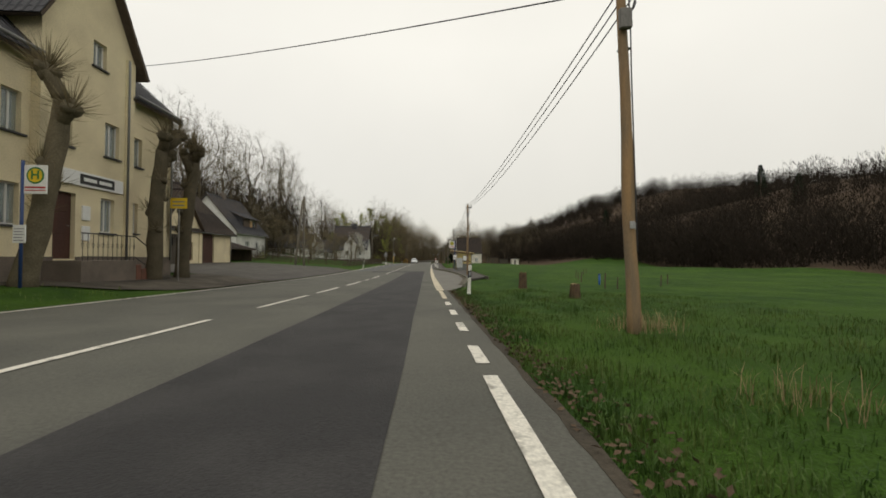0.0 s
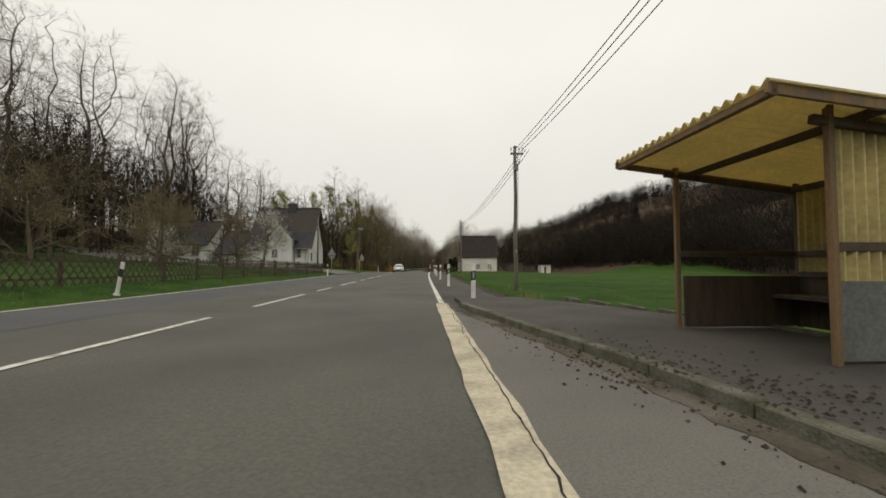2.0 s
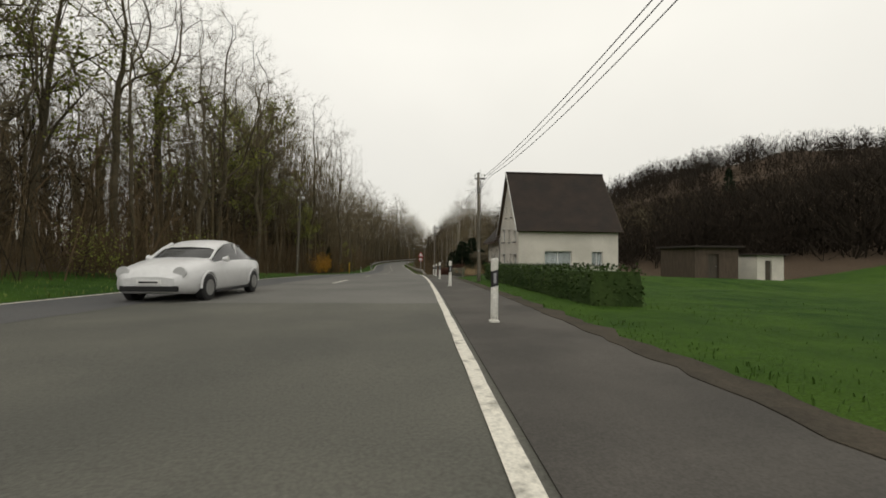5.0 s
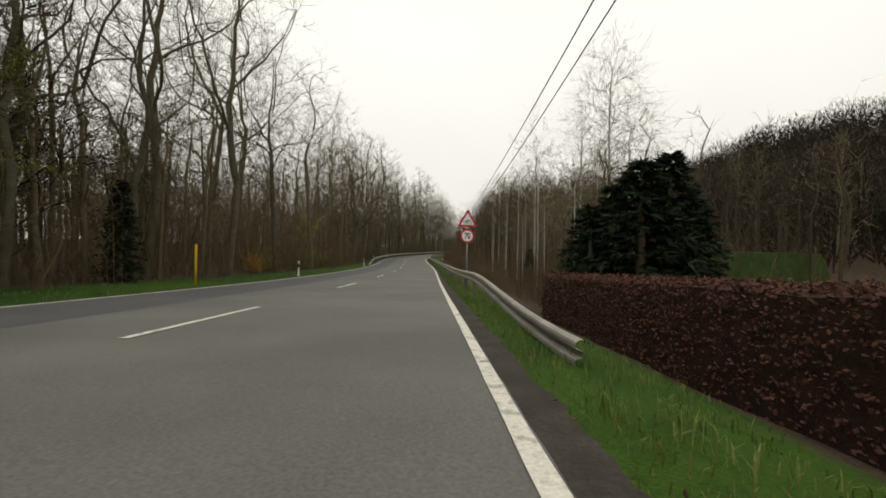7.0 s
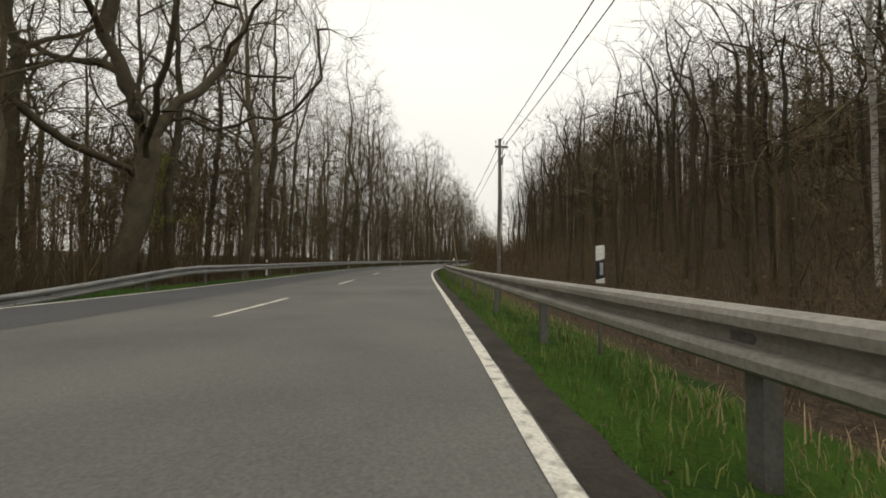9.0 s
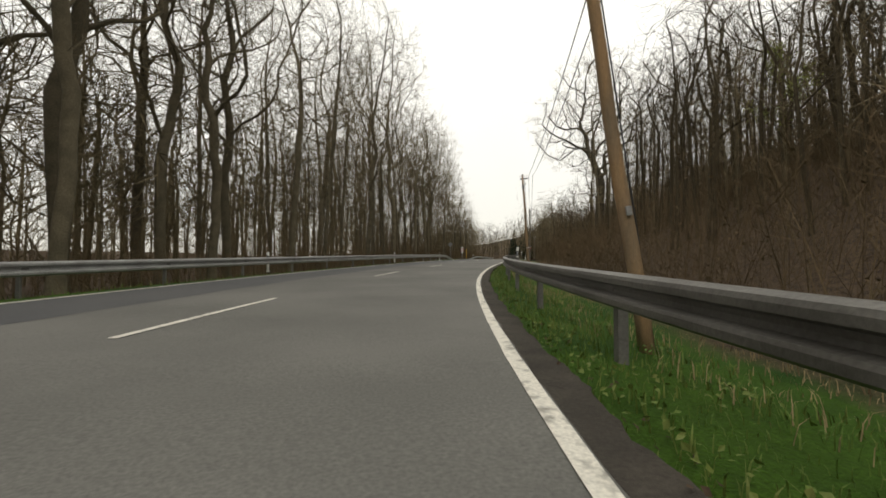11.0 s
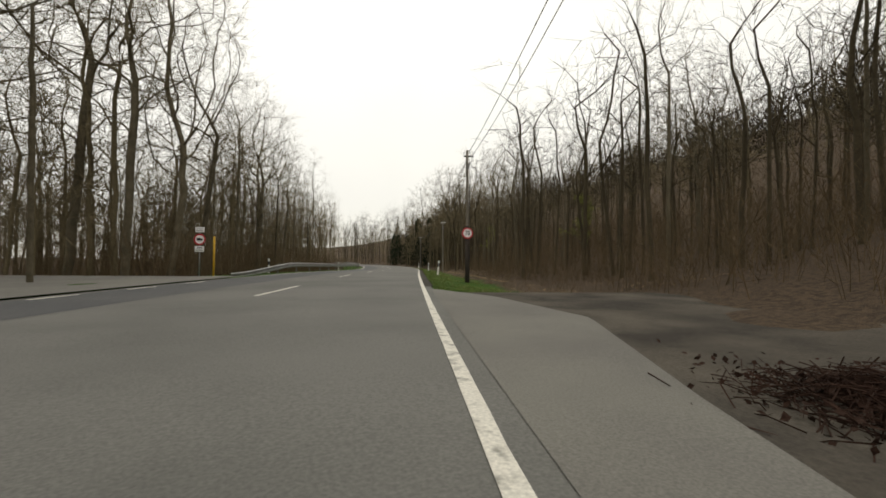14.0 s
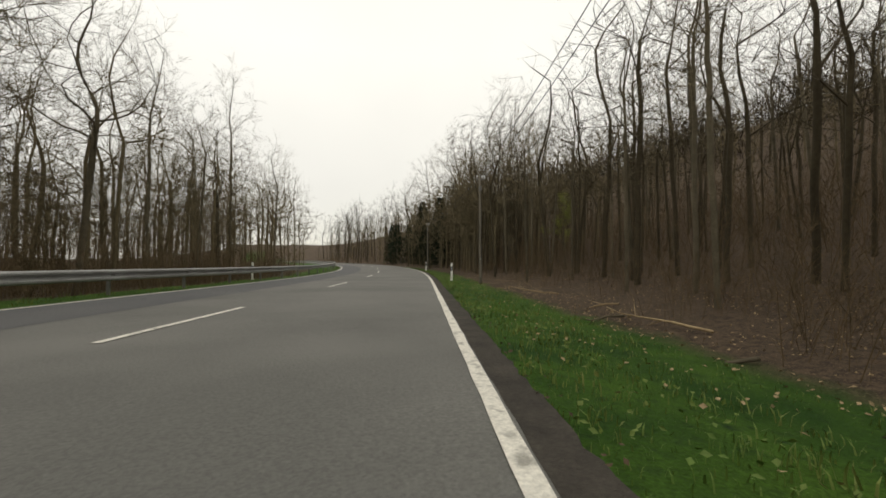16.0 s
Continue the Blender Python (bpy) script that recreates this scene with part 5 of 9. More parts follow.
def wall(width, height, holes=(), gable=None, th=0.3):
    """A wall in x and z with openings cut through; gable: (x of the peak, z of the peak)."""
    b = Build()
    top = gable[1] if gable else height
    xs = sorted({0.0, width} | {h[0] for h in holes} | {h[2] for h in holes} | ({gable[0]} if gable else set()))
    zs = sorted({0.0, height, top} | {h[1] for h in holes} | {h[3] for h in holes})
    for x0, x1 in zip(xs, xs[1:]):
        for z0, z1 in zip(zs, zs[1:]):
            cx, cz = (x0 + x1) / 2, (z0 + z1) / 2
            if any(h[0] < cx < h[2] and h[1] < cz < h[3] for h in holes):
                continue
            poly = [(x0, z0), (x1, z0), (x1, z1), (x0, z1)]
            if gable:
                poly = clip(poly, (0.0, height), gable)
                if len(poly) > 2:
                    poly = clip(poly, gable, (width, height))
            if len(poly) > 2:
                n = len(poly)
                b.add([(x, 0, z) for x, z in poly], [tuple(range(n))])
                b.add([(x, th, z) for x, z in poly], [tuple(range(n - 1, -1, -1))])
    for x0, z0, x1, z1 in holes:
        b.sheet([[(x0, 0, z0), (x1, 0, z0), (x1, 0, z1), (x0, 0, z1)], [(x0, th, z0), (x1, th, z0), (x1, th, z1), (x0, th, z1)]], closed=True)
    ring = [(0, 0), (width, 0), (width, height)] + ([gable] if gable else []) + [(0, height)]
    b.sheet([[(x, 0, z) for x, z in ring], [(x, th, z) for x, z in ring]], closed=True)
    return b


def window(parent, m, x0, z0, x1, z1, frame=M_FRAME, sill=M_SILL, curtain=True, mullion=True, inset=0.14, surround=None, bars=0):
    """A window set into an opening: frame with panes, sill and a curtain behind."""
    b = Build()
    t = 0.06
    b.box(x0, inset, z0, x0 + t, inset + 0.06, z1, c=0.006)
    b.box(x1 - t, inset, z0, x1, inset + 0.06, z1, c=0.006)
    b.box(x0 + t, inset, z0, x1 - t, inset + 0.06, z0 + t, c=0.006)
    b.box(x0 + t, inset, z1 - t, x1 - t, inset + 0.06, z1, c=0.006)
    if mullion:
        c = (x0 + x1) / 2
        b.box(c - 0.035, inset - 0.004, z0 + t, c + 0.035, inset + 0.06, z1 - t, c=0.006)
    for k in range(1, bars + 1):
        z = z0 + (z1 - z0) * k / (bars + 1)
        b.box(x0 + t, inset - 0.002, z - 0.016, x1 - t, inset + 0.05, z + 0.016, c=0.004)
    win = part("window", b, frame, parent, m=m)
    for a, c in (((x0 + t, (x0 + x1) / 2 - 0.035), ((x0 + x1) / 2 + 0.035, x1 - t)) if mullion else ((x0 + t, x1 - t),)):
        b = Build()
        b.box(a, inset + 0.028, z0 + t, c, inset + 0.036, z1 - t)
        p = part("pane", b, M_GLASS, win)
        p.visible_shadow = False
    if sill is not None:
        b = Build()
        b.box(x0 - 0.07, -0.09, z0 - 0.07, x1 + 0.07, inset, z0, c=0.008)
        part("window_sill", b, sill, win)
    b = Build()
    if curtain:
        n = 15
        b.sheet([[(x0 + (x1 - x0) * k / n, inset + 0.16 + 0.02 * math.sin(k * 1.9), z) for k in range(n + 1)] for z in (z0 + (z1 - z0) * 0.12, z1)])
        part("curtain", b, M_CURTAIN, win)
    if surround is not None:
        b = Build()
        w = 0.12
        b.box(x0 - w, -0.025, z0, x0, 0.03, z1 + w, c=0.005)
        b.box(x1, -0.025, z0, x1 + w, 0.03, z1 + w, c=0.005)
        b.box(x0, -0.025, z1, x1, 0.03, z1 + w, c=0.005)
        part("surround", b, surround, win)
    return win


def roof_side(width, length, courses, mat, name, parent, m, th=0.1, tile=0.3, pieces=0):
    """A slope of overlapping tile courses: x along the eave, y up the slope."""
    b = Build()
    for k in range(0 if pieces else courses):
        y0, y1 = length * k / courses, length * (k + 1.18) / courses
        y1 = min(y1, length)
        wob = 0.008 * math.sin(k * 7.3)
        b.box(0, y0, 0.0 + wob, width, y1, 0.028 + wob, m=Matrix.Translation((0, 0, 0.035 if k % 2 else 0.03)) @ Matrix.Rotation(-0.02, 4, "X"))
    t = Build()
    t.box(0, 0, -th, width, length, 0.0, c=0.01)
    deck = part(name, t, M_SHELTER_WOOD, parent, "dark timber roof deck", m=m)
    if pieces:
        # plain tiles laid course over course; the lowest ones singly
        rnd = random.Random(int(width * 100))
        deep = length / courses
        one = Build()
        one.box(0.003, 0, 0, 0.217, deep * 1.2, 0.02, c=0.004)
        single = one.mesh("tile", mat)
        across = int(width / 0.22)
        for k in range(courses):
            for i in range(-1, across + 1):
                x = i * 0.22 + 0.11 * (k % 2)
                if x < 0 or x + 0.2 > width:
                    continue
                tm = Matrix.Translation((x, deep * k + rnd.gauss(0, 0.008), 0.03 + rnd.gauss(0, 0.003))) @ Matrix.Rotation(-0.07 + rnd.gauss(0, 0.012), 4, "X") @ Matrix.Rotation(rnd.gauss(0, 0.012), 4, "Z")
                if k * across + i < pieces - 1:
                    part("tile", single, None, deck, m=tm)
                else:
                    b.box(0.003, 0, 0, 0.217, min(deep * 1.2, length - deep * k), 0.02, m=tm)
        part("tiles", b, mat, deck)
        return deck
    part("tiles", b, mat, deck)
    # raised tile rolls running up the slope
    r = Build()
    k = 0
    while (k + 0.5) * tile < width:
        x = (k + 0.5) * tile
        r.sheet([[(x - 0.06, y, 0.06), (x - 0.03, y, 0.085), (x + 0.03, y, 0.085), (x + 0.06, y, 0.06)] for y in (0.0, length)])
        k += 1
    part("tile_roll", r, mat, deck)
    return deck


def pitched(parent, x0, x1, y0, y1, eave, ridge, axis, mat, over=0.4, verge=0.3, courses=20, pieces=(0, 0)):
    """Both slopes of a saddle roof over a rectangle; axis 'x' or 'y' is the ridge's direction."""
    if axis == "x":
        half, w = (y1 - y0) / 2, x1 - x0 + 2 * verge
        ang = math.atan2(ridge - eave, half)
        run = (half + over) / math.cos(ang)
        drop = over * math.tan(ang)
        a = Matrix.Translation((x0 - verge, y0 - over, eave - drop + 0.1)) @ Matrix.Rotation(ang, 4, "X")
        c = Matrix.Translation((x1 + verge, y1 + over, eave - drop + 0.1)) @ Matrix.Rotation(math.pi, 4, "Z") @ Matrix.Rotation(ang, 4, "X")
        ridge_pts = [(x0 - verge, (y0 + y1) / 2, ridge + 0.17), (x1 + verge, (y0 + y1) / 2, ridge + 0.17)]
    else:
        half, w = (x1 - x0) / 2, y1 - y0 + 2 * verge
        ang = math.atan2(ridge - eave, half)
        run = (half + over) / math.cos(ang)
        drop = over * math.tan(ang)
        a = Matrix.Translation((x0 - over, y1 + verge, eave - drop + 0.1)) @ Matrix.Rotation(-math.pi / 2, 4, "Z") @ Matrix.Rotation(ang, 4, "X")
        c = Matrix.Translation((x1 + over, y0 - verge, eave - drop + 0.1)) @ Matrix.Rotation(math.pi / 2, 4, "Z") @ Matrix.Rotation(ang, 4, "X")
        ridge_pts = [((x0 + x1) / 2, y0 - verge, ridge + 0.17), ((x0 + x1) / 2, y1 + verge, ridge + 0.17)]
    roof_side(w, run, courses, mat, "roof", parent, a, pieces=pieces[0])
    roof_side(w, run, courses, mat, "roof", parent, c, pieces=pieces[1])
    b = Build()
    b.tube(ridge_pts, 0.11, 8)
    part("ridge_tiles", b, mat, parent)


FACES = {  # outward side of a box house: origin and direction of its wall
    "road": lambda x0, x1, y0, y1: Matrix.Translation((x1, y0, 0)) @ Matrix.Rotation(math.pi / 2, 4, "Z"),
    "near": lambda x0, x1, y0, y1: Matrix.Translation((x0, y0, 0)),
    "far": lambda x0, x1, y0, y1: Matrix.Translation((x1, y1, 0)) @ Matrix.Rotation(math.pi, 4, "Z"),
    "back": lambda x0, x1, y0, y1: Matrix.Translation((x0, y1, 0)) @ Matrix.Rotation(-math.pi / 2, 4, "Z"),
}


def block(parent, x0, x1, y0, y1, eave, mat, openings, gables=(), ridge=None, style=None, floor=-0.8):
    """Four walls of a house body. openings: {face: [(x0, z0, x1, z1, kind)]}; gables: faces that rise to the ridge."""
    style = style or {}
    for face in ("road", "near", "far", "back"):
        w = (y1 - y0) if face in ("road", "back") else (x1 - x0)
        m = FACES[face](x0, x1, y0, y1)
        ops = openings.get(face, [])
        # side walls butt between the long ones
        b = wall(w, eave - floor, [(a, z - floor, c, d - floor) for a, z, c, d, *_ in ops], (w / 2, ridge - floor) if face in gables else None)
        part("wall", b, mat, parent, m=m @ Matrix.Translation((0, 0 if face in ("road", "back") else 0.002, floor)))
        for a, z, c, d, kind in ops:
            if kind == "window":
                window(parent, m, a, z, c, d, **style)
            elif kind == "plain":
                window(parent, m, a, z, c, d, **{**style, "mullion": False})
    b = Build()
    b.box(x0 + 0.35, y0 + 0.35, floor, x1 - 0.35, y1 - 0.35, floor + 0.1)
    b.box(x0 + 0.9, y0 + 0.9, floor + 0.1, x1 - 0.9, y1 - 0.9, eave - 0.2)
    part("interior", b, M_ROOM_SHADE, parent, "near-black block painted as the dim rooms behind the windows")


def panel_door(parent, m, x0, z0, x1, z1, mat, inset=0.16, glazed=False):
    b = Build()
    b.box(x0, inset, z0, x1, inset + 0.05, z1, c=0.006)
    d = part("door", b, mat, parent, m=m)
    n = 4 if glazed else 3
    for k in range(2 * n if glazed else 0):
        za, xa = z0 + 0.1 + (z1 - z0 - 0.16) * (k // 2) / n, x0 + 0.1 + (x1 - x0 - 0.16) * (k % 2) / 2
        b = Build()
        b.box(xa, inset - 0.012, za, xa + (x1 - x0 - 0.16) / 2 - 0.04, inset - 0.002, za + (z1 - z0 - 0.16) / n - 0.04, c=0.003)
        part("pane", b, M_DOOR_GLASS, d, "dark door pane")
    for k in range(0 if glazed else n):
        za, zb = z0 + (z1 - z0) * (k + 0.12) / n, z0 + (z1 - z0) * (k + 0.88) / n
        b = Build()
        b.box(x0 + 0.12, inset - 0.012, za, x1 - 0.12, inset, zb, c=0.006)
        part("door_panel", b, mat, d)
    b = Build()
    b.tube([(x1 - 0.09, inset - 0.05, (z0 + z1) / 2), (x1 - 0.2, inset - 0.05, (z0 + z1) / 2)], 0.012, 6)
    part("handle", b, M_STEEL, d)
    return d


def board_door(parent, m, x0, z0, x1, z1, mat, boards):
    b = Build()
    b.box(x0, 0.14, z0, x1, 0.18, z1)
    d = part("door", b, mat, parent, m=m)
    for k in range(boards):
        a, c = x0 + (x1 - x0) * k / boards, x0 + (x1 - x0) * (k + 0.94) / boards
        b = Build()
        b.box(a, 0.115, z0 + 0.01, c, 0.14, z1 - 0.01, c=0.004)
        part("board", b, mat, d)
    for z in (z0 + 0.3, z1 - 0.35):
        b = Build()
        b.box(x0 + 0.05, 0.1, z, x1 - 0.05, 0.115, z + 0.1, c=0.003)
        part("ledge", b, mat, d)
    return d


def drainpipe(parent, x, y, z0, z1):
    b = Build()
    b.tube([(x, y, z0), (x, y, z1 - 0.3), (x - 0.02, y + 0.0, z1)], 0.045, 8)
    part("drainpipe", b, M_GUTTER, parent, smooth=True)


def gutter(parent, a, c):
    b = Build()
    b.tube([a, c], 0.065, 8)
    part("gutter", b, M_GUTTER, parent, smooth=True)


def inn():
    """Three-storey cream inn: gabled middle, lower wings; x 0 is its front, y along the road."""
    ob = thing("inn", "old three-storey cream rendered inn with a steep gable", "house", spot(0.0, -13.3, 0.0))
    st = dict(frame=M_FRAME, sill=M_SILL, curtain=True, surround=None)
    D = 9.0
    # middle with the gable to the road: run 4.5 to 8.75
    block(ob, -D, 0.0, 4.45, 8.75, 9.65, M_CREAM, {"road": [
        (0.5, 5.1, 1.25, 6.45, "window"), (2.75, 5.15, 3.5, 6.5, "window"), (2.1, 8.5, 2.75, 9.5, "window"), (2.6, 2.1, 3.3, 3.45, "window"), (0.55, 1.08, 1.45, 3.45, "door")]},
        ("road", "back"), 13.4, st)
    m = FACES["road"](-D, 0.0, 4.45, 8.75)
    panel_door(ob, m, 0.55, 1.08, 1.45, 3.45, M_DOOR_BROWN)
    pitched(ob, -D, 0.0, 4.45, 8.75, 9.65, 13.4, "x", M_ROOF_DARK, 0.45, 0.35, 16)
    # far wing
    block(ob, -D + 0.3, -0.3, 8.76, 11.9, 8.3, M_CREAM, {"road": [(0.3, 5.2, 1.0, 6.5, "window"), (0.1, 2.2, 0.8, 3.55, "window")]}, (), None, st)
    pitched(ob, -D + 0.3, -0.3, 8.9, 11.9, 8.3, 12.2, "y", M_ROOF_DARK, 0.45, 0.25, 18)
    part("gable_wall", wall(D - 0.6, 0.02, (), ((D - 0.6) / 2, 3.9)), M_CREAM, ob, m=Matrix.Translation((-0.3, 11.9, 8.3)) @ Matrix.Rotation(math.pi, 4, "Z"))
    # near wing
    block(ob, -D + 0.3, -0.3, -9.0, 4.44, 8.0, M_CREAM, {"road": [(y, z, y + 0.72, z + 1.35, "window") for y in (12.5, 10.0, 7.2, 4.4) for z in (5.1, 2.15)]}, (), None, st)
    pitched(ob, -D + 0.3, -0.3, -9.0, 4.3, 8.0, 12.2, "y", M_ROOF_DARK, 0.45, 0.2, 18)
    # plinth, joint and pipes
    b = Build()
    b.box(-0.02, 4.4, -0.8, 0.05, 5.0, 1.15, c=0.01)
    b.box(-0.02, 5.92, -0.8, 0.05, 8.8, 1.15, c=0.01)
    b.box(-0.32, 8.8, -0.8, -0.25, 11.95, 1.15, c=0.01)
    b.box(-0.32, -9.0, -0.8, -0.25, 4.4, 1.15, c=0.01)
    part("plinth", b, M_PLINTH, ob, "dark grey-brown plinth")
    b = Build()
    b.box(0.0, 8.25, 1.15, 0.06, 8.75, 9.5, c=0.01)
    part("pilaster", b, M_CREAM, ob)
    drainpipe(ob, 0.1, 8.35, 1.0, 9.5)
    drainpipe(ob, -0.2, 11.8, 1.0, 8.2)
    # name board with unreadable dark lettering
    b = Build()
    b.box(0.03, 5.25, 3.75, 0.1, 8.1, 4.28, c=0.01)
    board = part("name_board", b, M_SIGN_WHITE, ob, "long white name board over the door")
    b = Build()
    b.box(0.1, 5.95, 3.83, 0.112, 7.6, 4.2, c=0.004)
    dark = part("dark_field", b, M_SIGN_BLACK, board, "black field with pale bars")
    for k, (a, c) in enumerate(((6.1, 6.7), (6.82, 7.45))):
        b = Build()
        b.box(0.112, a, 3.95, 0.118, c, 4.08)
        part("bar", b, M_SIGN_WHITE, board)
    # showcases beside the door
    for z in (2.5, 1.75):
        b = Build()
        b.box(0.0, 6.15, z, 0.07, 6.5, z + 0.55, c=0.01)
        part("showcase", b, M_SIGN_WHITE, ob, "small pale showcase")
    # landing, steps and iron railing
    b = Build()
    b.box(0.0, 4.6, -0.3, 1.3, 7.2, 1.02, c=0.015)
    part("landing", b, M_PLINTH, ob)
    for k in range(5):
        b = Build()
        b.box(0.1, 7.2 + 0.3 * k, -0.3, 1.3, 7.5 + 0.3 * k, 0.85 - 0.17 * k, c=0.015)
        part("step", b, M_BRICKRED, ob, "worn reddish step")
    b = Build()
    b.tube([(1.25, 4.65, 1.95), (1.25, 7.2, 1.95), (1.25, 8.6, 1.2)], 0.022, 6)
    b.tube([(1.25, 4.65, 1.15), (1.25, 7.2, 1.15), (1.25, 8.6, 0.4)], 0.015, 6)
    part("handrail", b, M_IRON, ob)
    for k in range(12):
        y = 4.7 + k * 0.22
        b = Build()
        b.tube([(1.25, y, 1.0), (1.25, y, 1.95)], 0.009, 5)
        b.tube([(1.25, y + 0.05 * math.cos(a), 1.55 + 0.09 * math.sin(a)) for a in np.linspace(0, 6.28, 10)], 0.007, 4, caps=False)
        part("baluster", b, M_IRON, ob)
    gutter(ob, (0.12, 8.9, 8.2), (0.12, 12.1, 8.2))
    gutter(ob, (0.12, -9.2, 7.9), (0.12, 4.4, 7.9))
    return ob


inn()


def barn():
    ob = thing("barn", "cream rendered barn with brown tiled roof and plank doors", "barn", spot(30.0, -22.2, 0.0) @ Matrix.Translation((0, -30.0, 0)))
    base = 0.75
    block(ob, -10.0, 0.0, 18.0, 36.6, 4.25, M_CREAM, {"road": [(11.55, base, 15.0, 4.0, "door"), (4.9, base, 6.1, 3.2, "door")]}, (), None, {})
    for y, rot in ((36.6, math.pi), (18.0, 0)):
        part("gable_wall", wall(10.0, 0.02, (), (5.0, 5.0)), M_CREAM, ob, m=Matrix.Translation((0.0 if rot else -10.0, y, 4.25)) @ Matrix.Rotation(rot, 4, "Z"))
    pitched(ob, -10.0, 0.0, 18.0, 36.6, 4.25, 9.25, "y", M_ROOF_BROWN, 0.5, 0.35, 22)
    m = FACES["road"](-10.0, 0.0, 18.0, 36.6)
    board_door(ob, m, 11.55, base, 15.0, 4.0, M_DOOR_BROWN, 14)
    board_door(ob, m, 4.9, base, 6.1, 3.2, M_DOOR_BROWN, 6)
    # cross gable
    gx = 0.25
    b = wall(5.4, 3.6, [(0.75, 0.05, 2.75, 2.75), (3.5, 0.5, 4.3, 2.15), (2.4, 4.35, 2.75, 5.0)], (2.7, 6.6))
    gm = Matrix.Translation((gx, 24.55, base)) @ Matrix.Rotation(math.pi / 2, 4, "Z")
    part("gable_wall", b, M_CREAM, ob, m=gm)
    b = Build()
    b.box(-2.0, 24.85, base - 0.5, gx - 0.3, 24.95, 4.3)
    part("interior", b, M_ROOM_SHADE, ob)
    board_door(ob, gm, 0.75, 0.05, 1.74, 2.75, M_GATE, 6)
    gate = board_door(ob, gm, 1.76, 0.05, 2.75, 2.75, M_GATE, 6)
    board_door(ob, gm, 3.5, 0.5, 4.3, 2.15, M_DOOR_BROWN, 5)
    for x in (0.95, 1.95):
        b = Build()
        b.box(x, 0.08, 1.8, x + 0.6, 0.1, 2.45, c=0.004)
        part("gate_window", b, M_ROOM_SHADE, ob, "small dark gate window", m=gm)
    pitched(ob, -5.0, gx, 24.55, 29.95, base + 3.6, base + 6.6, "x", M_ROOF_BROWN, 0.35, 0.3, 12)
    for y in (24.45, 30.05):
        b = Build()
        b.box(0.2, y - 0.25, -0.2, 0.32, y + 0.25, base + 3.4, c=0.01)
        part("pilaster", b, M_CREAM, ob)
    b = Build()
    b.box(0.01, 18.0, -0.3, 0.06, 36.62, base + 0.25, c=0.01)
    part("plinth", b, M_PLINTH, ob)
    drainpipe(ob, 0.1, 24.2, base, 6.5)
    drainpipe(ob, 0.08, 36.4, base, 4.1)
    gutter(ob, (0.45, 18, 3.85), (0.45, 37.0, 3.85))
    b = Build()
    b.box(-5.6, 21.5, 8.6, -4.8, 22.3, 10.3, c=0.02)
    part("chimney", b, M_PLINTH, ob)
    return ob


barn()


def lean_to():
    ob = thing("carport", "low dark timber lean-to beside the barn", "carport", spot(38.0, -24.0, 0.4))
    for x, y in ((0, 0), (0, 8.0), (-5, 0), (-5, 8.0)):
        b = Build()
        b.box(x - 0.07, y - 0.07, -0.4, x + 0.07, y + 0.07, 2.2, c=0.01)
        part("post", b, M_SHELTER_WOOD, ob)
    b = Build()
    b.box(-5.1, 0.0, -0.4, -5.0, 8.0, 2.3)
    b.box(-5.0, 8.0, -0.4, 0.0, 8.08, 2.3)
    part("wall", b, M_SHELTER_WOOD, ob)
    roof_side(8.8, 5.9, 10, M_ROOF_BROWN, "roof", ob, Matrix.Translation((0.5, -0.4, 2.15)) @ Matrix.Rotation(math.pi / 2, 4, "Z") @ Matrix.Rotation(0.28, 4, "X"))


lean_to()


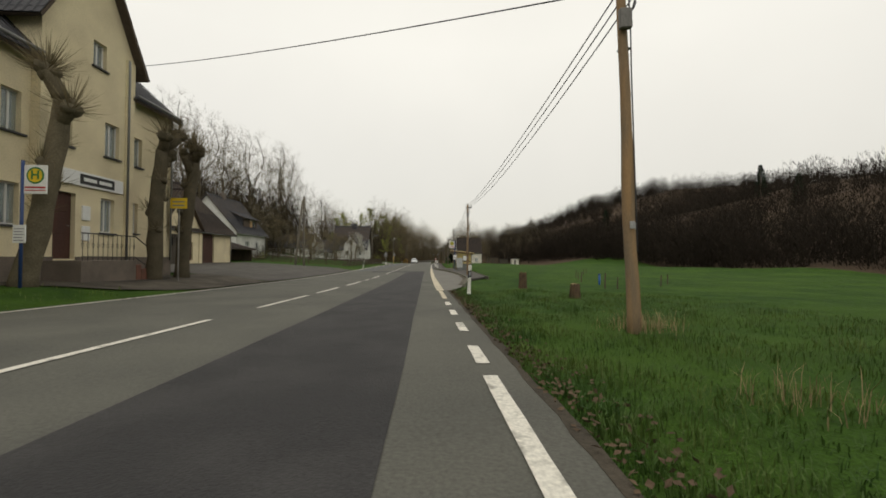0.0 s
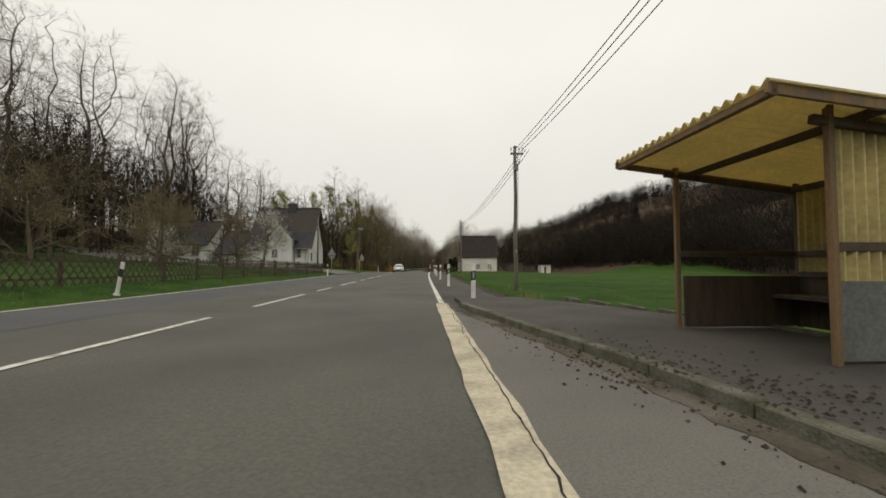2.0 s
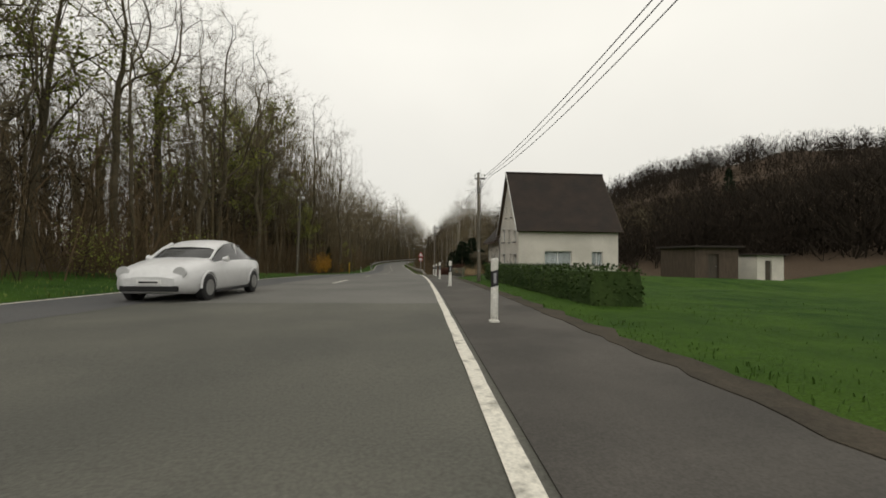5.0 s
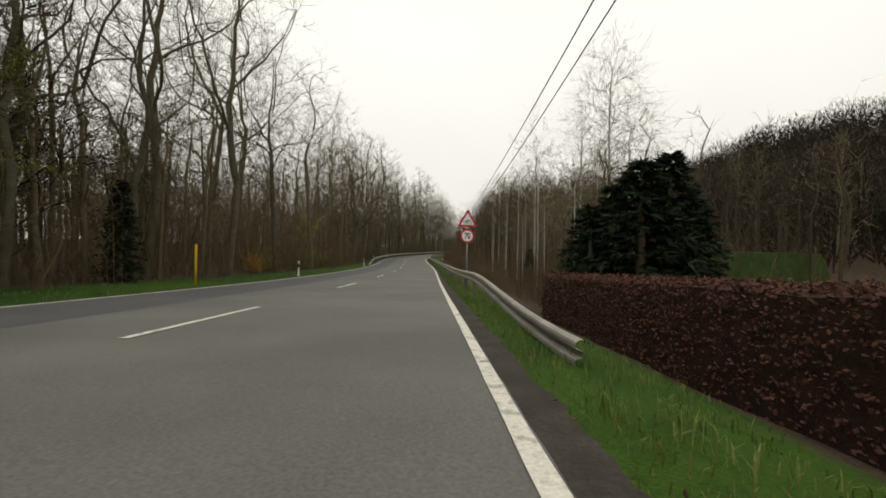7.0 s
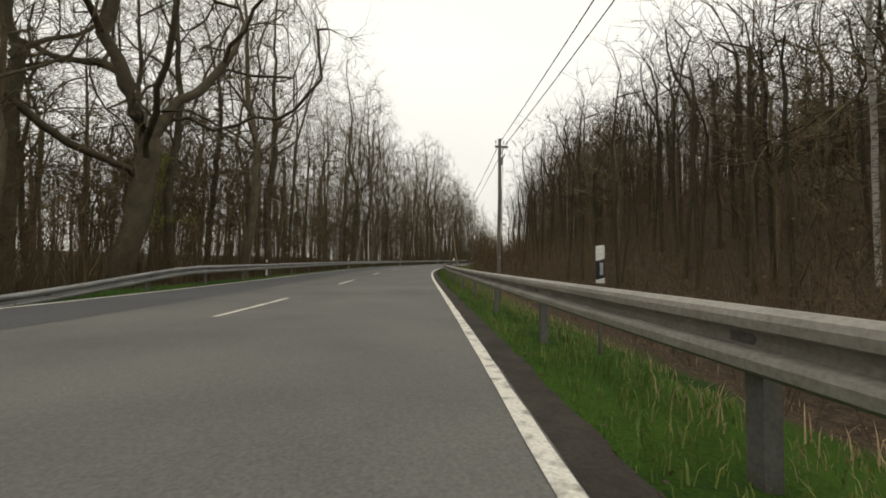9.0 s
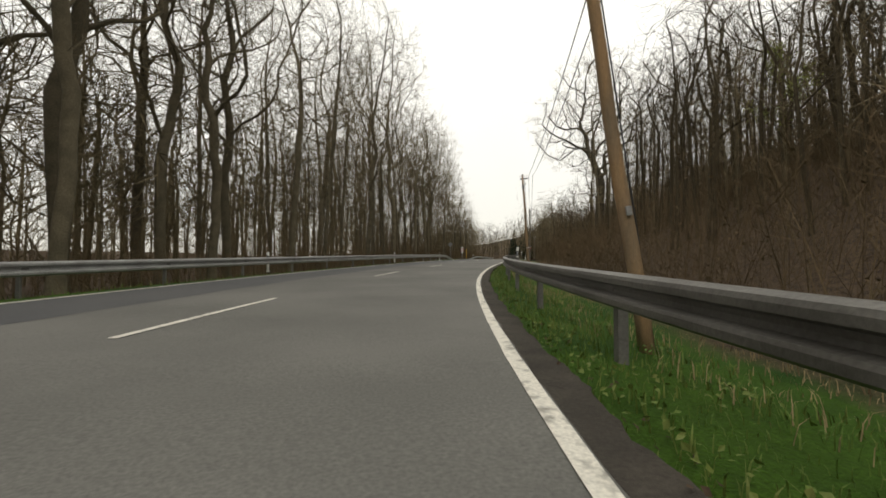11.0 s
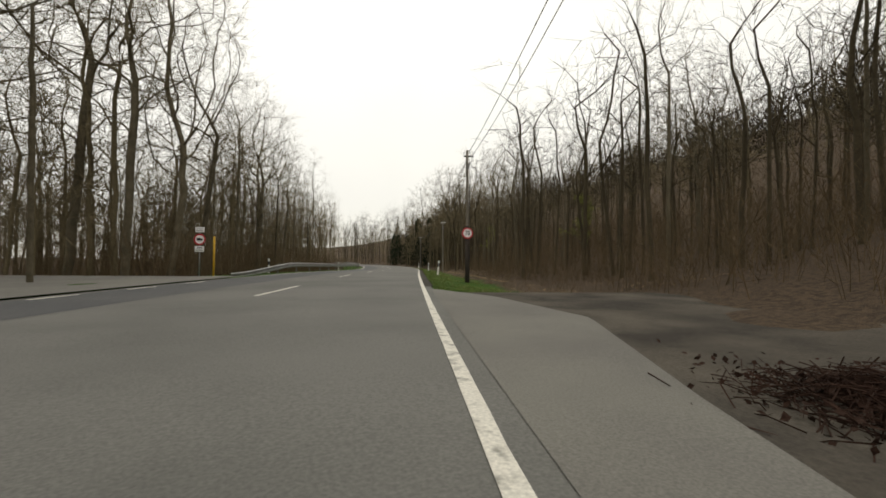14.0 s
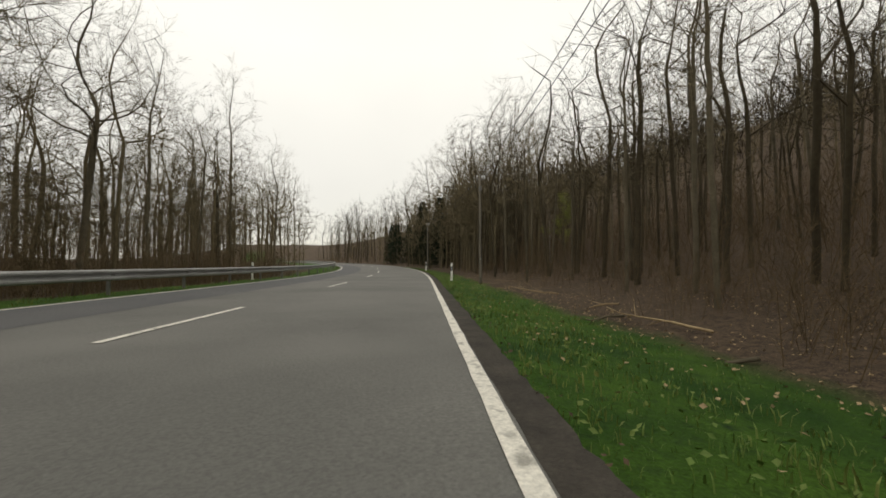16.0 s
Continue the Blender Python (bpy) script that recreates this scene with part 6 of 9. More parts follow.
def dormer_house():
    """White house, ridge along the road, long shed dormer to the road."""
    ob = thing("dormer_house", "white rendered house with a dark tiled roof and a long dormer", "house", spot(59.0, -29.6, 0.0) @ Matrix.Translation((0, -59.0, 0)))
    z = 1.15
    st = dict(frame=M_FRAME, sill=M_SILL, curtain=True, surround=None)
    block(ob, -9.0, 0.0, 53.6, 64.2, z + 4.5, M_WHITE_WALL, {"road": [(3.0, z + 1.35, 4.5, z + 2.95, "window"), (6.8, z + 1.6, 7.95, z + 2.9, "window")], "near": [(5.4, z + 5.2, 6.4, z + 6.4, "plain"), (2.2, z + 1.5, 3.4, z + 2.8, "window")]}, ("near", "far"), z + 9.9, st)
    pitched(ob, -9.0, 0.0, 53.6, 64.2, z + 4.5, z + 9.9, "y", M_ROOF_DARK, 0.5, 0.35, 26)
    # dormer
    dm = FACES["road"](-2.4, -0.5, 57.0, 62.0) @ Matrix.Translation((0, 0, z + 4.95))
    part("dormer_wall", wall(5.0, 1.75, [(2.3, 0.3, 4.4, 1.5)]), M_SHELTER_WOOD, ob, m=dm)
    window(ob, dm, 2.3, 0.3, 4.4, 1.5, M_FRAME, None, False)
    b = Build()
    b.box(2.4, 0.05, 0.36, 3.3, 0.1, 1.44, c=0.01)
    part("shutter", b, material("ochre_shutter", (0.42, 0.25, 0.10), 0.7, (0.33, 0.19, 0.08), 2.0, 0.6, 30.0, 0.2, stretch=(6, 6, 0.6)), ob, "ochre wooden shutter half across the dormer window", m=dm)
    b = Build()
    b.box(2.2, -0.06, 1.5, 4.5, 0.04, 1.62, c=0.01)
    part("shutter_box", b, M_FRAME, ob, "white shutter box", m=dm)
    for y in (57.0, 61.9):
        b = Build()
        b.extrude([(-0.52, y, z + 4.95), (-0.52, y, z + 6.7), (-3.1, y, z + 8.1)], (0, 0.1, 0))
        part("dormer_cheek", b, M_ROOF_DARK, ob)
    roof_side(5.8, 3.6, 9, M_ROOF_DARK, "dormer_roof", ob, Matrix.Translation((-0.1, 56.6, z + 6.6)) @ Matrix.Rotation(math.pi / 2, 4, "Z") @ Matrix.Rotation(0.42, 4, "X"))
    b = Build()
    b.box(-4.9, 58.0, z + 9.2, -4.2, 58.8, z + 10.9, c=0.02)
    part("chimney", b, M_PLINTH, ob)
    gutter(ob, (0.55, 53.2, z + 3.9), (0.55, 64.6, z + 3.9))
    drainpipe(ob, 0.08, 64.1, z, z + 4.1)
    b = Build()
    b.box(0.005, 53.5, 0.2, 0.05, 64.3, z + 0.3, c=0.01)
    part("plinth", b, M_GREY_WALL, ob)


dormer_house()


def small_house():
    ob = thing("small_house", "small white single-storey house behind bare garden trees", "house", spot(98.0, -32.0, 0.0) @ Matrix.Translation((0, -98.0, 0)))
    z = 1.6
    st = dict(frame=M_FRAME, sill=M_SILL, curtain=False)
    block(ob, -11.5, 0.0, 96.0, 104.0, z + 2.6, M_WHITE_WALL, {"near": [(x, z + 0.9, x + 1.2, z + 2.1, "window") for x in (1.2, 4.0, 6.6, 9.2)], "road": [(3.4, z + 0.9, 4.6, z + 2.1, "window"), (3.5, z + 3.2, 4.4, z + 4.2, "plain")]}, ("road", "back"), z + 6.0, st)
    pitched(ob, -11.5, 0.0, 96.0, 104.0, z + 2.6, z + 6.0, "x", M_ROOF_DARK, 0.4, 0.3, 14)


small_house()


def gabled_house():
    """White house whose gable looks at the road, with a cross gable on its near side."""
    ob = thing("gabled_house", "white rendered house with black roof tiles, cross gable and chimney", "house", spot(99.75, -17.55, 0.0) @ Matrix.Translation((0, -99.75, 0)))
    z = 0.65
    st = dict(frame=M_FRAME_DARK, sill=M_SILL, curtain=False, mullion=False)
    block(ob, -8.0, 0.0, 95.75, 103.75, z + 3.4, M_WHITE_WALL, {"road": [
        (1.6, z + 1.1, 2.45, z + 2.3, "plain"), (4.9, z + 1.0, 5.65, z + 2.3, "plain"), (1.75, z + 4.0, 2.6, z + 5.3, "plain"), (5.1, z + 3.8, 5.75, z + 5.0, "plain"), (3.5, z + 6.4, 4.1, z + 7.1, "plain")],
        "near": [(6.4, z + 1.6, 7.05, z + 2.7, "plain")]}, ("road", "back"), z + 9.0, st)
    pitched(ob, -8.0, 0.0, 95.75, 103.75, z + 3.4, z + 9.0, "x", M_ROOF_DARK, 0.55, 0.75, 24)
    # low wing behind
    block(ob, -13.5, -8.05, 97.0, 103.0, z + 2.4, M_WHITE_WALL, {"near": [(2.6, z + 0.95, 3.8, z + 2.0, "plain")]}, ("back",), z + 5.4, st)
    pitched(ob, -13.5, -8.4, 97.0, 103.0, z + 2.4, z + 5.4, "x", M_ROOF_DARK, 0.5, 0.35, 14)
    # cross gable towards the near side
    gm = Matrix.Translation((-5.15, 94.7, 0.0))
    holes = [(1.32, z + 4.35, 1.95, z + 5.4), (0.45, z + 1.6, 1.25, z + 2.65), (1.7, z + 0.35, 2.6, z + 2.65)]
    b = wall(3.2, z + 4.4 + 0.8, [(p, q + 0.8, r, t + 0.8) for p, q, r, t in holes], (1.6, z + 6.2 + 0.8))
    part("gable_wall", b, M_WHITE_WALL, ob, m=gm @ Matrix.Translation((0, 0, -0.8)))
    for x in (-5.15, -2.25):
        b = Build()
        b.box(x, 95.0, -0.5, x + 0.3, 95.74, z + 4.4)
        part("wall", b, M_WHITE_WALL, ob)
    for p, q, r, t in holes[:2]:
        window(ob, gm, p, q, r, t, M_FRAME_DARK, M_SILL, False, False)
    panel_door(ob, gm, *holes[2], M_FRAME)
    b = Build()
    b.box(-4.8, 95.1, 0.5, -2.3, 95.2, z + 4.4)
    part("interior", b, M_ROOM_SHADE, ob)
    pitched(ob, -5.15, -1.95, 94.7, 99.2, z + 4.4, z + 6.2, "y", M_ROOF_DARK, 0.5, 0.45, 12)
    b = Build()
    b.box(-4.1, 99.2, z + 8.2, -2.9, 100.2, z + 9.9, c=0.02)
    ch = part("chimney", b, M_ROOF_DARK, ob)
    b = Build()
    b.tube([(-3.5, 99.7, z + 9.9), (-3.5, 99.7, z + 10.15)], 0.12, 8)
    part("flue", b, M_STEEL, ch)
    b = Build()
    b.extrude([(0.25 + 0.0, 99.2 + 0.28 * math.cos(a), z + 5.95 + 0.28 * math.sin(a)) for a in np.linspace(0, 6.0, 16)], (0.05, 0, 0))
    part("satellite_dish", b, M_SIGN_BACK, ob, "grey satellite dish")
    for x in (-0.3, -1.85):
        drainpipe(ob, x, 95.65, z - 0.3, z + 3.0)
    gutter(ob, (-1.9, 95.2, z + 2.75), (0.6, 95.2, z + 2.75))
    b = Build()
    b.box(0.003, 95.7, -0.3, 0.05, 103.8, z + 0.35, c=0.01)
    b.box(-8.0, 95.7, -0.3, 0.0, 95.745, z + 0.35, c=0.01)
    part("plinth", b, M_CONCRETE_MOSS, ob)
    for y in (97.2, 99.6, 101.9):
        b = Build()
        b.box(0.05, y, z - 0.15, 0.058, y + 0.55, z + 0.2, c=0.003)
        part("cellar_window", b, M_ROOM_SHADE, ob, "small dark cellar window")
    for k in range(3):
        b = Build()
        b.box(-3.9 - 0.12 * (2 - k), 93.6 + 0.3 * k, -0.2, -2.2 + 0.12 * (2 - k), 94.7, 0.35 + 0.15 * k, c=0.01)
        part("step", b, M_CONCRETE, ob)


gabled_house()


def roadside_house():
    """White house with a tall steep gable to the road and a lower wing with a deep brown roof."""
    ob = thing("roadside_house", "white house with steep gable, arched windows and deep brown roof", "house", spot(141.0, 8.2, 0.0))
    st = dict(frame=M_FRAME, sill=M_SILL, curtain=True, mullion=True)
    end, south, deep, eave, ridge, f = 7.5, 0.3, 8.6, 4.35, 9.5, 0.8
    m = Matrix.Translation((0.0, end, 0)) @ Matrix.Rotation(-math.pi / 2, 4, "Z")
    # openings of the gable: run over the house's origin and heights
    holes = [(5.33, 6.45, 0.81, 1.9), (5.41, 6.56, 3.12, 4.4), (3.36, 3.98, 3.03, 4.25), (4.62, 5.16, 5.42, 6.55), (2.62, 3.16, 5.35, 6.45), (1.2, 2.05, 3.02, 4.1), (1.0, 2.1, 0.81, 1.9), (2.95, 3.72, 0.12, 1.95)]
    ops = [(end - y1, z0, end - y0, z1) for y0, y1, z0, z1 in holes]
    width = end - south
    part("gable_wall", wall(width, eave + f, [(p, q + f, r, t + f) for p, q, r, t in ops], (width / 2, ridge + f)), M_GREY_WALL, ob, m=m @ Matrix.Translation((0, 0, -f)))
    for k, (p, q, r, t) in enumerate(ops):
        if k == 7:
            panel_door(ob, m, p, q, r, t, M_FRAME, glazed=True)
        else:
            window(ob, m, p, q, r, t, **st)
            g = Build()
            g.box(p - 0.06, -0.025, t + 0.003, r + 0.06, 0.0, t + 0.09, c=0.006)
            part("lintel", g, M_FRAME, ob, m=m)
    side = [(2.0, 1.0, 4.4, 2.2), (6.2, 1.0, 7.2, 2.2)]
    part("wall", wall(deep - 0.3, eave + f, [(p, q + f, r, t + f) for p, q, r, t in side]), M_GREY_WALL, ob, m=Matrix.Translation((0.302, south, -f)))
    for p, q, r, t in side:
        window(ob, Matrix.Translation((0.302, south, 0)), p, q, r, t, **st)
    g = Build()
    g.box(0.302, end - 0.3, -f, deep, end, eave)
    part("wall", g, M_GREY_WALL, ob)
    part("gable_wall", wall(width, eave + f, (), (width / 2, ridge + f)), M_GREY_WALL, ob, m=Matrix.Translation((deep + 0.302, south, -f)) @ Matrix.Rotation(math.pi / 2, 4, "Z"))
    g = Build()
    g.box(0.9, south + 0.9, -0.5, deep - 0.6, end - 0.9, eave - 0.2)
    part("interior", g, M_ROOM_SHADE, ob)
    pitched(ob, 0.0, deep + 0.3, south, end, eave, ridge, "x", M_ROOF_BROWN, 0.4, 0.3, 36, (1, 1))
    for sgn in (-1, 1):
        mid = (south + end) / 2
        g = Build()
        g.extrude([(-0.33, mid, ridge + 0.02), (-0.33, mid, ridge + 0.22), (-0.33, mid + sgn * (width / 2 + 0.42), eave - 0.42), (-0.33, mid + sgn * (width / 2 + 0.42), eave - 0.62)], (0.05, 0, 0))
        part("verge_board", g, M_FRAME, ob, "pale verge board")
    # wing
    n, we, wr, back = 13.6, 3.85, 7.35, 6.2
    w = Matrix.Translation((0.0, n, 0)) @ Matrix.Rotation(-math.pi / 2, 4, "Z")
    wh = [(11.67, 12.3, 1.25, 2.35), (9.96, 10.84, 0.2, 2.18), (8.83, 9.49, 1.12, 2.3)]
    wops = [(n - y1, z0, n - y0, z1) for y0, y1, z0, z1 in wh]
    part("wing_wall", wall(n - end - 0.002, we + f, [(p, q + f, r, t + f) for p, q, r, t in wops]), M_GREY_WALL, ob, m=w @ Matrix.Translation((0, 0, -f)))
    for k, (p, q, r, t) in enumerate(wops):
        if k == 1:
            panel_door(ob, w, p, q, r, t, M_FRAME, glazed=True)
            continue
        win = window(ob, w, p, q, r, t, **{**st, "curtain": False}, bars=2)
        cx = (p + r) / 2
        g = Build()
        g.tube([(cx + (r - p) / 2 * math.cos(v), -0.02, t + 0.13 * math.sin(v)) for v in np.linspace(0, math.pi, 11)], 0.035, 6)
        part("arch", g, M_SILL, win)
        g = Build()
        g.box(p - 0.04, -0.26, q - 0.2, r + 0.04, -0.06, q - 0.03, c=0.01)
        part("flower_box", g, M_FRAME_DARK, win)
    g = Build()
    g.box(0.302, n - 0.3, -f, back, n, we)
    part("wall", g, M_GREY_WALL, ob)
    part("gable_wall", wall(back, 0.4, (), (back / 2, wr - we + 0.4)), M_GREY_WALL, ob, m=Matrix.Translation((back, n + 0.004, we - 0.4)) @ Matrix.Rotation(math.pi, 4, "Z"))
    g = Build()
    g.box(back - 0.3, end + 0.05, -f, back, n - 0.31, we)
    part("wall", g, M_GREY_WALL, ob)
    g = Build()
    g.box(0.8, end + 0.6, -0.4, back - 0.5, n - 0.6, we - 0.3)
    part("interior", g, M_ROOM_SHADE, ob)
    pitched(ob, 0.0, back, end + 0.45, n, we, wr, "y", M_ROOF_BROWN, 0.6, 0.45, 28, (300, 1))
    g = Build()
    g.box(-0.03, south, -f, 0.0, 2.9, 0.32, c=0.004)
    g.box(-0.03, 3.78, -f, 0.0, end, 0.32, c=0.004)
    part("plinth", g, M_RED_PLINTH, ob, "dark red plinth")
    drainpipe(ob, -0.06, end + 0.1, 0.0, we - 0.4)
    drainpipe(ob, -0.06, n - 0.1, 0.0, we - 0.5)
    g = Build()
    g.tube([(-0.62, end + 0.1, we - 0.7), (-0.62, n + 0.4, we - 0.7)], 0.05, 8)
    part("gutter", g, M_FRAME_DARK, ob, smooth=True)
    g = Build()
    g.box(-0.2, 2.5, 0.92, 0.0, 2.82, 1.22, c=0.01)
    part("letter_box", g, M_STEEL, ob, "metal letter box")
    g = Build()
    g.box(-0.5, 9.85, -0.4, -0.03, 10.95, 0.18, c=0.02)
    part("doorstep", g, M_CONCRETE, ob)
    return ob


roadside_house()


def shed(s, lat, w, d, h, mat, label):
    ob = thing("shed", label, "shed", stand(s, lat, 0.1), "sheds")
    m = FACES["near"](0, w, 0, d)
    part("front", wall(w, h, [(w * 0.3, 0.0, w * 0.55, h * 0.8)]), mat, ob)
    panel_door(ob, Matrix.Identity(4), w * 0.3, 0.02, w * 0.55, h * 0.8, M_GATE)
    b = Build()
    b.box(0, 0.3, 0, 0.2, d, h)
    b.box(w - 0.2, 0.3, 0, w, d, h)
    b.box(0.2, d - 0.2, 0, w - 0.2, d, h)
    part("wall", b, mat, ob)
    b = Build()
    b.box(-0.25, -0.3, h, w + 0.25, d + 0.3, h + 0.14, c=0.02)
    part("roof", b, M_ROOF_BROWN, ob)


shed(140, 24.0, 2.6, 3.0, 2.0, M_GATE, "low weathered shed at the edge of the meadow")
shed(134, 18.8, 3.2, 4.0, 2.2, M_SHELTER_WOOD, "dark timber shed at the edge of the meadow")
shed(139, 28.0, 2.4, 3.0, 2.2, M_GREY_WALL, "small pale shed at the edge of the meadow")


# ---- garden wall, fence and hedges ----
M_GARDEN_STONE = material("dark_garden_stone", (0.085, 0.078, 0.066), 0.95, (0.045, 0.048, 0.032), 4.0, 0.9, 40.0, 0.6, 50.0, spec=0.12, random_tint=0.3)


def garden_wall():
    ob = thing("garden_wall", "low stone garden wall with concrete pillars and pipe rails", "garden wall")
    runs = [137.6, 139.9, 142.0, 143.25, 144.05, 145.43, 147.05]
    rnd = random.Random(8)
    for s in runs:
        b = Build()
        w, h = rnd.uniform(0.105, 0.125), rnd.uniform(0.66, 0.72)
        rows = []
        for z in np.linspace(-0.1, h, 7):
            k = 1.0 if z < h - 0.02 else 0.9
            rows.append([(x * w * k * (1 + rnd.gauss(0, 0.03)), y * w * 1.2 * k * (1 + rnd.gauss(0, 0.03)), float(z) + rnd.gauss(0, 0.004)) for x, y in ((-1, -0.85), (-0.85, -1), (0.85, -1), (1, -0.85), (1, 0.85), (0.85, 1), (-0.85, 1), (-1, 0.85))])
        b.sheet([row + row[:1] for row in rows])
        b.add(rows[-1], [tuple(range(8))])
        part("pillar", b, M_CONCRETE_MOSS, ob, m=spot(s, 2.92, 0, rnd.uniform(-3, 3)))
    for k, (a, c) in enumerate(zip(runs, runs[1:])):
        if k == 3:
            continue
        L = c - a - 0.26
        # rough stones of the footing
        y = 0.0
        while y < L - 0.05:
            n = min(rnd.uniform(0.22, 0.48), L - y)
            b = Build()
            b.box(-0.12 + rnd.gauss(0, 0.008), y + 0.004, -0.1, 0.12, y + n - 0.004, 0.17 + rnd.gauss(0, 0.015), c=0.025)
            part("stone", b, M_GARDEN_STONE, ob, m=spot(a + 0.13, 2.92))
            y += n
        for z in (0.40, 0.58):
            b = Build()
            b.tube([(0, 0, z + rnd.gauss(0, 0.01)), (0, L / 2, z - 0.01), (0, L, z + rnd.gauss(0, 0.01))], 0.024, 8)
            part("rail", b, M_RUST, ob, m=spot(a + 0.13, 2.92))


garden_wall()


def topiary(s, lat):
    ob = thing("topiary_tree", "small garden tree clipped to a flat round head", "tree", stand(s, lat), "topiary trees")
    b = Build()
    b.tube([(0, 0, -0.1), (0.02, 0, 0.7), (0, 0, 1.4)], [0.06, 0.05, 0.045], 8)
    part("trunk", b, M_BARK, ob)
    b = Build()
    rnd = random.Random(int(s * 10))
    for _ in range(1500):
        a, r, h = rnd.uniform(0, 6.28), 0.56 * math.sqrt(rnd.random()), rnd.uniform(-0.3, 0.3)
        p = Vector((r * math.cos(a), r * math.sin(a), 1.58 + h * math.sqrt(max(0.05, 1 - (r / 0.6) ** 2)) * 1.25))
        b.sliver(rnd, [p, p + Vector((rnd.gauss(0, .12), rnd.gauss(0, .12), rnd.gauss(0.03, .1)))], 0.014)
    part("crown", b, M_BARK, ob, fix=False)
    for x in (-0.1, 0.1):
        b = Build()
        b.tube([(x, 0.1, -0.1), (x, 0.1, 1.3)], 0.03, 6)
        part("stake", b, M_POLE, ob)


topiary(142.2, 5.0)
topiary(144.4, 5.0)


# near-black: shade inside the beech hedge coloured in; also the brush heap's own dark
M_HEDGE_SHADE_BRUSH = material("hedge_shade_and_brush_twigs", (0.030, 0.018, 0.013), 0.95, (0.052, 0.028, 0.02), 3.0, 0.8, 30.0, 0.8, 40.0, spec=0.1)


def hedge(name, s0, s1, lat0, lat1, h, mat, label, seed, leaf=0.09, per=520, inner=None):
    """A clipped hedge: a twiggy core under a skin of many leaves; inner puts the inside's shade into the core's colour.
    """
    ob = thing(name, label, "hedge")
    rnd = random.Random(seed)
    core, skin = Build(), Build()
    n = int((s1 - s0) / 0.5)
    rows = []
    for k in range(n + 1):
        s = s0 + (s1 - s0) * k / n
        c, hw = (lat0 + lat1) / 2, (lat1 - lat0) / 2 - 0.08
        g0 = level(s, c)
        hh = h + 0.06 * noise.noise(Vector((s, seed, 0)))
        rows.append([at(s, c - hw, g0 - 0.3), at(s, c - hw * 1.02, g0 + hh * 0.5), at(s, c - hw * 0.9, g0 + hh - 0.08), at(s, c + hw * 0.9, g0 + hh - 0.08), at(s, c + hw, g0 + hh * 0.5), at(s, c + hw, g0 - 0.3)])
    core.sheet(rows)
    core.add(rows[0], [(0, 1, 2, 3, 4, 5)])
    core.add(rows[-1], [(0, 1, 2, 3, 4, 5)])
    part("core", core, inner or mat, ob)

    def somewhere():
        s = rnd.uniform(s0 - 0.05, s1 + 0.05)
        c, hw = (lat0 + lat1) / 2, (lat1 - lat0) / 2
        g0 = level(s, c)
        u = rnd.random()
        if u < 0.45:
            return at(s, c - hw + rnd.gauss(0, 0.03), g0 + h * (1 - rnd.random() ** 1.5))
        if u < 0.85:
            return at(s, rnd.uniform(c - hw, c + hw), g0 + h + rnd.gauss(0, 0.04))
        return at(rnd.choice((s0, s1)) + rnd.gauss(0, 0.03), rnd.uniform(c - hw, c + hw), g0 + rnd.uniform(0, h))

    flakes(rnd, int(per * (s1 - s0)), somewhere, leaf, skin)
    part("leaves", skin, mat, ob, fix=False)


hedge("beech_hedge", 152.8, 171.0, 3.6, 5.2, 1.78, M_BEECH_HEDGE, "clipped copper-red beech hedge along the ditch", 3.0, 0.065, 1150, M_HEDGE_SHADE_BRUSH)
M_HEDGE_GREEN = material("yew_green", (0.028, 0.050, 0.014), 0.85, (0.048, 0.075, 0.02), 2.0, 0.8, 12.0, 0.0, spec=0.15)
hedge("green_hedge", 176.0, 177.6, 9.6, 19.8, 2.95, M_HEDGE_GREEN, "dark green clipped garden hedge", 5.0, 0.1, 150)
hedge("low_hedge", 116.0, 131.0, 3.4, 4.8, 0.9, M_HEDGE_GREEN, "low dark green hedge before the house", 6.0, 0.09, 200)


def lattice_fence(points, h=0.95):
    """A crossed-slat fence along points of run and offset."""
    ob = thing("lattice_fence", "weathered brown crossed-slat garden fence", "fence")
    b = Build()
    b.box(-0.022, -0.006, 0.0, 0.022, 0.006, 1.25)
    slat = b.mesh("slat", M_SHELTER_WOOD)
    for (s0, l0), (s1, l1) in zip(points, points[1:]):
        a, c = at(s0, l0, level(s0, l0)), at(s1, l1, level(s1, l1))
        L = (c - a).length
        d = math.atan2(c.y - a.y, c.x - a.x)
        m = Matrix.Translation(a) @ Matrix.Rotation(d, 4, "Z")
        drop = (c.z - a.z) / L
        k = 0
        while k * 0.3 < L:
            for sgn in (-1, 1):
                x = k * 0.3 + 0.1
                part("slat", slat, None, ob, m=m @ Matrix.Translation((x - sgn * 0.38, sgn * 0.014, drop * x + 0.02)) @ Matrix.Rotation(radians(38 * sgn), 4, "Y"))
            k += 1
        for z in (0.25, 0.8):
            b = Build()
            b.box(0, 0.03, z - 0.03, L, 0.06, z + 0.03, m=Matrix(((1, 0, 0, 0), (0, 1, 0, 0), (drop, 0, 1, 0), (0, 0, 0, 1))))
            part("rail", b, M_SHELTER_WOOD, ob, m=m)
        x = 0.0
        while x < L:
            b = Build()
            b.box(-0.05, 0.02, -0.2, 0.05, 0.12, 1.05, c=0.01)
            part("post", b, M_SHELTER_WOOD, ob, m=m @ Matrix.Translation((x, 0, drop * x)))
            x += 2.4


lattice_fence([(47.0, -24.0), (47.2, -11.6), (78.0, -10.7), (78.6, -22.0)])


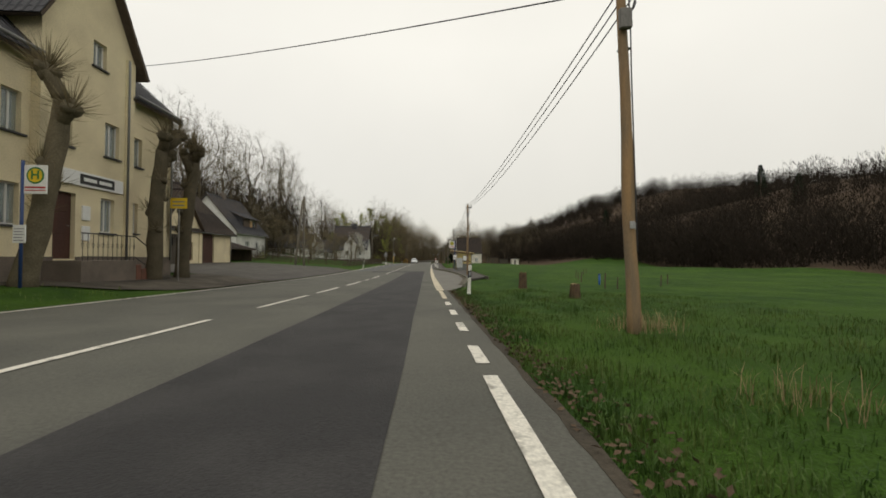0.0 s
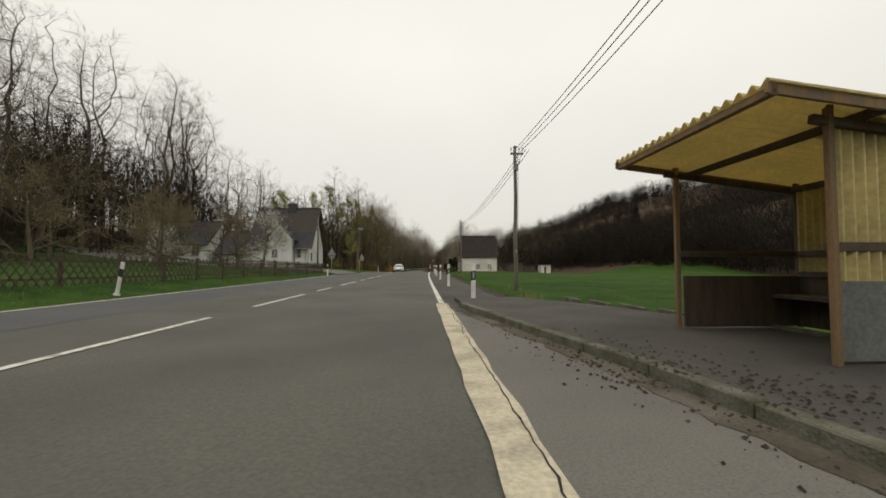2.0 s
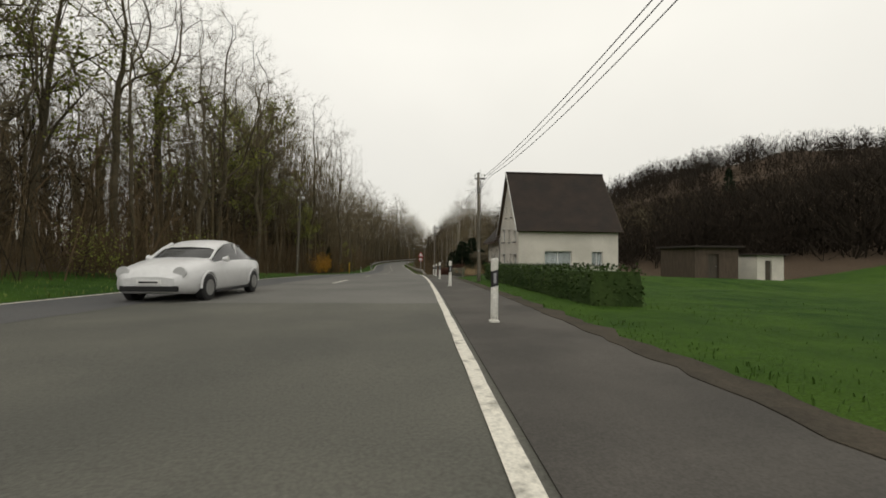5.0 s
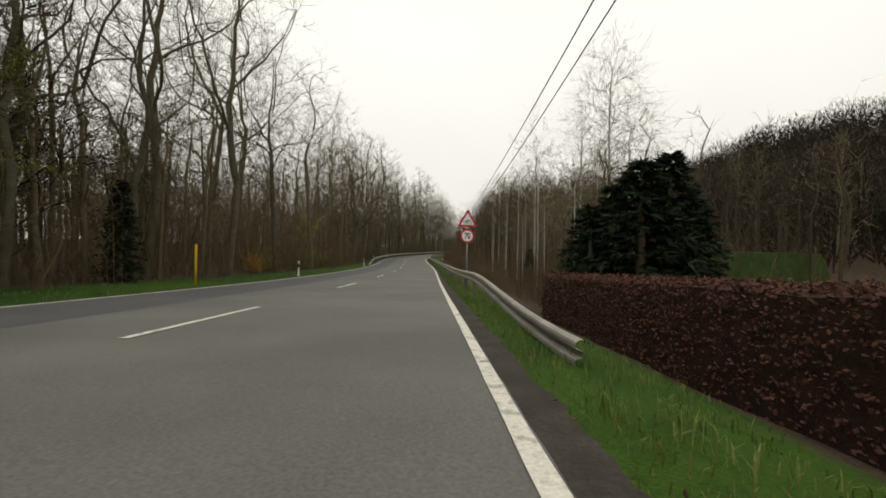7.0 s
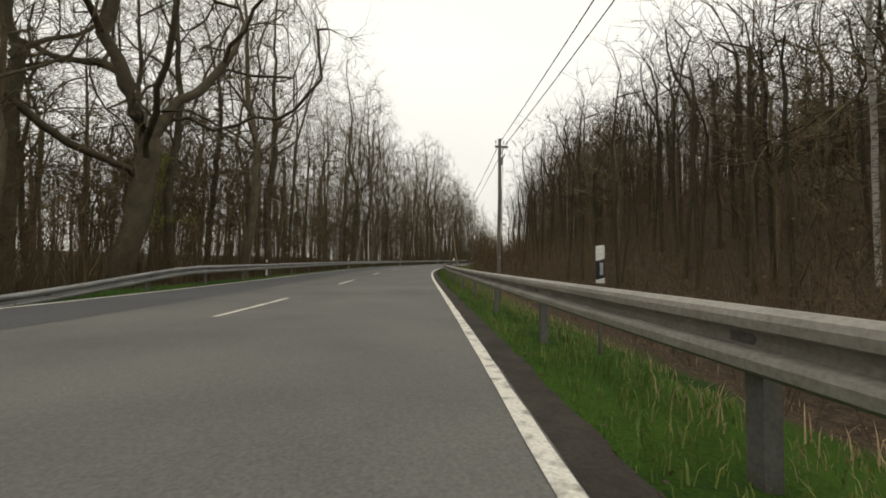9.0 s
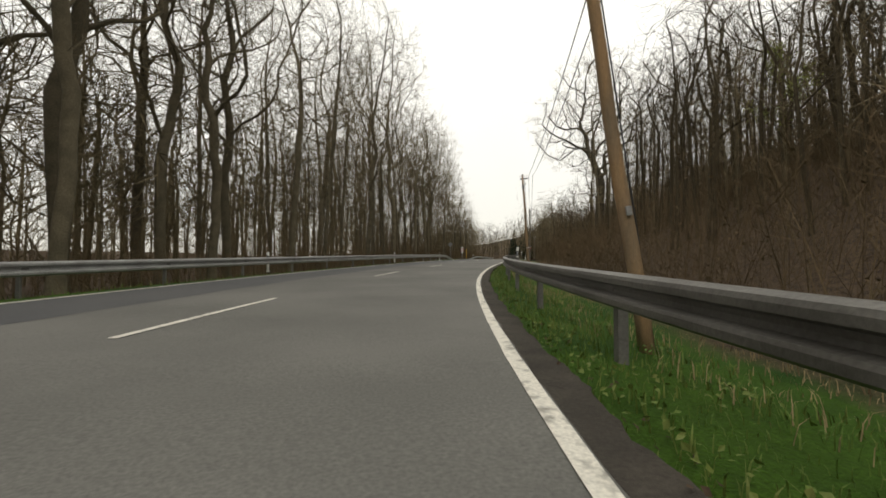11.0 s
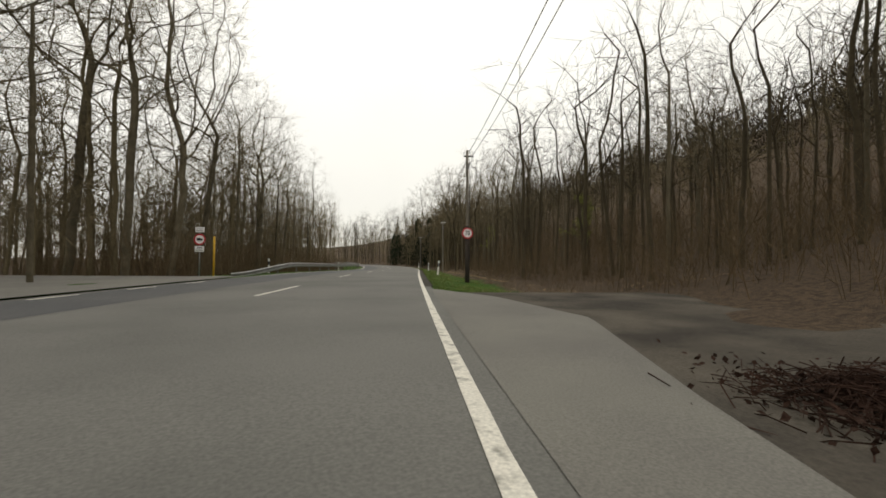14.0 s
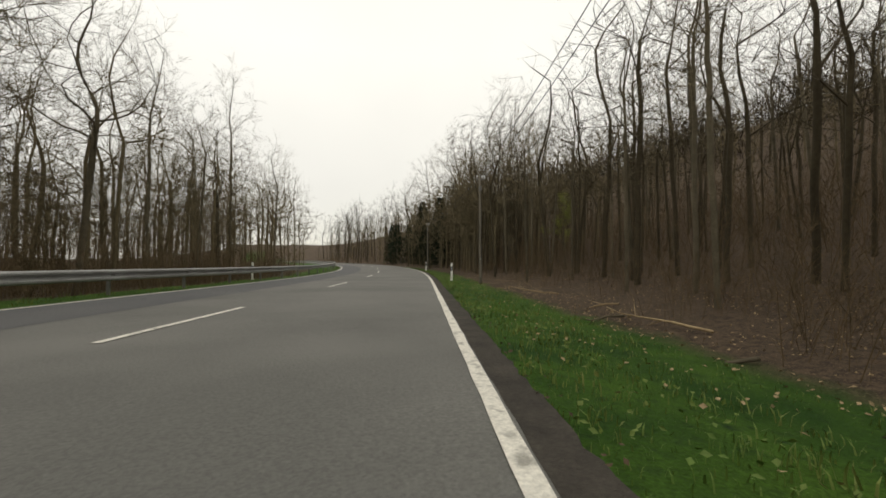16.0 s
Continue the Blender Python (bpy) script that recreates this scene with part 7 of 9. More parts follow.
# ---- parked at the village junction: the white car ----
def car(s, lat):
    ob = thing("car", "white rounded compact car with dark windows on the far lane", "car", spot(s, lat, 0.0, 180))
    paint = plain("white_car_paint", (0.66, 0.66, 0.66), 0.25, 0.0, 0.6)
    trim = plain("black_car_trim", (0.015, 0.015, 0.016), 0.45)
    dark = plain("car_window", (0.012, 0.013, 0.014), 0.08, 0.0, 0.8)
    lamp = plain("car_lamp", (0.55, 0.55, 0.55), 0.1, 0.0, 0.9)
    # stations along the length: y, half width, sill, belt, crown height
    st = [(2.12, 0.55, 0.32, 0.56, 0.60), (2.02, 0.74, 0.24, 0.66, 0.74), (1.75, 0.84, 0.2, 0.72, 0.86), (1.3, 0.88, 0.18, 0.78, 0.96), (0.85, 0.89, 0.18, 0.86, 1.03), (0.0, 0.9, 0.18, 0.92, 1.02), (-0.9, 0.9, 0.18, 0.94, 1.02), (-1.5, 0.88, 0.2, 0.92, 1.0), (-1.9, 0.8, 0.26, 0.84, 0.92), (-2.12, 0.6, 0.36, 0.66, 0.70)]
    b = Build()
    rows = []
    for y, w, lo, belt, top in st:
        half = [(w * 0.86, lo), (w * 0.98, lo + 0.1), (w, (lo + belt) / 2), (w * 0.97, belt), (w * 0.8, top - 0.03), (w * 0.4, top)]
        rows.append([(x, y, z) for x, z in half] + [(-x, y, z) for x, z in reversed(half)])
    b.sheet(rows, closed=True)
    b.add(rows[0], [tuple(range(12))])
    b.add(rows[-1], [tuple(range(12))])
    body = part("body", b, paint, ob, smooth=True)
    cab = [(0.95, 0.7, 0.98), (0.55, 0.68, 1.26), (0.15, 0.66, 1.42), (-0.35, 0.65, 1.48), (-0.9, 0.62, 1.42), (-1.4, 0.56, 1.22), (-1.75, 0.5, 0.98)]
    b = Build()
    b.sheet([[(0.8, y, 0.93), (w + 0.06, y, 0.5 * (0.95 + z) + 0.02), (w, y, z - 0.08), (w * 0.7, y, z), (-w * 0.7, y, z), (-w, y, z - 0.08), (-w - 0.06, y, 0.5 * (0.95 + z) + 0.02), (-0.8, y, 0.93)] for y, w, z in cab])
    part("glasshouse", b, dark, ob, "dark window band", smooth=True)
    b = Build()
    b.sheet([[(w * 0.95, y, z - 0.05), (w * 0.7, y, z + 0.012), (0, y, z + 0.03), (-w * 0.7, y, z + 0.012), (-w * 0.95, y, z - 0.05)] for y, w, z in cab[1:6]])
    part("roof", b, paint, ob, smooth=True)
    for x in (-1, 1):
        b = Build()
        b.tube([(x * 0.72, 0.98, 0.97), (x * 0.66, 0.55, 1.24), (x * 0.64, 0.2, 1.38)], 0.035, 6)
        b.tube([(x * 0.75, -0.35, 0.95), (x * 0.66, -0.4, 1.4)], 0.035, 6)
        part("pillar", b, paint, ob)
        b = Build()
        b.tube([(x * 0.86, 0.62, 0.98), (x * 1.0, 0.6, 1.0)], [0.05, 0.08], 8)
        part("mirror", b, paint, ob)
        part("headlight", disc(0.14, 0.68, 2.0, 2.05, 20, x * 0.6), lamp, ob, "round clear headlight")
        part("fog_light", disc(0.05, 0.34, 2.06, 2.1, 12, x * 0.55), lamp, ob)
        part("tail_light", disc(0.11, 0.72, -2.06, -2.0, 16, x * 0.6), M_SIGN_RED, ob)
    for x in (-0.8, 0.8):
        for y in (1.32, -1.25):
            b = Build()
            b.tube([(x - 0.1, y, 0.32), (x - 0.08, y, 0.32), (x + 0.08, y, 0.32), (x + 0.1, y, 0.32)], [0.28, 0.325, 0.325, 0.28], 20)
            wheel = part("wheel", b, trim, ob, "black tyre")
            b = Build()
            b.tube([(x - 0.115, y, 0.32), (x + 0.115, y, 0.32)], [0.19, 0.19], 14)
            part("rim", b, M_STEEL, wheel)
            b = Build()
            b.tube([(x * 1.12 - 0.01 * x, y + 0.36 * math.cos(a), 0.32 + 0.38 * math.sin(a)) for a in np.linspace(0.0, math.pi, 12)], 0.03, 6)
            part("wheel_arch", b, paint, ob)
    b = Build()
    b.box(-0.62, 2.08, 0.28, 0.62, 2.13, 0.4, c=0.015)
    part("grille", b, trim, ob, "black lower grille")
    b = Build()
    b.box(-0.26, 2.12, 0.43, 0.26, 2.14, 0.53, c=0.004)
    plate = part("plate", b, M_SIGN_WHITE, ob, "white plate with a dark bar")
    b = Build()
    b.box(-0.2, 2.14, 0.46, 0.2, 2.145, 0.5)
    part("bar", b, M_SIGN_BLACK, plate)
    b = Build()
    b.box(-0.88, -1.0, 0.17, -0.8, 0.95, 0.24, c=0.01)
    b.box(0.8, -1.0, 0.17, 0.88, 0.95, 0.24, c=0.01)
    part("sill", b, trim, ob)


car(118.0, -6.4)

# ---- trees and brush ----
def bare_tree(seed, height, girth, fork=0.4, limbs=11, reach=0.42, angle=48, lift=0.10, boughs=6, twigs=8, sprigs=3, wobble=10, leaders=1, thick=0.011):
    """Trunk and limbs as one mesh, the fine twigs as another."""
    rnd = random.Random(seed)
    wood, fine = Build(), Build()
    trunks = []
    base = limb_path(rnd, Vector((0, 0, -0.4)), Vector((rnd.uniform(-.05, .05), rnd.uniform(-.05, .05), 1)), height * (0.82 if leaders == 1 else fork), 7, wobble * 0.45, 0.06)
    n = len(base) - 1
    end = 0.16 if leaders == 1 else 0.62
    wood.tube(base, [girth * (1.35 if k == 0 else 1.0) * (1 - (1 - end) * k / n) for k in range(n + 1)], 8)
    if leaders == 1:
        trunks.append((base, girth, end, fork))
    else:
        for k in range(leaders):
            way = sway(rnd, Vector((0, 0, 1)), rnd.uniform(12, 28))
            p = limb_path(rnd, base[-1], way, height * (0.88 - fork), 6, wobble * 0.8, 0.12)
            g = girth * 0.55
            wood.tube(p, [g * (1 - 0.82 * q / 6) for q in range(7)], 7)
            trunks.append((p, g, 0.18, 0.08))
    for path, g, tip, f0 in trunks:
        for k in range(max(4, limbs // leaders)):
            t = f0 + (1 - f0) * (k + rnd.random()) / max(4, limbs // leaders)
            t = min(t, 0.985)
            p, d = point_on(path, t)
            size = height * reach * (1.05 - 0.62 * (t - f0) / (1 - f0 + 1e-6)) * rnd.uniform(0.7, 1.15)
            way = sway(rnd, d, angle * rnd.uniform(0.65, 1.25) * (1.1 - 0.4 * t))
            r = max(0.018, g * (1 - (1 - tip) * t) * 0.5)
            lp = limb_path(rnd, p, way, size, 5, wobble * 1.7, lift)
            wood.tube(lp, [r * (1 - 0.8 * q / 5) for q in range(6)], 4, caps=False)
            for j in range(boughs):
                u = 0.22 + 0.78 * (j + rnd.random()) / boughs
                u = min(u, 0.98)
                bp, bd = point_on(lp, u)
                bl = size * 0.5 * (1.1 - 0.5 * u) * rnd.uniform(0.6, 1.2)
                bpath = limb_path(rnd, bp, sway(rnd, bd, rnd.uniform(25, 60)), bl, 2, wobble * 2, lift * 0.8)
                wood.sliver(rnd, bpath, max(0.016, r * 0.5))
                for q in range(twigs):
                    v = min(0.1 + 0.9 * (q + rnd.random()) / twigs, 0.99)
                    tp, td = point_on(bpath, v)
                    tl = bl * rnd.uniform(0.28, 0.55) + 0.25
                    tw = limb_path(rnd, tp, sway(rnd, td, rnd.uniform(20, 55)), tl, 2, 16, lift * 0.6)
                    fine.sliver(rnd, [tw[0], tw[2]], thick * 1.4)
                    for _ in range(sprigs):
                        sp, sd = point_on(tw, rnd.uniform(0.3, 0.98))
                        fine.sliver(rnd, [sp, sp + sway(rnd, sd, rnd.uniform(15, 60)) * rnd.uniform(0.3, 0.8)], thick * 0.85)
    return wood, fine


def grow(seed, height, low, wide, points, step, stem=0.42, wobble=0.12, egg=0.0):
    """A branching skeleton that grows from a stem towards points spread through a rounded crown: places, parents, radii."""
    r = np.random.RandomState(seed)
    d = r.normal(size=(points, 3))
    d /= np.linalg.norm(d, axis=1)[:, None]
    d *= (r.rand(points) ** (1 / 2.4))[:, None]
    half = (1 - low) / 2 * height
    side = wide * height * (1 - egg * d[:, 2])
    aim = np.stack([d[:, 0] * side, d[:, 1] * side, (low * height + half) + d[:, 2] * half], -1)
    lean = r.normal(size=2) * 0.02 * height
    nodes, parent = [np.array([0.0, 0.0, -0.4])], [-1]
    n = max(3, int(stem * height / step))
    for k in range(1, n + 1):
        t = k / n
        nodes.append(np.array([lean[0] * t + r.normal() * wobble * 0.35 * step * min(1, 3 * t), lean[1] * t + r.normal() * wobble * 0.35 * step * min(1, 3 * t), -0.4 + (stem * height + 0.4) * t]))
        parent.append(k - 1)
    used = {}
    first = max(1, int(n * min(0.92, low / stem * 0.9)))
    for _ in range(int(3.0 * height / step)):
        if not len(aim):
            break
        P = np.array(nodes)
        gap = np.linalg.norm(aim[:, None, :] - P[None, first:, :], axis=2)
        near = gap.argmin(1) + first
        close = gap.min(1)
        aim, near = aim[close > 0.85 * step], near[close > 0.85 * step]
        if not len(aim):
            break
        spent = np.array([used.get(int(k), 0) > 2 for k in near])
        aim, near = aim[~spent], near[~spent]
        for k in np.unique(near):
            used[int(k)] = used.get(int(k), 0) + 1
            w = aim[near == k] - P[k]
            w /= np.linalg.norm(w, axis=1)[:, None]
            way = w.mean(0)
            if parent[k] >= 0:
                back = P[k] - P[parent[k]]
                way = way + 0.45 * back / (np.linalg.norm(back) + 1e-9)
            way = way / (np.linalg.norm(way) + 1e-9) + r.normal(size=3) * wobble * 1.6
            nodes.append(P[k] + step * way / np.linalg.norm(way))
            parent.append(int(k))
        if len(nodes) > 2200:
            break
    load = np.zeros(len(nodes))
    kids = [[] for _ in nodes]
    for k in range(len(nodes) - 1, 0, -1):
        load[k] = max(load[k], 1.0)
        load[parent[k]] += load[k]
        kids[parent[k]].append(k)
    share = (np.maximum(load, 1.0) - 1) / max(load[0] - 1, 1)
    return nodes, parent, kids, 0.035 + 0.965 * share ** 0.55


def grown_tree(seed, height, girth, low, wide, points, step, stem=0.42, twigs=4, thick=0.008, wobble=0.12, egg=0.0, tube_from=0.05, long=1.0, ends=2, sub=2):
    """Stem and limbs as one mesh, the fine twigs as another, on a grown skeleton."""
    nodes, parent, kids, size = grow(seed, height, low, wide, points, step, stem, wobble, egg)
    rnd = random.Random(seed)
    P = [Vector(p) for p in nodes]
    rad = size / size[0] * girth
    wood, fine = Build(), Build()
    heads = [0]
    while heads:
        k = heads.pop()
        path, rr = ([P[parent[k]]], [min(rad[parent[k]], rad[k] * 1.3)]) if parent[k] >= 0 else ([], [])
        while True:
            path.append(P[k])
            rr.append(float(rad[k]))
            if not kids[k]:
                break
            best = max(kids[k], key=lambda q: rad[q])
            heads += [q for q in kids[k] if q != best]
            k = best
        if len(path) < 2:
            continue
        if rr[0] > tube_from * 0.6:
            cut = next((q for q in range(len(rr)) if rr[q] < tube_from * 0.4), len(rr))
            cut = max(2, cut)
            if path[0].z < 0:
                rr[0] *= 1.35
            wood.tube(path[:cut], rr[:cut], 7 if rr[0] > 0.16 else 5 if rr[0] > 0.08 else 3, caps=False)
            path, rr = path[cut - 1:], rr[cut - 1:]
        if len(path) > 1:
            d = (path[-1] - path[0]).cross(Vector((rnd.gauss(0, 1), rnd.gauss(0, 1), rnd.gauss(0, 1))))
            d = d.normalized() if d.length > 1e-6 else Vector((1, 0, 0))
            w = [max(q, thick) for q in rr]
            w[-1] = thick * 0.6
            rows = [[p - d * q, p + d * q] for p, q in zip(path, w)]
            wood.sheet(rows)
    for k in range(1, len(P)):
        if rad[k] > 0.07 or P[k].z < low * height * 0.7:
            continue
        d = (P[k] - P[parent[k]]).normalized()
        for _ in range(twigs if kids[k] else twigs + ends):
            start = P[parent[k]].lerp(P[k], rnd.random()) if kids[k] else P[k]
            way = (sway(rnd, d, rnd.uniform(12, 62)) + Vector((0, 0, 0.12))).normalized()
            n = rnd.uniform(0.45, 1.25) * long
            tip = start + way * n
            fine.sliver(rnd, [start, tip], thick)
            for _ in range(sub):
                q = start.lerp(tip, rnd.uniform(0.2, 0.75))
                fine.sliver(rnd, [q, q + sway(rnd, way, rnd.uniform(18, 50)) * n * rnd.uniform(0.4, 0.8)], thick * 0.75)
    return wood, fine


def tree_kind(name, label, wood, fine, bark=M_BARK, twig=M_TWIG, extra=None, extra_mat=None, category="tree", group="bare trees"):
    ob = thing(name, label, category, Matrix.Translation((0, 0, -200)), group)
    part("trunk", wood, bark, ob, fix=False, smooth=True)
    part("crown", fine, twig, ob, fix=False)
    if extra is not None:
        part("leaves", extra, extra_mat, ob, fix=False)
    return ob


def brush_clump(seed, height, width, stems, leaves, leaf=0.09):
    rnd = random.Random(seed)
    wood, fl = Build(), Build()
    tips = []
    for _ in range(stems):
        a, r = rnd.uniform(0, 6.28), width * math.sqrt(rnd.random())
        p = Vector((r * math.cos(a), r * math.sin(a), -0.15))
        path = limb_path(rnd, p, Vector((rnd.uniform(-.35, .35), rnd.uniform(-.35, .35), 1)), height * rnd.uniform(0.55, 1.1), 3, 14, 0.08)
        wood.sliver(rnd, [path[0], path[1], path[-1]], 0.009)
        for _ in range(12):
            sp, sd = point_on(path, rnd.uniform(0.2, 0.98))
            q = sp + sway(rnd, sd, rnd.uniform(20, 60)) * rnd.uniform(0.4, 1.0) * min(1.0, height / 2.4)
            wood.sliver(rnd, [sp, q], 0.005)
            tips.append((sp, q))
    if leaves:
        flakes(rnd, leaves, lambda: (lambda t: t[0].lerp(t[1], rnd.random()))(rnd.choice(tips)), leaf, fl)
    return wood, fl


PROTOS = {}


def proto(key, maker):
    PROTOS[key] = maker()
    return PROTOS[key]


for k in range(4):
    proto("big%d" % k, lambda: tree_kind("bare_tree", "tall bare deciduous tree with spreading limbs and fine twigs", *grown_tree(11 + k, 23.5, 0.21, 0.22, 0.21, 230, 0.95, 0.5, 3, 0.011, 0.09, 0.1, long=1.6)))
for k in range(3):
    proto("fork%d" % k, lambda: tree_kind("bare_tree", "tall bare forked tree with dark limbs", *grown_tree(31 + k, 23.5, 0.22, 0.24, 0.18, 260, 0.95, 0.24, 3, 0.011, 0.09, -0.25, long=1.6)))
for k in range(4):
    proto("slim%d" % k, lambda: tree_kind("bare_tree", "slender bare woodland tree with a high narrow crown", *grown_tree(51 + k, 20.0, 0.12, 0.30, 0.11, 170, 0.85, 0.66, 3, 0.010, 0.08, -0.1, long=1.4)))
for k in range(2):
    proto("round%d" % k, lambda: tree_kind("bare_tree", "broad round-crowned bare tree with crooked limbs", *grown_tree(71 + k, 12.0, 0.26, 0.2, 0.42, 240, 0.6, 0.3, 3, 0.008, 0.13, 0.1, long=1.1)))


PROTOS["oak"] = tree_kind("oak", "old spreading bare oak with an ivy-dark trunk and heavy crooked limbs", *grown_tree(83, 26.0, 0.52, 0.36, 0.36, 480, 0.95, 0.32, 4, 0.011, 0.15, 0.1, long=1.5), bark=M_OAK, group="")


def budding(seed, h):
    wood, fine = bare_tree(seed, h, 0.14, 0.3, 11, 0.34, 42, 0.12, 4, 5, 1, 12, thick=0.014)
    rnd, leaf = random.Random(seed), Build()
    pts = fine.v[::3]
    flakes(rnd, 2500, lambda: (lambda p: (p[0] + rnd.gauss(0, .12), p[1] + rnd.gauss(0, .12), p[2] + rnd.gauss(0, .12)))(rnd.choice(pts)), 0.115, leaf)
    return wood, fine, leaf


for k in range(2):
    w, f, lf = budding(91 + k, 10.5)
    PROTOS["bud%d" % k] = tree_kind("budding_tree", "young tree with fresh yellow-green spring leaves", w, f, M_BARK, M_TWIG, lf, M_BUD, group="budding trees")
w, f = bare_tree(97, 5.0, 0.11, 0.25, 10, 0.46, 58, 0.04, 5, 6, 1, 16)
lf = Build()
rnd = random.Random(5)
flakes(rnd, 3600, lambda: (lambda p: (p[0] + rnd.gauss(0, .1), p[1] + rnd.gauss(0, .1), p[2] + rnd.gauss(0, .1)))(rnd.choice(f.v)), 0.09, lf)
PROTOS["blossom"] = tree_kind("blossoming_tree", "small fruit tree covered in white blossom", w, f, M_BARK, M_TWIG, lf, M_BLOSSOM, group="")
w, f = bare_tree(98, 4.8, 0.12, 0.22, 11, 0.5, 60, 0.05, 6, 7, 2, 18, thick=0.009)
PROTOS["fruit"] = tree_kind("fruit_tree", "small gnarled bare fruit tree in a garden", w, f, group="garden fruit trees")
for k in range(2):
    w, f = grown_tree(101 + k, 12.5, 0.066, 0.3, 0.12, 150, 0.6, 0.78, 3, 0.006, 0.07, 0.1, tube_from=0.03, long=1.3)
    PROTOS["birch%d" % k] = tree_kind("birch", "slender birch with a pale trunk and hanging twigs", w, f, M_BIRCH, M_TWIG, group="birches")

for k in range(4):
    w, fl = brush_clump(201 + k, 2.6, 1.7, 48, 120, 0.07)
    PROTOS["brush%d" % k] = tree_kind("brushwood", "tangle of bare brown undergrowth stems", w, fl, M_BRUSH, M_BRUSH, category="shrub", group="undergrowth")
for k in range(3):
    w, fl = brush_clump(211 + k, 5.0, 1.7, 48, 120, 0.08)
    PROTOS["tall%d" % k] = tree_kind("brushwood", "tall thicket of bare brown saplings", w, fl, M_BRUSH, M_BRUSH, category="shrub", group="undergrowth")
w, fl = brush_clump(221, 2.4, 1.0, 60, 900, 0.10)
PROTOS["green_bush"] = tree_kind("shrub", "shrub with first olive green leaves", w, fl, M_BRUSH, M_BUD, category="shrub", group="greening shrubs")
w, fl = brush_clump(222, 2.5, 1.0, 60, 3800, 0.085)
PROTOS["forsythia"] = tree_kind("forsythia", "ochre-yellow flowering forsythia shrub", w, fl, M_BRUSH, M_FORSYTHIA, category="shrub", group="")


def conifer(seed, h, r):
    rnd = random.Random(seed)
    wood, leaf = Build(), Build()
    wood.tube([(0, 0, -0.3), (0, 0, h * 0.5), (0, 0, h)], [0.16, 0.09, 0], 7)
    z = 0.35
    while z < h - 0.15:
        rad = r * (1 - z / h) ** 0.8 + 0.1
        for k in range(7):
            a = rnd.uniform(0, 6.28)
            d = Vector((math.cos(a), math.sin(a), rnd.uniform(-0.25, 0.2)))
            e = Vector((0, 0, z)) + d * rad * rnd.uniform(0.75, 1.1)
            leaf.sliver(rnd, [Vector((0, 0, z)), e], 0.03)
            for q in range(16):
                t = rnd.uniform(0.25, 1.0)
                p = Vector((0, 0, z)).lerp(e, t)
                s1 = sway(rnd, d.normalized(), rnd.uniform(20, 75)) * rnd.uniform(0.14, 0.32)
                leaf.sliver(rnd, [p, p + s1 + Vector((0, 0, -0.05))], 0.052)
        z += h / 34
    return wood, leaf


for k in range(2):
    w, lf = conifer(301 + k, 6.0, 1.5)
    PROTOS["conifer%d" % k] = tree_kind("conifer", "dense dark green conifer", w, lf, M_BARK, M_CONIFER, group="conifers")


USED = set()


def plant(key, s, lat, scale=1.0, sink=0.1, lean=0.0):
    """Sets a copy of a kind of plant at a place; the first one is the kind itself."""
    m = stand(s, lat, sink, rng.uniform(0, 360)) @ Matrix.Rotation(radians(lean), 4, "X")
    ob = PROTOS[key]
    sc = scale * rng.uniform(0.9, 1.1)
    if key not in USED:
        USED.add(key)
        ob.matrix_world = m
        ob.scale = (sc, sc, sc)
        return ob
    c = copy_thing(ob, m)
    c.scale = (sc, sc, sc * rng.uniform(0.93, 1.08))
    return c


def pick(*keys):
    return rng.choice(keys)


BIG = ("big0", "big1", "big2", "big3", "fork0", "fork1", "fork2")
SLIM = ("slim0", "slim1", "slim2", "slim3")
BRUSH = ("brush0", "brush1", "brush2", "brush3")
TALL = ("tall0", "tall1", "tall2")


def ground_at(s, lat):
    """A place on the ground beside the road, also round the inside of a bend."""
    p = at(s, lat)
    rs, rl = to_road(np.array([p.x]), np.array([p.y]))
    p.z = float(np.interp(rs[0], RUN, ROAD_Z)) + level(rs[0], rl[0])
    return p


def triangles(b):
    """The corners and triangles of a build as arrays."""
    tri = [(f[0], f[k], f[k + 1]) for f in b.f for k in range(1, len(f) - 1)]
    return np.array([tuple(v) for v in b.v], np.float32), np.array(tri, np.int32)


def stamped(name, label, category, places, kinds, tall, seed, mat):
    """One mesh of many plants, each a turned and scaled kind, for what nobody could count."""
    r = np.random.RandomState(seed)
    vs, fs, base = [], [], 0
    for p, h in places:
        v, f = kinds[r.randint(len(kinds))]
        a, k = r.uniform(0, 6.283), h / tall
        w = k * r.uniform(0.85, 1.2)
        c, q = math.cos(a) * w, math.sin(a) * w
        x = np.empty_like(v)
        x[:, 0] = v[:, 0] * c - v[:, 1] * q + p.x
        x[:, 1] = v[:, 0] * q + v[:, 1] * c + p.y
        x[:, 2] = v[:, 2] * k + p.z
        vs.append(x)
        fs.append(f + base)
        base += len(v)
    v, f = np.concatenate(vs), np.concatenate(fs)
    me = bpy.data.meshes.new(name)
    me.vertices.add(len(v))
    me.vertices.foreach_set("co", v.ravel())
    me.loops.add(f.size)
    me.loops.foreach_set("vertex_index", f.ravel())
    me.polygons.add(len(f))
    me.polygons.foreach_set("loop_start", np.arange(0, f.size, 3, dtype=np.int32))
    me.update(calc_edges=True)
    me.materials.append(mat)
    return tagged(new(name, me), label, category, kind="stuff")


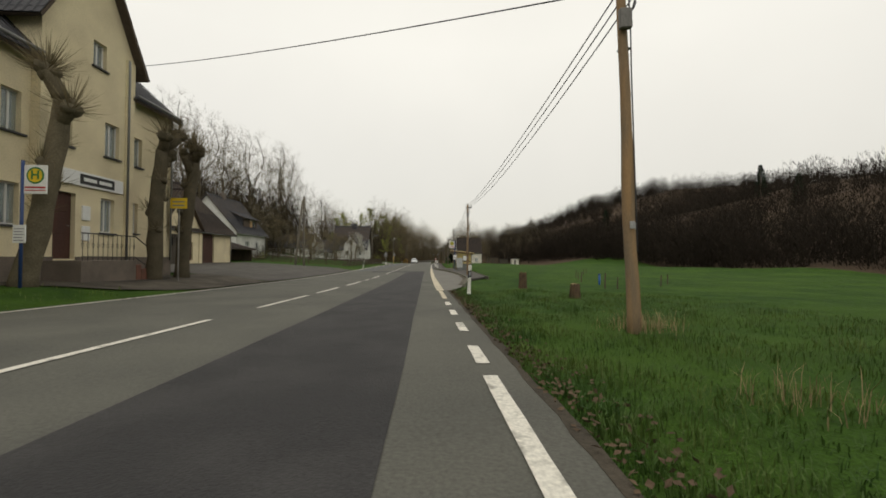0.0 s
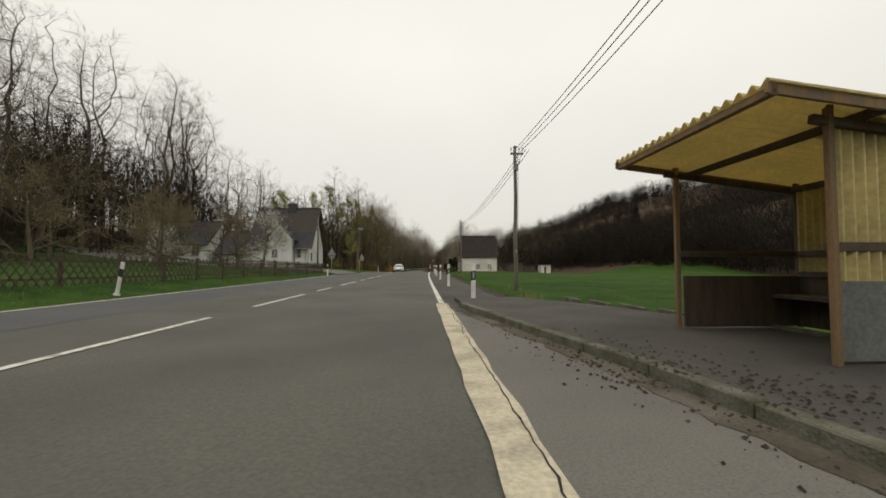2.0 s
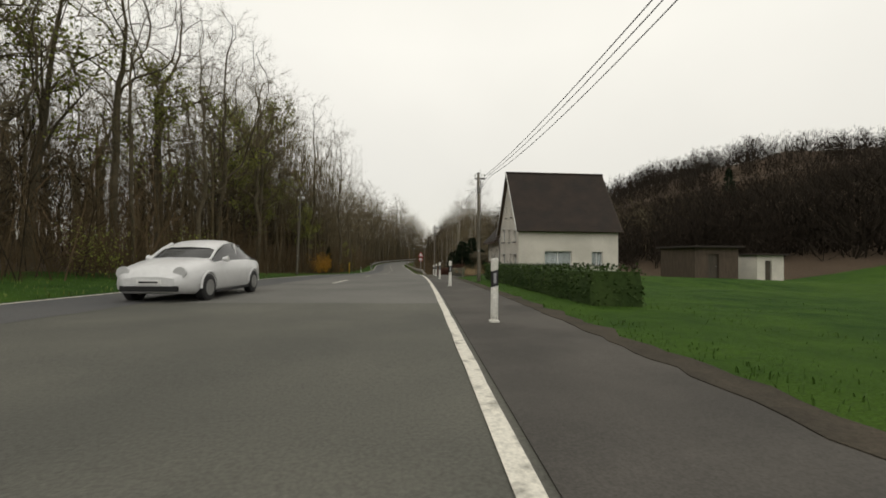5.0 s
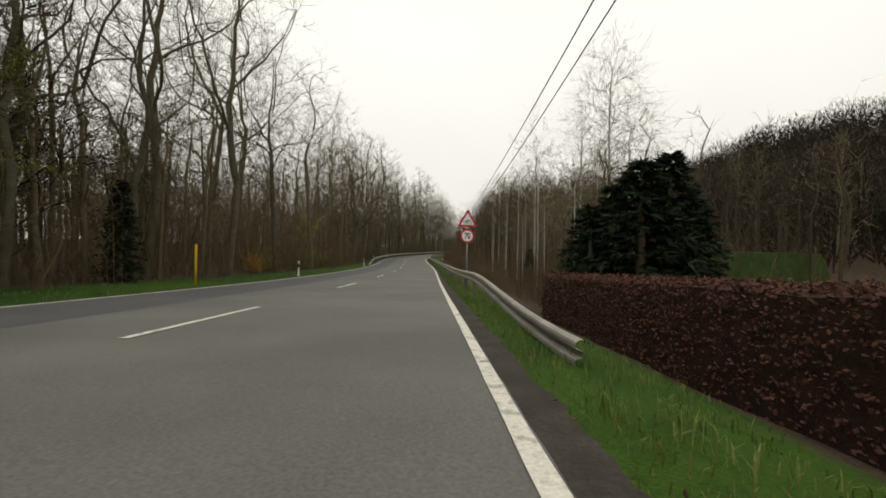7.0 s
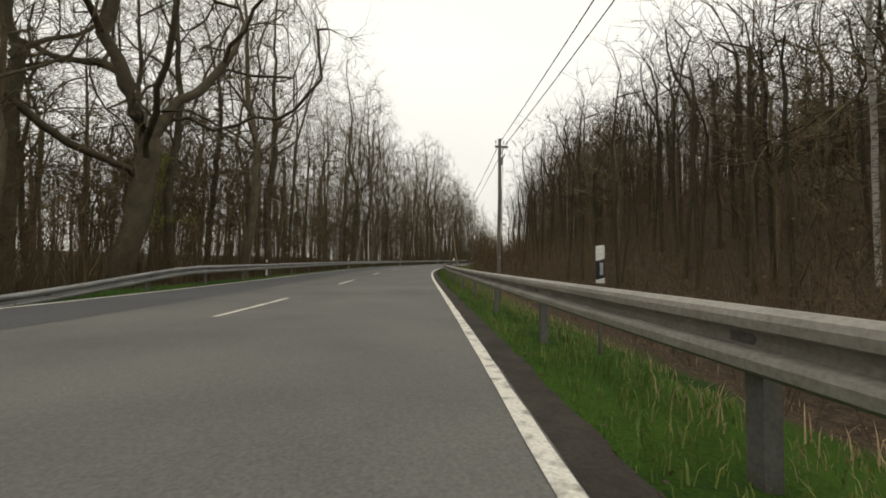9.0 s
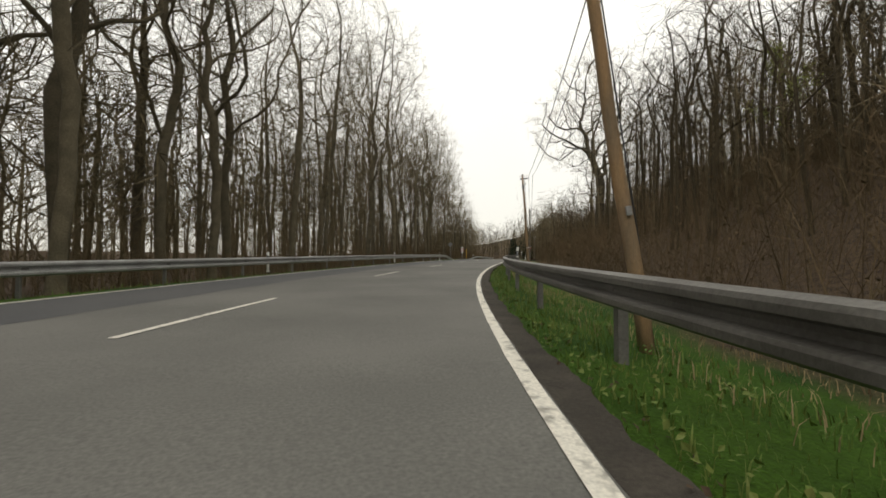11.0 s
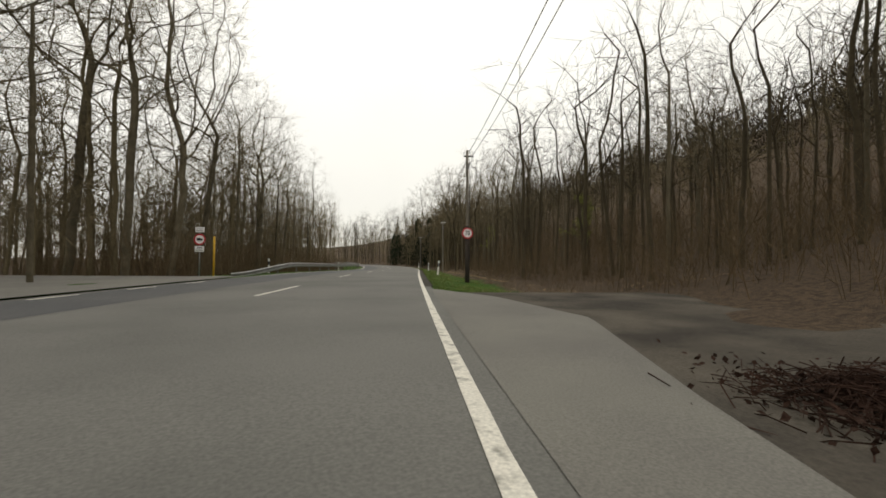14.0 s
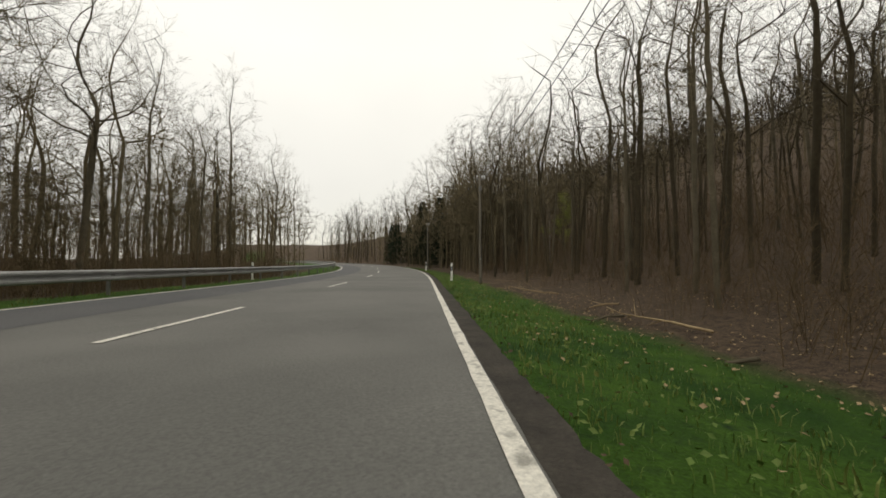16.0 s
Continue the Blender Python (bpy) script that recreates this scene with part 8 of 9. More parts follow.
def light_kinds(seed, count, tall, girth, low, wide, points, step, stem, twigs, thick, egg=0.0, long=1.0):
    """A few light bare trees for the depth of a wood."""
    out = []
    for k in range(count):
        wood, fine = grown_tree(seed + k, tall, girth, low, wide, points, step, stem, twigs, thick, 0.08, egg, tube_from=girth * 0.62, long=long, ends=1, sub=1)
        wood.v += fine.v
        n = len(wood.v) - len(fine.v)
        wood.f += [tuple(i + n for i in f) for f in fine.f]
        out.append(triangles(wood))
    return out


def far_kinds(seed, count, tall, shoots):
    """Whole crowns of steep bare shoots on a thin stem, for trees far off."""
    out = []
    for k in range(count):
        rnd, b = random.Random(seed + k), Build()
        b.tube([(0, 0, -0.5), (0, 0, tall * 0.6)], [0.12, 0.05], 3, caps=False)
        for _ in range(shoots):
            u = rnd.uniform(0.02, 0.9)
            r = tall * 0.24 * math.sqrt(max(0.05, 1 - (abs(u - 0.5) / 0.52) ** 2)) * math.sqrt(rnd.random())
            a = rnd.uniform(0, 6.28)
            q = Vector((r * math.cos(a), r * math.sin(a), tall * u))
            way = Vector((0.35 * math.cos(a) + rnd.gauss(0, 0.3), 0.35 * math.sin(a) + rnd.gauss(0, 0.3), rnd.uniform(0.3, 1.2))).normalized()
            b.sliver(rnd, [q, q + way * rnd.uniform(1.6, 3.6) * (1.1 - 0.45 * u)], 0.15 - 0.06 * u)
        out.append(triangles(b))
    return out


def thicket_kinds(seed, count, stems, shoots, thick):
    """Clumps of thin arching stems, four metres high."""
    out = []
    for k in range(count):
        rnd, b = random.Random(seed + k), Build()
        for _ in range(stems):
            a, r = rnd.uniform(0, 6.28), 1.7 * math.sqrt(rnd.random())
            q = Vector((r * math.cos(a), r * math.sin(a), -0.2))
            path = limb_path(rnd, q, Vector((rnd.uniform(-.3, .3), rnd.uniform(-.3, .3), 1)), 4.0 * rnd.uniform(0.45, 1.1), 2, 14, 0.0)
            b.sliver(rnd, path, thick)
            for _ in range(shoots):
                u, d = point_on(path, rnd.uniform(0.1, 0.98))
                b.sliver(rnd, [u, u + sway(rnd, d, rnd.uniform(15, 60)) * rnd.uniform(0.5, 1.5)], thick * 0.62)
        out.append(triangles(b))
    return out


woods, thicket, hill_wood, hill_thicket = [], [], [], []
# wood on the slope behind the houses
s = -10.0
while s < 120:
    plant(pick(*BIG), s + rng.uniform(-2, 2), -44 + rng.uniform(-3.5, 2.5), rng.uniform(0.74, 0.95) * (1.34 if s > 64 else 1.0 if s > 52 else 0.72))
    s += 5.0
for lat, step in ((-42, 4.5), (-49, 3.8), (-54, 3.8), (-60, 4.0), (-66, 4.0), (-73, 4.5), (-82, 5.5), (-95, 7.0)):
    s = -30.0
    while s < 122:
        woods.append((ground_at(s + rng.uniform(-2, 2), lat + rng.uniform(-2.5, 2.5)), rng.uniform(15.5, 21.5) * (0.8 if s < 52 else 1.0)))
        s += step
s = -5.0
while s < 120:
    for lat in (-39, -43, -48):
        thicket.append((ground_at(s + rng.uniform(-1, 1), lat + rng.uniform(-1.5, 1.5)), rng.uniform(2.5, 5.5)))
    s += 2.6
# wood along the left side
s = 116.0
while s < 345:
    edge = float(np.interp(s, [116, 126, 150, 240, 345], [-17, -14, -13.8, -12.6, -13.6]))
    plant(pick(*BIG) if rng.random() < 0.6 else pick(*SLIM), s + rng.uniform(-1, 1), edge - rng.uniform(0, 1.8), rng.uniform(0.85, 1.06) * (0.74 if s < 180 else 1.14 if 225 < s < 270 else 1.2 if 270 < s < 318 else 1.0), lean=rng.uniform(-4, 4))
    s += float(np.interp(s, [116, 170, 185, 225, 245, 345], [5.5, 6.5, 9.0, 9.0, 4.6, 4.6]))
s = 122.0
while s < 348:
    plant(pick(*SLIM) if rng.random() < 0.5 else pick(*BIG), s + rng.uniform(-2, 2), -19.5 + rng.uniform(-2.2, 2.2), (0.78 if 185 < s < 226 else 0.74 if s <= 185 else 1.14 if s < 270 else 1.24 if s > 270 else 1.0) * rng.uniform(0.85, 1.08), lean=rng.uniform(-3, 3))
    s += 5.2
for lat, step in ((-23, 3.6), (-27, 3.8), (-32, 4.0), (-38, 4.5), (-46, 5.5), (-56, 7.0), (-68, 8.0)):
    s = 118.0
    while s < 352:
        woods.append((ground_at(s + rng.uniform(-1.8, 1.8), lat + rng.uniform(-2, 2)), rng.uniform(15, 22) * (0.8 if 185 < s < 226 else 0.8 if s <= 185 else 1.2)))
        s += step
s = 117.0
while s < 338:
    plant(pick(*BRUSH) if s > 240 else pick(*BRUSH, *TALL), s, float(np.interp(s, [117, 240, 340], [-13.3, -12.9, -13.2])) - rng.uniform(0, 1.2), rng.uniform(0.75, 1.0))
    s += 3.0
for lat in (-14.6, -16.5, -19, -22, -27, -33):
    s = 117.0
    while s < 340:
        thicket.append((ground_at(s + rng.uniform(-.8, .8), lat + rng.uniform(-1, 1)), rng.uniform(2.0, 5.2) if s > 240 else rng.uniform(3.2, 7.5)))
        s += 2.3
for s, lat, sc in ((192.5, -18.0, 1.0), (186.0, -17.0, 0.95), (274.7, -12.4, 1.05), (281.5, -12.8, 1.0)):
    plant("big1" if s < 200 else "fork1", s, lat, sc)
plant("round1", 232.0, -13.8, 1.85)
for s, lat, sc in ((116, -34, 1.0), (120, -41, 1.15), (125, -36, 1.1), (130, -43, 1.2), (134, -34, 1.05), (139, -40, 1.15), (146, -36, 1.1), (152, -42, 1.2), (158, -34, 1.0), (165, -40, 1.15), (172, -36, 1.05), (112, -46, 1.15), (104, -42, 1.05)):
    plant(pick(*BIG), s, lat, sc * 0.8)
for s, lat, sc in ((402, 9.5, 0.85), (408, 12.0, 0.95), (415, 9.0, 0.9), (421, 13.0, 1.0), (428, 11.0, 1.0), (436, 13.5, 1.05), (446, 11.0, 1.0), (457, 12.0, 1.0)):
    plant(pick(*BIG, *SLIM), s, lat, sc)
# past the left side road the wood drops away
s = 355.0
while s < 404:
    sc = float(np.interp(s, [355, 378, 392, 404], [0.95, 0.8, 0.62, 0.5]))
    if s < 450:
        plant(pick(*BIG, *SLIM) if sc > 0.6 else pick("round0", "round1", "slim1", "bud0"), s + rng.uniform(-1.5, 1.5), -14.8 - rng.uniform(0, 1.8), sc * rng.uniform(0.85, 1.1) * (1.4 if sc < 0.6 else 1))
        plant(pick(*BRUSH), s, -13.4, 1.0)
    for lat in (-17, -20, -24, -29, -36):
        woods.append((ground_at(s + rng.uniform(-2, 2), lat + rng.uniform(-1.5, 1.5)), 21 * sc * rng.uniform(0.8, 1.1)))
        thicket.append((ground_at(s + rng.uniform(-2, 2), lat + 2.0), rng.uniform(2.0, 3.4)))
        thicket.append((ground_at(s + 2.3 + rng.uniform(-1, 1), lat + 2.5), rng.uniform(2.4, 4.6)))
        thicket.append((ground_at(s + rng.uniform(-2, 2), lat + 0.5), rng.uniform(2.4, 4.6)))
    s += 4.6
plant("big0", 371.0, -16.0, 0.85)
for s, lat, sc in ((335.5, -15.5, 1.1), (336.0, -20.5, 1.15), (331.0, -14.6, 1.1), (353.4, -16.5, 1.05), (354.5, -20.5, 1.1), (353.0, -25.0, 1.1), (340.0, -31.0, 1.15), (345.5, -33.0, 1.15), (349.5, -30.5, 1.1), (343.0, -38.0, 1.2)):
    plant(pick(*BIG), s, lat, sc)
# hillside on the right
s = 182.0
while s < 326:
    near = float(np.interp(s, [182, 215, 250, 326], [5.6, 5.2, 4.8, 5.0]))
    plant(pick(*BRUSH, *TALL), s, near + rng.uniform(-0.4, 0.8), rng.uniform(0.7, 1.0))
    for k in range(1, 12):
        for _ in range(2):
            hill_thicket.append((ground_at(s + rng.uniform(-1.3, 1.3), near + k * 1.7 + rng.uniform(-0.8, 0.8)), rng.uniform(1.8, 3.6) + 0.06 * k))
    s += 2.6
s = 343.5
while s < 470:
    if s < 420:
        plant(pick(*BRUSH, "tall1"), s + rng.uniform(-1, 1), 8.2 + rng.uniform(-0.8, 1.2), rng.uniform(0.55, 0.9))
    for k in range(1, 9):
        hill_thicket.append((ground_at(s + rng.uniform(-1.3, 1.3), 8.5 + k * 2.2 + rng.uniform(-0.9, 0.9)), rng.uniform(2.4, 4.5) + 0.35 * k))
    for lat in (11, 14.5, 18.5, 23, 28):
        hill_wood.append((ground_at(s + rng.uniform(-1.4, 1.4), lat + rng.uniform(-1.7, 1.7)), rng.uniform(11.5, 15.5)))
    if s > 362 and s < 430:
        plant(pick(*SLIM), s, 6.5 + rng.uniform(0, 4), rng.uniform(0.56, 0.76))
    s += 2.9
s = 186.0
while s < 425:
    if not 325 < s < 343:
        plant(pick(*SLIM) if rng.random() < 0.75 else pick("big0", "fork0", "bud0", "birch0"), s + rng.uniform(-2, 2), 13 + rng.uniform(-2.5, 3), rng.uniform(0.5, 0.72) * (1.3 if 285 < s < 325 else 1.05 if s > 342 else 1.0))
    plant(pick(*SLIM), s + rng.uniform(-2, 2), 20 + rng.uniform(-3, 3), rng.uniform(0.5, 0.75) * (1.35 if 285 < s < 325 else 1.05 if s > 342 else 1.0))
    for lat in (17, 22, 27, 33, 40, 48, 58):
        for _ in range(2):
            hill_wood.append((ground_at(s + rng.uniform(-2.7, 2.7), lat + rng.uniform(-3, 3)), rng.uniform(9, 14.5)))
    s += 5.4
s = 426.0
while s < 560:
    for lat in (5.5, 8.5, 12.0, 17.0, 24):
        hill_wood.append((ground_at(s + rng.uniform(-2, 2), lat + rng.uniform(-1, 2)), rng.uniform(9, 13) * (1.0 if s < 490 else 0.75)))
        hill_thicket.append((ground_at(s + rng.uniform(-2, 2), lat), rng.uniform(2, 4)))
    s += 4.5
plant("round0", 180.5, 10.6, 0.85)
plant("round1", 184.0, 12.5, 0.8)
plant("oak", 335.0, 13.6, 1.22)
plant("slim1", 310.5, 10.2, 1.0, lean=6)
plant("fork2", 356.5, 19.5, 0.72)
plant("slim2", 300.0, 9.0, 0.8)
for s, lat, sc in ((428, 7.5, 1.9), (433, 10, 1.7), (438, 7.5, 1.6), (444, 9, 2.3), (450, 8, 1.7), (456, 7, 1.6), (463, 8, 1.5)):
    plant(pick("conifer0", "conifer1"), s, lat, sc)
# gardens and hedges by the last house
for s, lat, sc in ((171.5, 7.6, 1.12), (173.0, 6.2, 0.85), (172.5, 9.3, 1.05), (174.5, 7.8, 1.0), (173.5, 11.0, 0.9)):
    c = plant(pick("conifer0", "conifer1"), s, lat, sc)
    c.scale.x, c.scale.y = c.scale.x * 1.55, c.scale.y * 1.55
for s, lat, sc, wide in ((180.5, 8.6, 0.95, 1.5), (201.5, 10.6, 0.6, 1.4)):
    c = plant("conifer1", s, lat, sc)
    c.scale.x, c.scale.y = c.scale.x * wide, c.scale.y * wide
for s, lat, sc in ((177, 9.8, 0.95), (179, 12.0, 0.9), (180, 8.0, 0.8), (184, 11.0, 0.9), (190, 9.0, 0.85), (196, 8.5, 0.8), (201, 11.0, 0.95), (207, 9.0, 0.85), (214, 8.6, 0.8), (222, 10, 0.9), (198, 10.5, 1.3), (203.5, 11.5, 1.35), (206, 10.2, 1.2), (212, 12.6, 1.2), (217, 11.0, 1.3), (224, 11.5, 1.25)):
    plant(pick("birch0", "birch1"), s, lat, sc)
s = 174.0
while s < 188:
    plant(pick(*TALL, "green_bush"), s, 6.6 + rng.uniform(0, 4), 0.8)
    for lat in (8, 11, 14, 18, 22):
        hill_thicket.append((ground_at(s, lat + rng.uniform(-1, 1)), rng.uniform(3, 5)))
        hill_wood.append((ground_at(s, lat + rng.uniform(1, 6)), rng.uniform(7, 11)))
    s += 1.6
for s, lat, sc in ((158, -14, 0.95), (164, -16.5, 1.0), (170, -15, 0.9), (154, -18, 1.0), (148, -15, 0.95), (206, -15.0, 0.7), (118, -16, 0.8), (236, -15, 0.7)):
    plant(pick("bud0", "bud1"), s, lat, sc)
plant("conifer0", 173.5, -13.6, 0.75)
for s, lat, sc in ((151, -16, 1.35), (155, -18, 1.45), (160, -20, 1.4), (146, -18, 1.3), (168, -18, 1.25), (140, -16, 1.2), (134, -17, 1.15), (126, -18, 1.2), (120, -20, 1.2), (113, -22, 1.1)):
    plant(pick("bud0", "bud1"), s, lat, sc * 1.32)
for s, lat in ((144, -14.5), (149, -16.5), (154, -15.5), (160, -17.0), (166, -15.5), (172, -16.5), (177, -15.0), (123, -17.5), (129, -16.5), (136, -18.0), (147, -19.0), (151, -14.6), (157, -18.5), (163, -14.4), (168, -19.5), (153, -22.0)):
    plant(pick(*BIG), s, lat, rng.uniform(0.74, 0.92), lean=rng.uniform(-5, 5))
plant("forsythia", 158.5, -11.9, 1.0)
plant("forsythia", 187.5, -14.0, 0.6)
for s, lat in ((190, -14.3), (193, -15.3), (198, -14.0), (204, -13.6), (124, -13.4), (130, -13.2)):
    plant("green_bush", s, lat, 0.95)
# village gardens
for s, lat, sc in ((111.0, -26.5, 1.4), (114.5, -29.0, 1.4), (107.0, -13.6, 0.72), (38.0, -44.0, 1.3)):
    plant(pick("bud0", "bud1"), s, lat, sc)
plant("blossom", 77.0, -16.2, 1.35)
plant("blossom", 70.5, -22.0, 0.8)
for s, lat, sc in ((66.5, -19.5, 1.3), (72.0, -24.0, 1.35), (76.5, -20.0, 1.25), (60.0, -22.0, 1.15), (79.0, -26.0, 1.4), (69.0, -29.0, 1.5), (63.0, -17.0, 1.1), (70.5, -15.6, 1.15)):
    plant("fruit", s, lat, sc)
for s, lat, sc in ((66.0, -33.0, 0.9), (73.0, -34.0, 0.95), (80.0, -36.0, 0.9), (88.0, -36.0, 0.85)):
    plant(pick("round0", "round1"), s, lat, sc)
for s, lat, sc in ((52.5, -26.5, 0.55), (56.5, -27.0, 0.5), (107.0, -16.0, 0.9), (109.5, -18.5, 1.0), (111, -22, 1.0), (112, -15, 0.8)):
    plant(pick("brush1", "green_bush"), s, lat, sc)


# backing woods: behind the near rows on both sides and round the far bend
backing = []
rnd = random.Random(71)
for _ in range(560):
    s = rnd.uniform(112, 400)
    backing.append((ground_at(s, -36 - 70 * rnd.random() ** 1.3), rnd.uniform(12, 19)))
for _ in range(260):
    s = rnd.uniform(-60, 118)
    backing.append((ground_at(s, -58 - 75 * rnd.random() ** 1.2), rnd.uniform(14, 19)))
for _ in range(420):
    s = rnd.uniform(188, 425)
    backing.append((ground_at(s, 22 + 50 * rnd.random() ** 1.2), rnd.uniform(8, 13)))
for _ in range(120):
    s = rnd.uniform(-10, 112)
    backing.append((ground_at(s, -46 - 14 * rnd.random()), rnd.uniform(12, 17)))
for _ in range(90):
    s = rnd.uniform(470, 560)
    hill_wood.append((ground_at(s, 5 + 14 * rnd.random()), rnd.uniform(17, 23)))
for _ in range(46):
    s = rnd.uniform(57.5, 63.0)
    thicket.append((ground_at(s, rnd.uniform(-37, -24)), rnd.uniform(1.4, 3.4)))
for _ in range(60):
    s = rnd.uniform(62, 92)
    thicket.append((ground_at(s, rnd.uniform(-42, -35)), rnd.uniform(3, 6)))
for _ in range(60):
    s = rnd.uniform(343.5, 425)
    hill_thicket.append((ground_at(s, rnd.uniform(4.6, 8.4)), rnd.uniform(0.9, 2.6)))
s = 326.0
while s < 344:
    for lat in (8.0, 9.2, 10.5, 12.5, 15, 18, 22, 26):
        hill_thicket.append((ground_at(s + rnd.uniform(-1, 1), lat + rnd.uniform(-1, 1)), rnd.uniform(2.4, 4.2)))
    s += 2.2
s = 352.0
while s < 402:
    for lat in (-13.6, -15.5, -17.5, -20, -23):
        thicket.append((ground_at(s + rnd.uniform(-1, 1), lat + rnd.uniform(-0.8, 0.8)), rnd.uniform(2.2, 4.4) * float(np.interp(s, [352, 402], [1.0, 0.8]))))
    s += 2.4
for _ in range(190):
    s = rnd.uniform(408, 545)
    backing.append((ground_at(s, 6 + 34 * rnd.random() ** 1.3), rnd.uniform(10, 15)))
for _ in range(45):
    s = rnd.uniform(222, 300)
    backing.append((ground_at(s, -15.5 - 16 * rnd.random()), rnd.uniform(11, 18)))
for _ in range(170):
    s = rnd.uniform(136, 184)
    woods.append((ground_at(s, -13.8 - 13 * rnd.random()), rnd.uniform(11, 16)))
for _ in range(60):
    s = rnd.uniform(240, 345)
    woods.append((ground_at(s, -15 - 25 * rnd.random()), rnd.uniform(11, 20)))
for _ in range(150):
    s = rnd.uniform(352, 406)
    woods.append((ground_at(s, -15 - 28 * rnd.random()), rnd.uniform(10, 15) * float(np.interp(s, [352, 406], [1.1, 0.7]))))
for _ in range(90):
    s = rnd.uniform(186, 240)
    woods.append((ground_at(s, -15 - 14 * rnd.random()), rnd.uniform(8, 13)))
for _ in range(110):
    s = rnd.uniform(205, 300)
    hill_wood.append((ground_at(s, 7.5 + 10 * rnd.random()), rnd.uniform(7, 12)))
for _ in range(60):
    s = rnd.uniform(104, 136)
    woods.append((ground_at(s, -17 - 14 * rnd.random()), rnd.uniform(9, 14)))
for _ in range(80):
    s = rnd.uniform(285, 336)
    hill_wood.append((ground_at(s, rnd.uniform(14, 36)), rnd.uniform(12, 17)))
for _ in range(240):
    s = rnd.uniform(188, 246)
    backing.append((ground_at(s, -16 - 26 * rnd.random()), rnd.uniform(7, 12)))
for _ in range(230):
    s = rnd.uniform(182, 300)
    backing.append((ground_at(s, 8.5 + 18 * rnd.random()), rnd.uniform(5, 9)))
for _ in range(260):
    s = rnd.uniform(350, 408)
    backing.append((ground_at(s, -15.5 - 30 * rnd.random()), rnd.uniform(5, 10) * float(np.interp(s, [350, 408], [1.1, 0.8]))))
for _ in range(150):
    s = rnd.uniform(225, 300)
    hill_wood.append((ground_at(s, 8 + 13 * rnd.random()), rnd.uniform(10, 13.5)))
for _ in range(100):
    s = rnd.uniform(255, 312)
    hill_wood.append((ground_at(s, 20 + 24 * rnd.random()), rnd.uniform(12, 15)))
# ---- far woods ----
thin = random.Random(17)
woods = [w for w in woods if thin.random() < 0.43]
hill_wood = [w for w in hill_wood if thin.random() < 0.6]
backing = [w for w in backing if thin.random() < 0.44]
more = random.Random(23)
for a, c, n, near, deep, lo, hi, into in ((226, 300, 14, -14, 16, 15, 19, woods), (300, 334, 20, -15, 16, 14, 20, woods), (356, 440, 60, -15, 16, 12, 15.5, woods), (356, 440, 50, -15, 22, 9, 13, backing),
                                          (205, 275, 36, 8, 20, 10, 14, hill_wood), (182, 226, 24, 9, 20, 12, 15, hill_wood), (298, 328, 18, 10, 16, 12, 16, hill_wood),
                                          (352, 396, 18, 7.5, 7, 14, 18, hill_wood), (394, 432, 34, 5, 9, 13, 17, hill_wood), (356, 470, 50, -44, 60, 8, 13, backing), (236, 320, 34, -16, 24, 11, 15, backing), (240, 300, 40, -14.5, 8, 9, 13, backing), (400, 440, 30, 5, 9, 12, 16, backing),
                                          (215, 330, 56, 8, 22, 7, 11, backing), (392, 472, 50, 6, 20, 10, 14, backing), (110, 184, 75, -15.5, 18, 7, 11, backing), (40, 118, 80, -44, 34, 11, 16, backing), (66, 120, 60, -36, 12, 11, 15, backing)):
    for _ in range(n):
        into.append((ground_at(more.uniform(a, c), near + math.copysign(deep, near) * more.random()), more.uniform(lo, hi)))
near_village = [w for w in woods if to_road(np.array([w[0].x]), np.array([w[0].y]))[0][0] < 122]
woods = [w for w in woods if w not in near_village]
WOOD = light_kinds(401, 5, 18.0, 0.13, 0.20, 0.18, 80, 1.3, 0.5, 3, 0.016, 0.0, 1.9)
SLOPE_WOOD = light_kinds(421, 5, 12.0, 0.08, 0.22, 0.15, 46, 1.05, 0.5, 2, 0.012, 0.0, 1.6)
MASS = light_kinds(441, 4, 14.0, 0.10, 0.06, 0.22, 44, 1.5, 0.45, 3, 0.034, 0.15, 2.2)
FAR_WOOD = far_kinds(461, 5, 14.0, 60)
THICKET = thicket_kinds(481, 4, 13, 8, 0.015)
SLOPE_THICKET = thicket_kinds(491, 5, 12, 8, 0.012)
stamped("deep_woodland", "bare trees standing deep in the wood", "woodland", woods, WOOD, 18.0, 61, M_TWIG)
stamped("village_woodland", "dark bare trees on the slope behind the village", "woodland", near_village, WOOD, 18.0, 65, M_VILLAGE_WOOD)
by_village = [w for w in thicket if to_road(np.array([w[0].x]), np.array([w[0].y]))[0][0] < 122]
thicket = [w for w in thicket if w not in by_village]
stamped("village_undergrowth", "dark undergrowth on the slope behind the village", "undergrowth", by_village, THICKET, 4.0, 66, M_VILLAGE_WOOD)
stamped("deep_undergrowth", "brown undergrowth filling the wood", "undergrowth", thicket, THICKET, 4.0, 62, M_BRUSH)
stamped("hillside_woodland", "slender bare trees on the wooded hillside", "woodland", hill_wood, SLOPE_WOOD, 12.0, 63, M_TWIG_SHADED)
stamped("hillside_undergrowth", "dense brown brush covering the hillside", "undergrowth", hill_thicket, SLOPE_THICKET, 4.0, 64, M_BRUSH)
rnd = random.Random(40)
far = []
for _ in range(520):
    far.append((ground_at(rnd.uniform(40, 420), rnd.uniform(150, 330)), rnd.uniform(9.5, 12.5)))
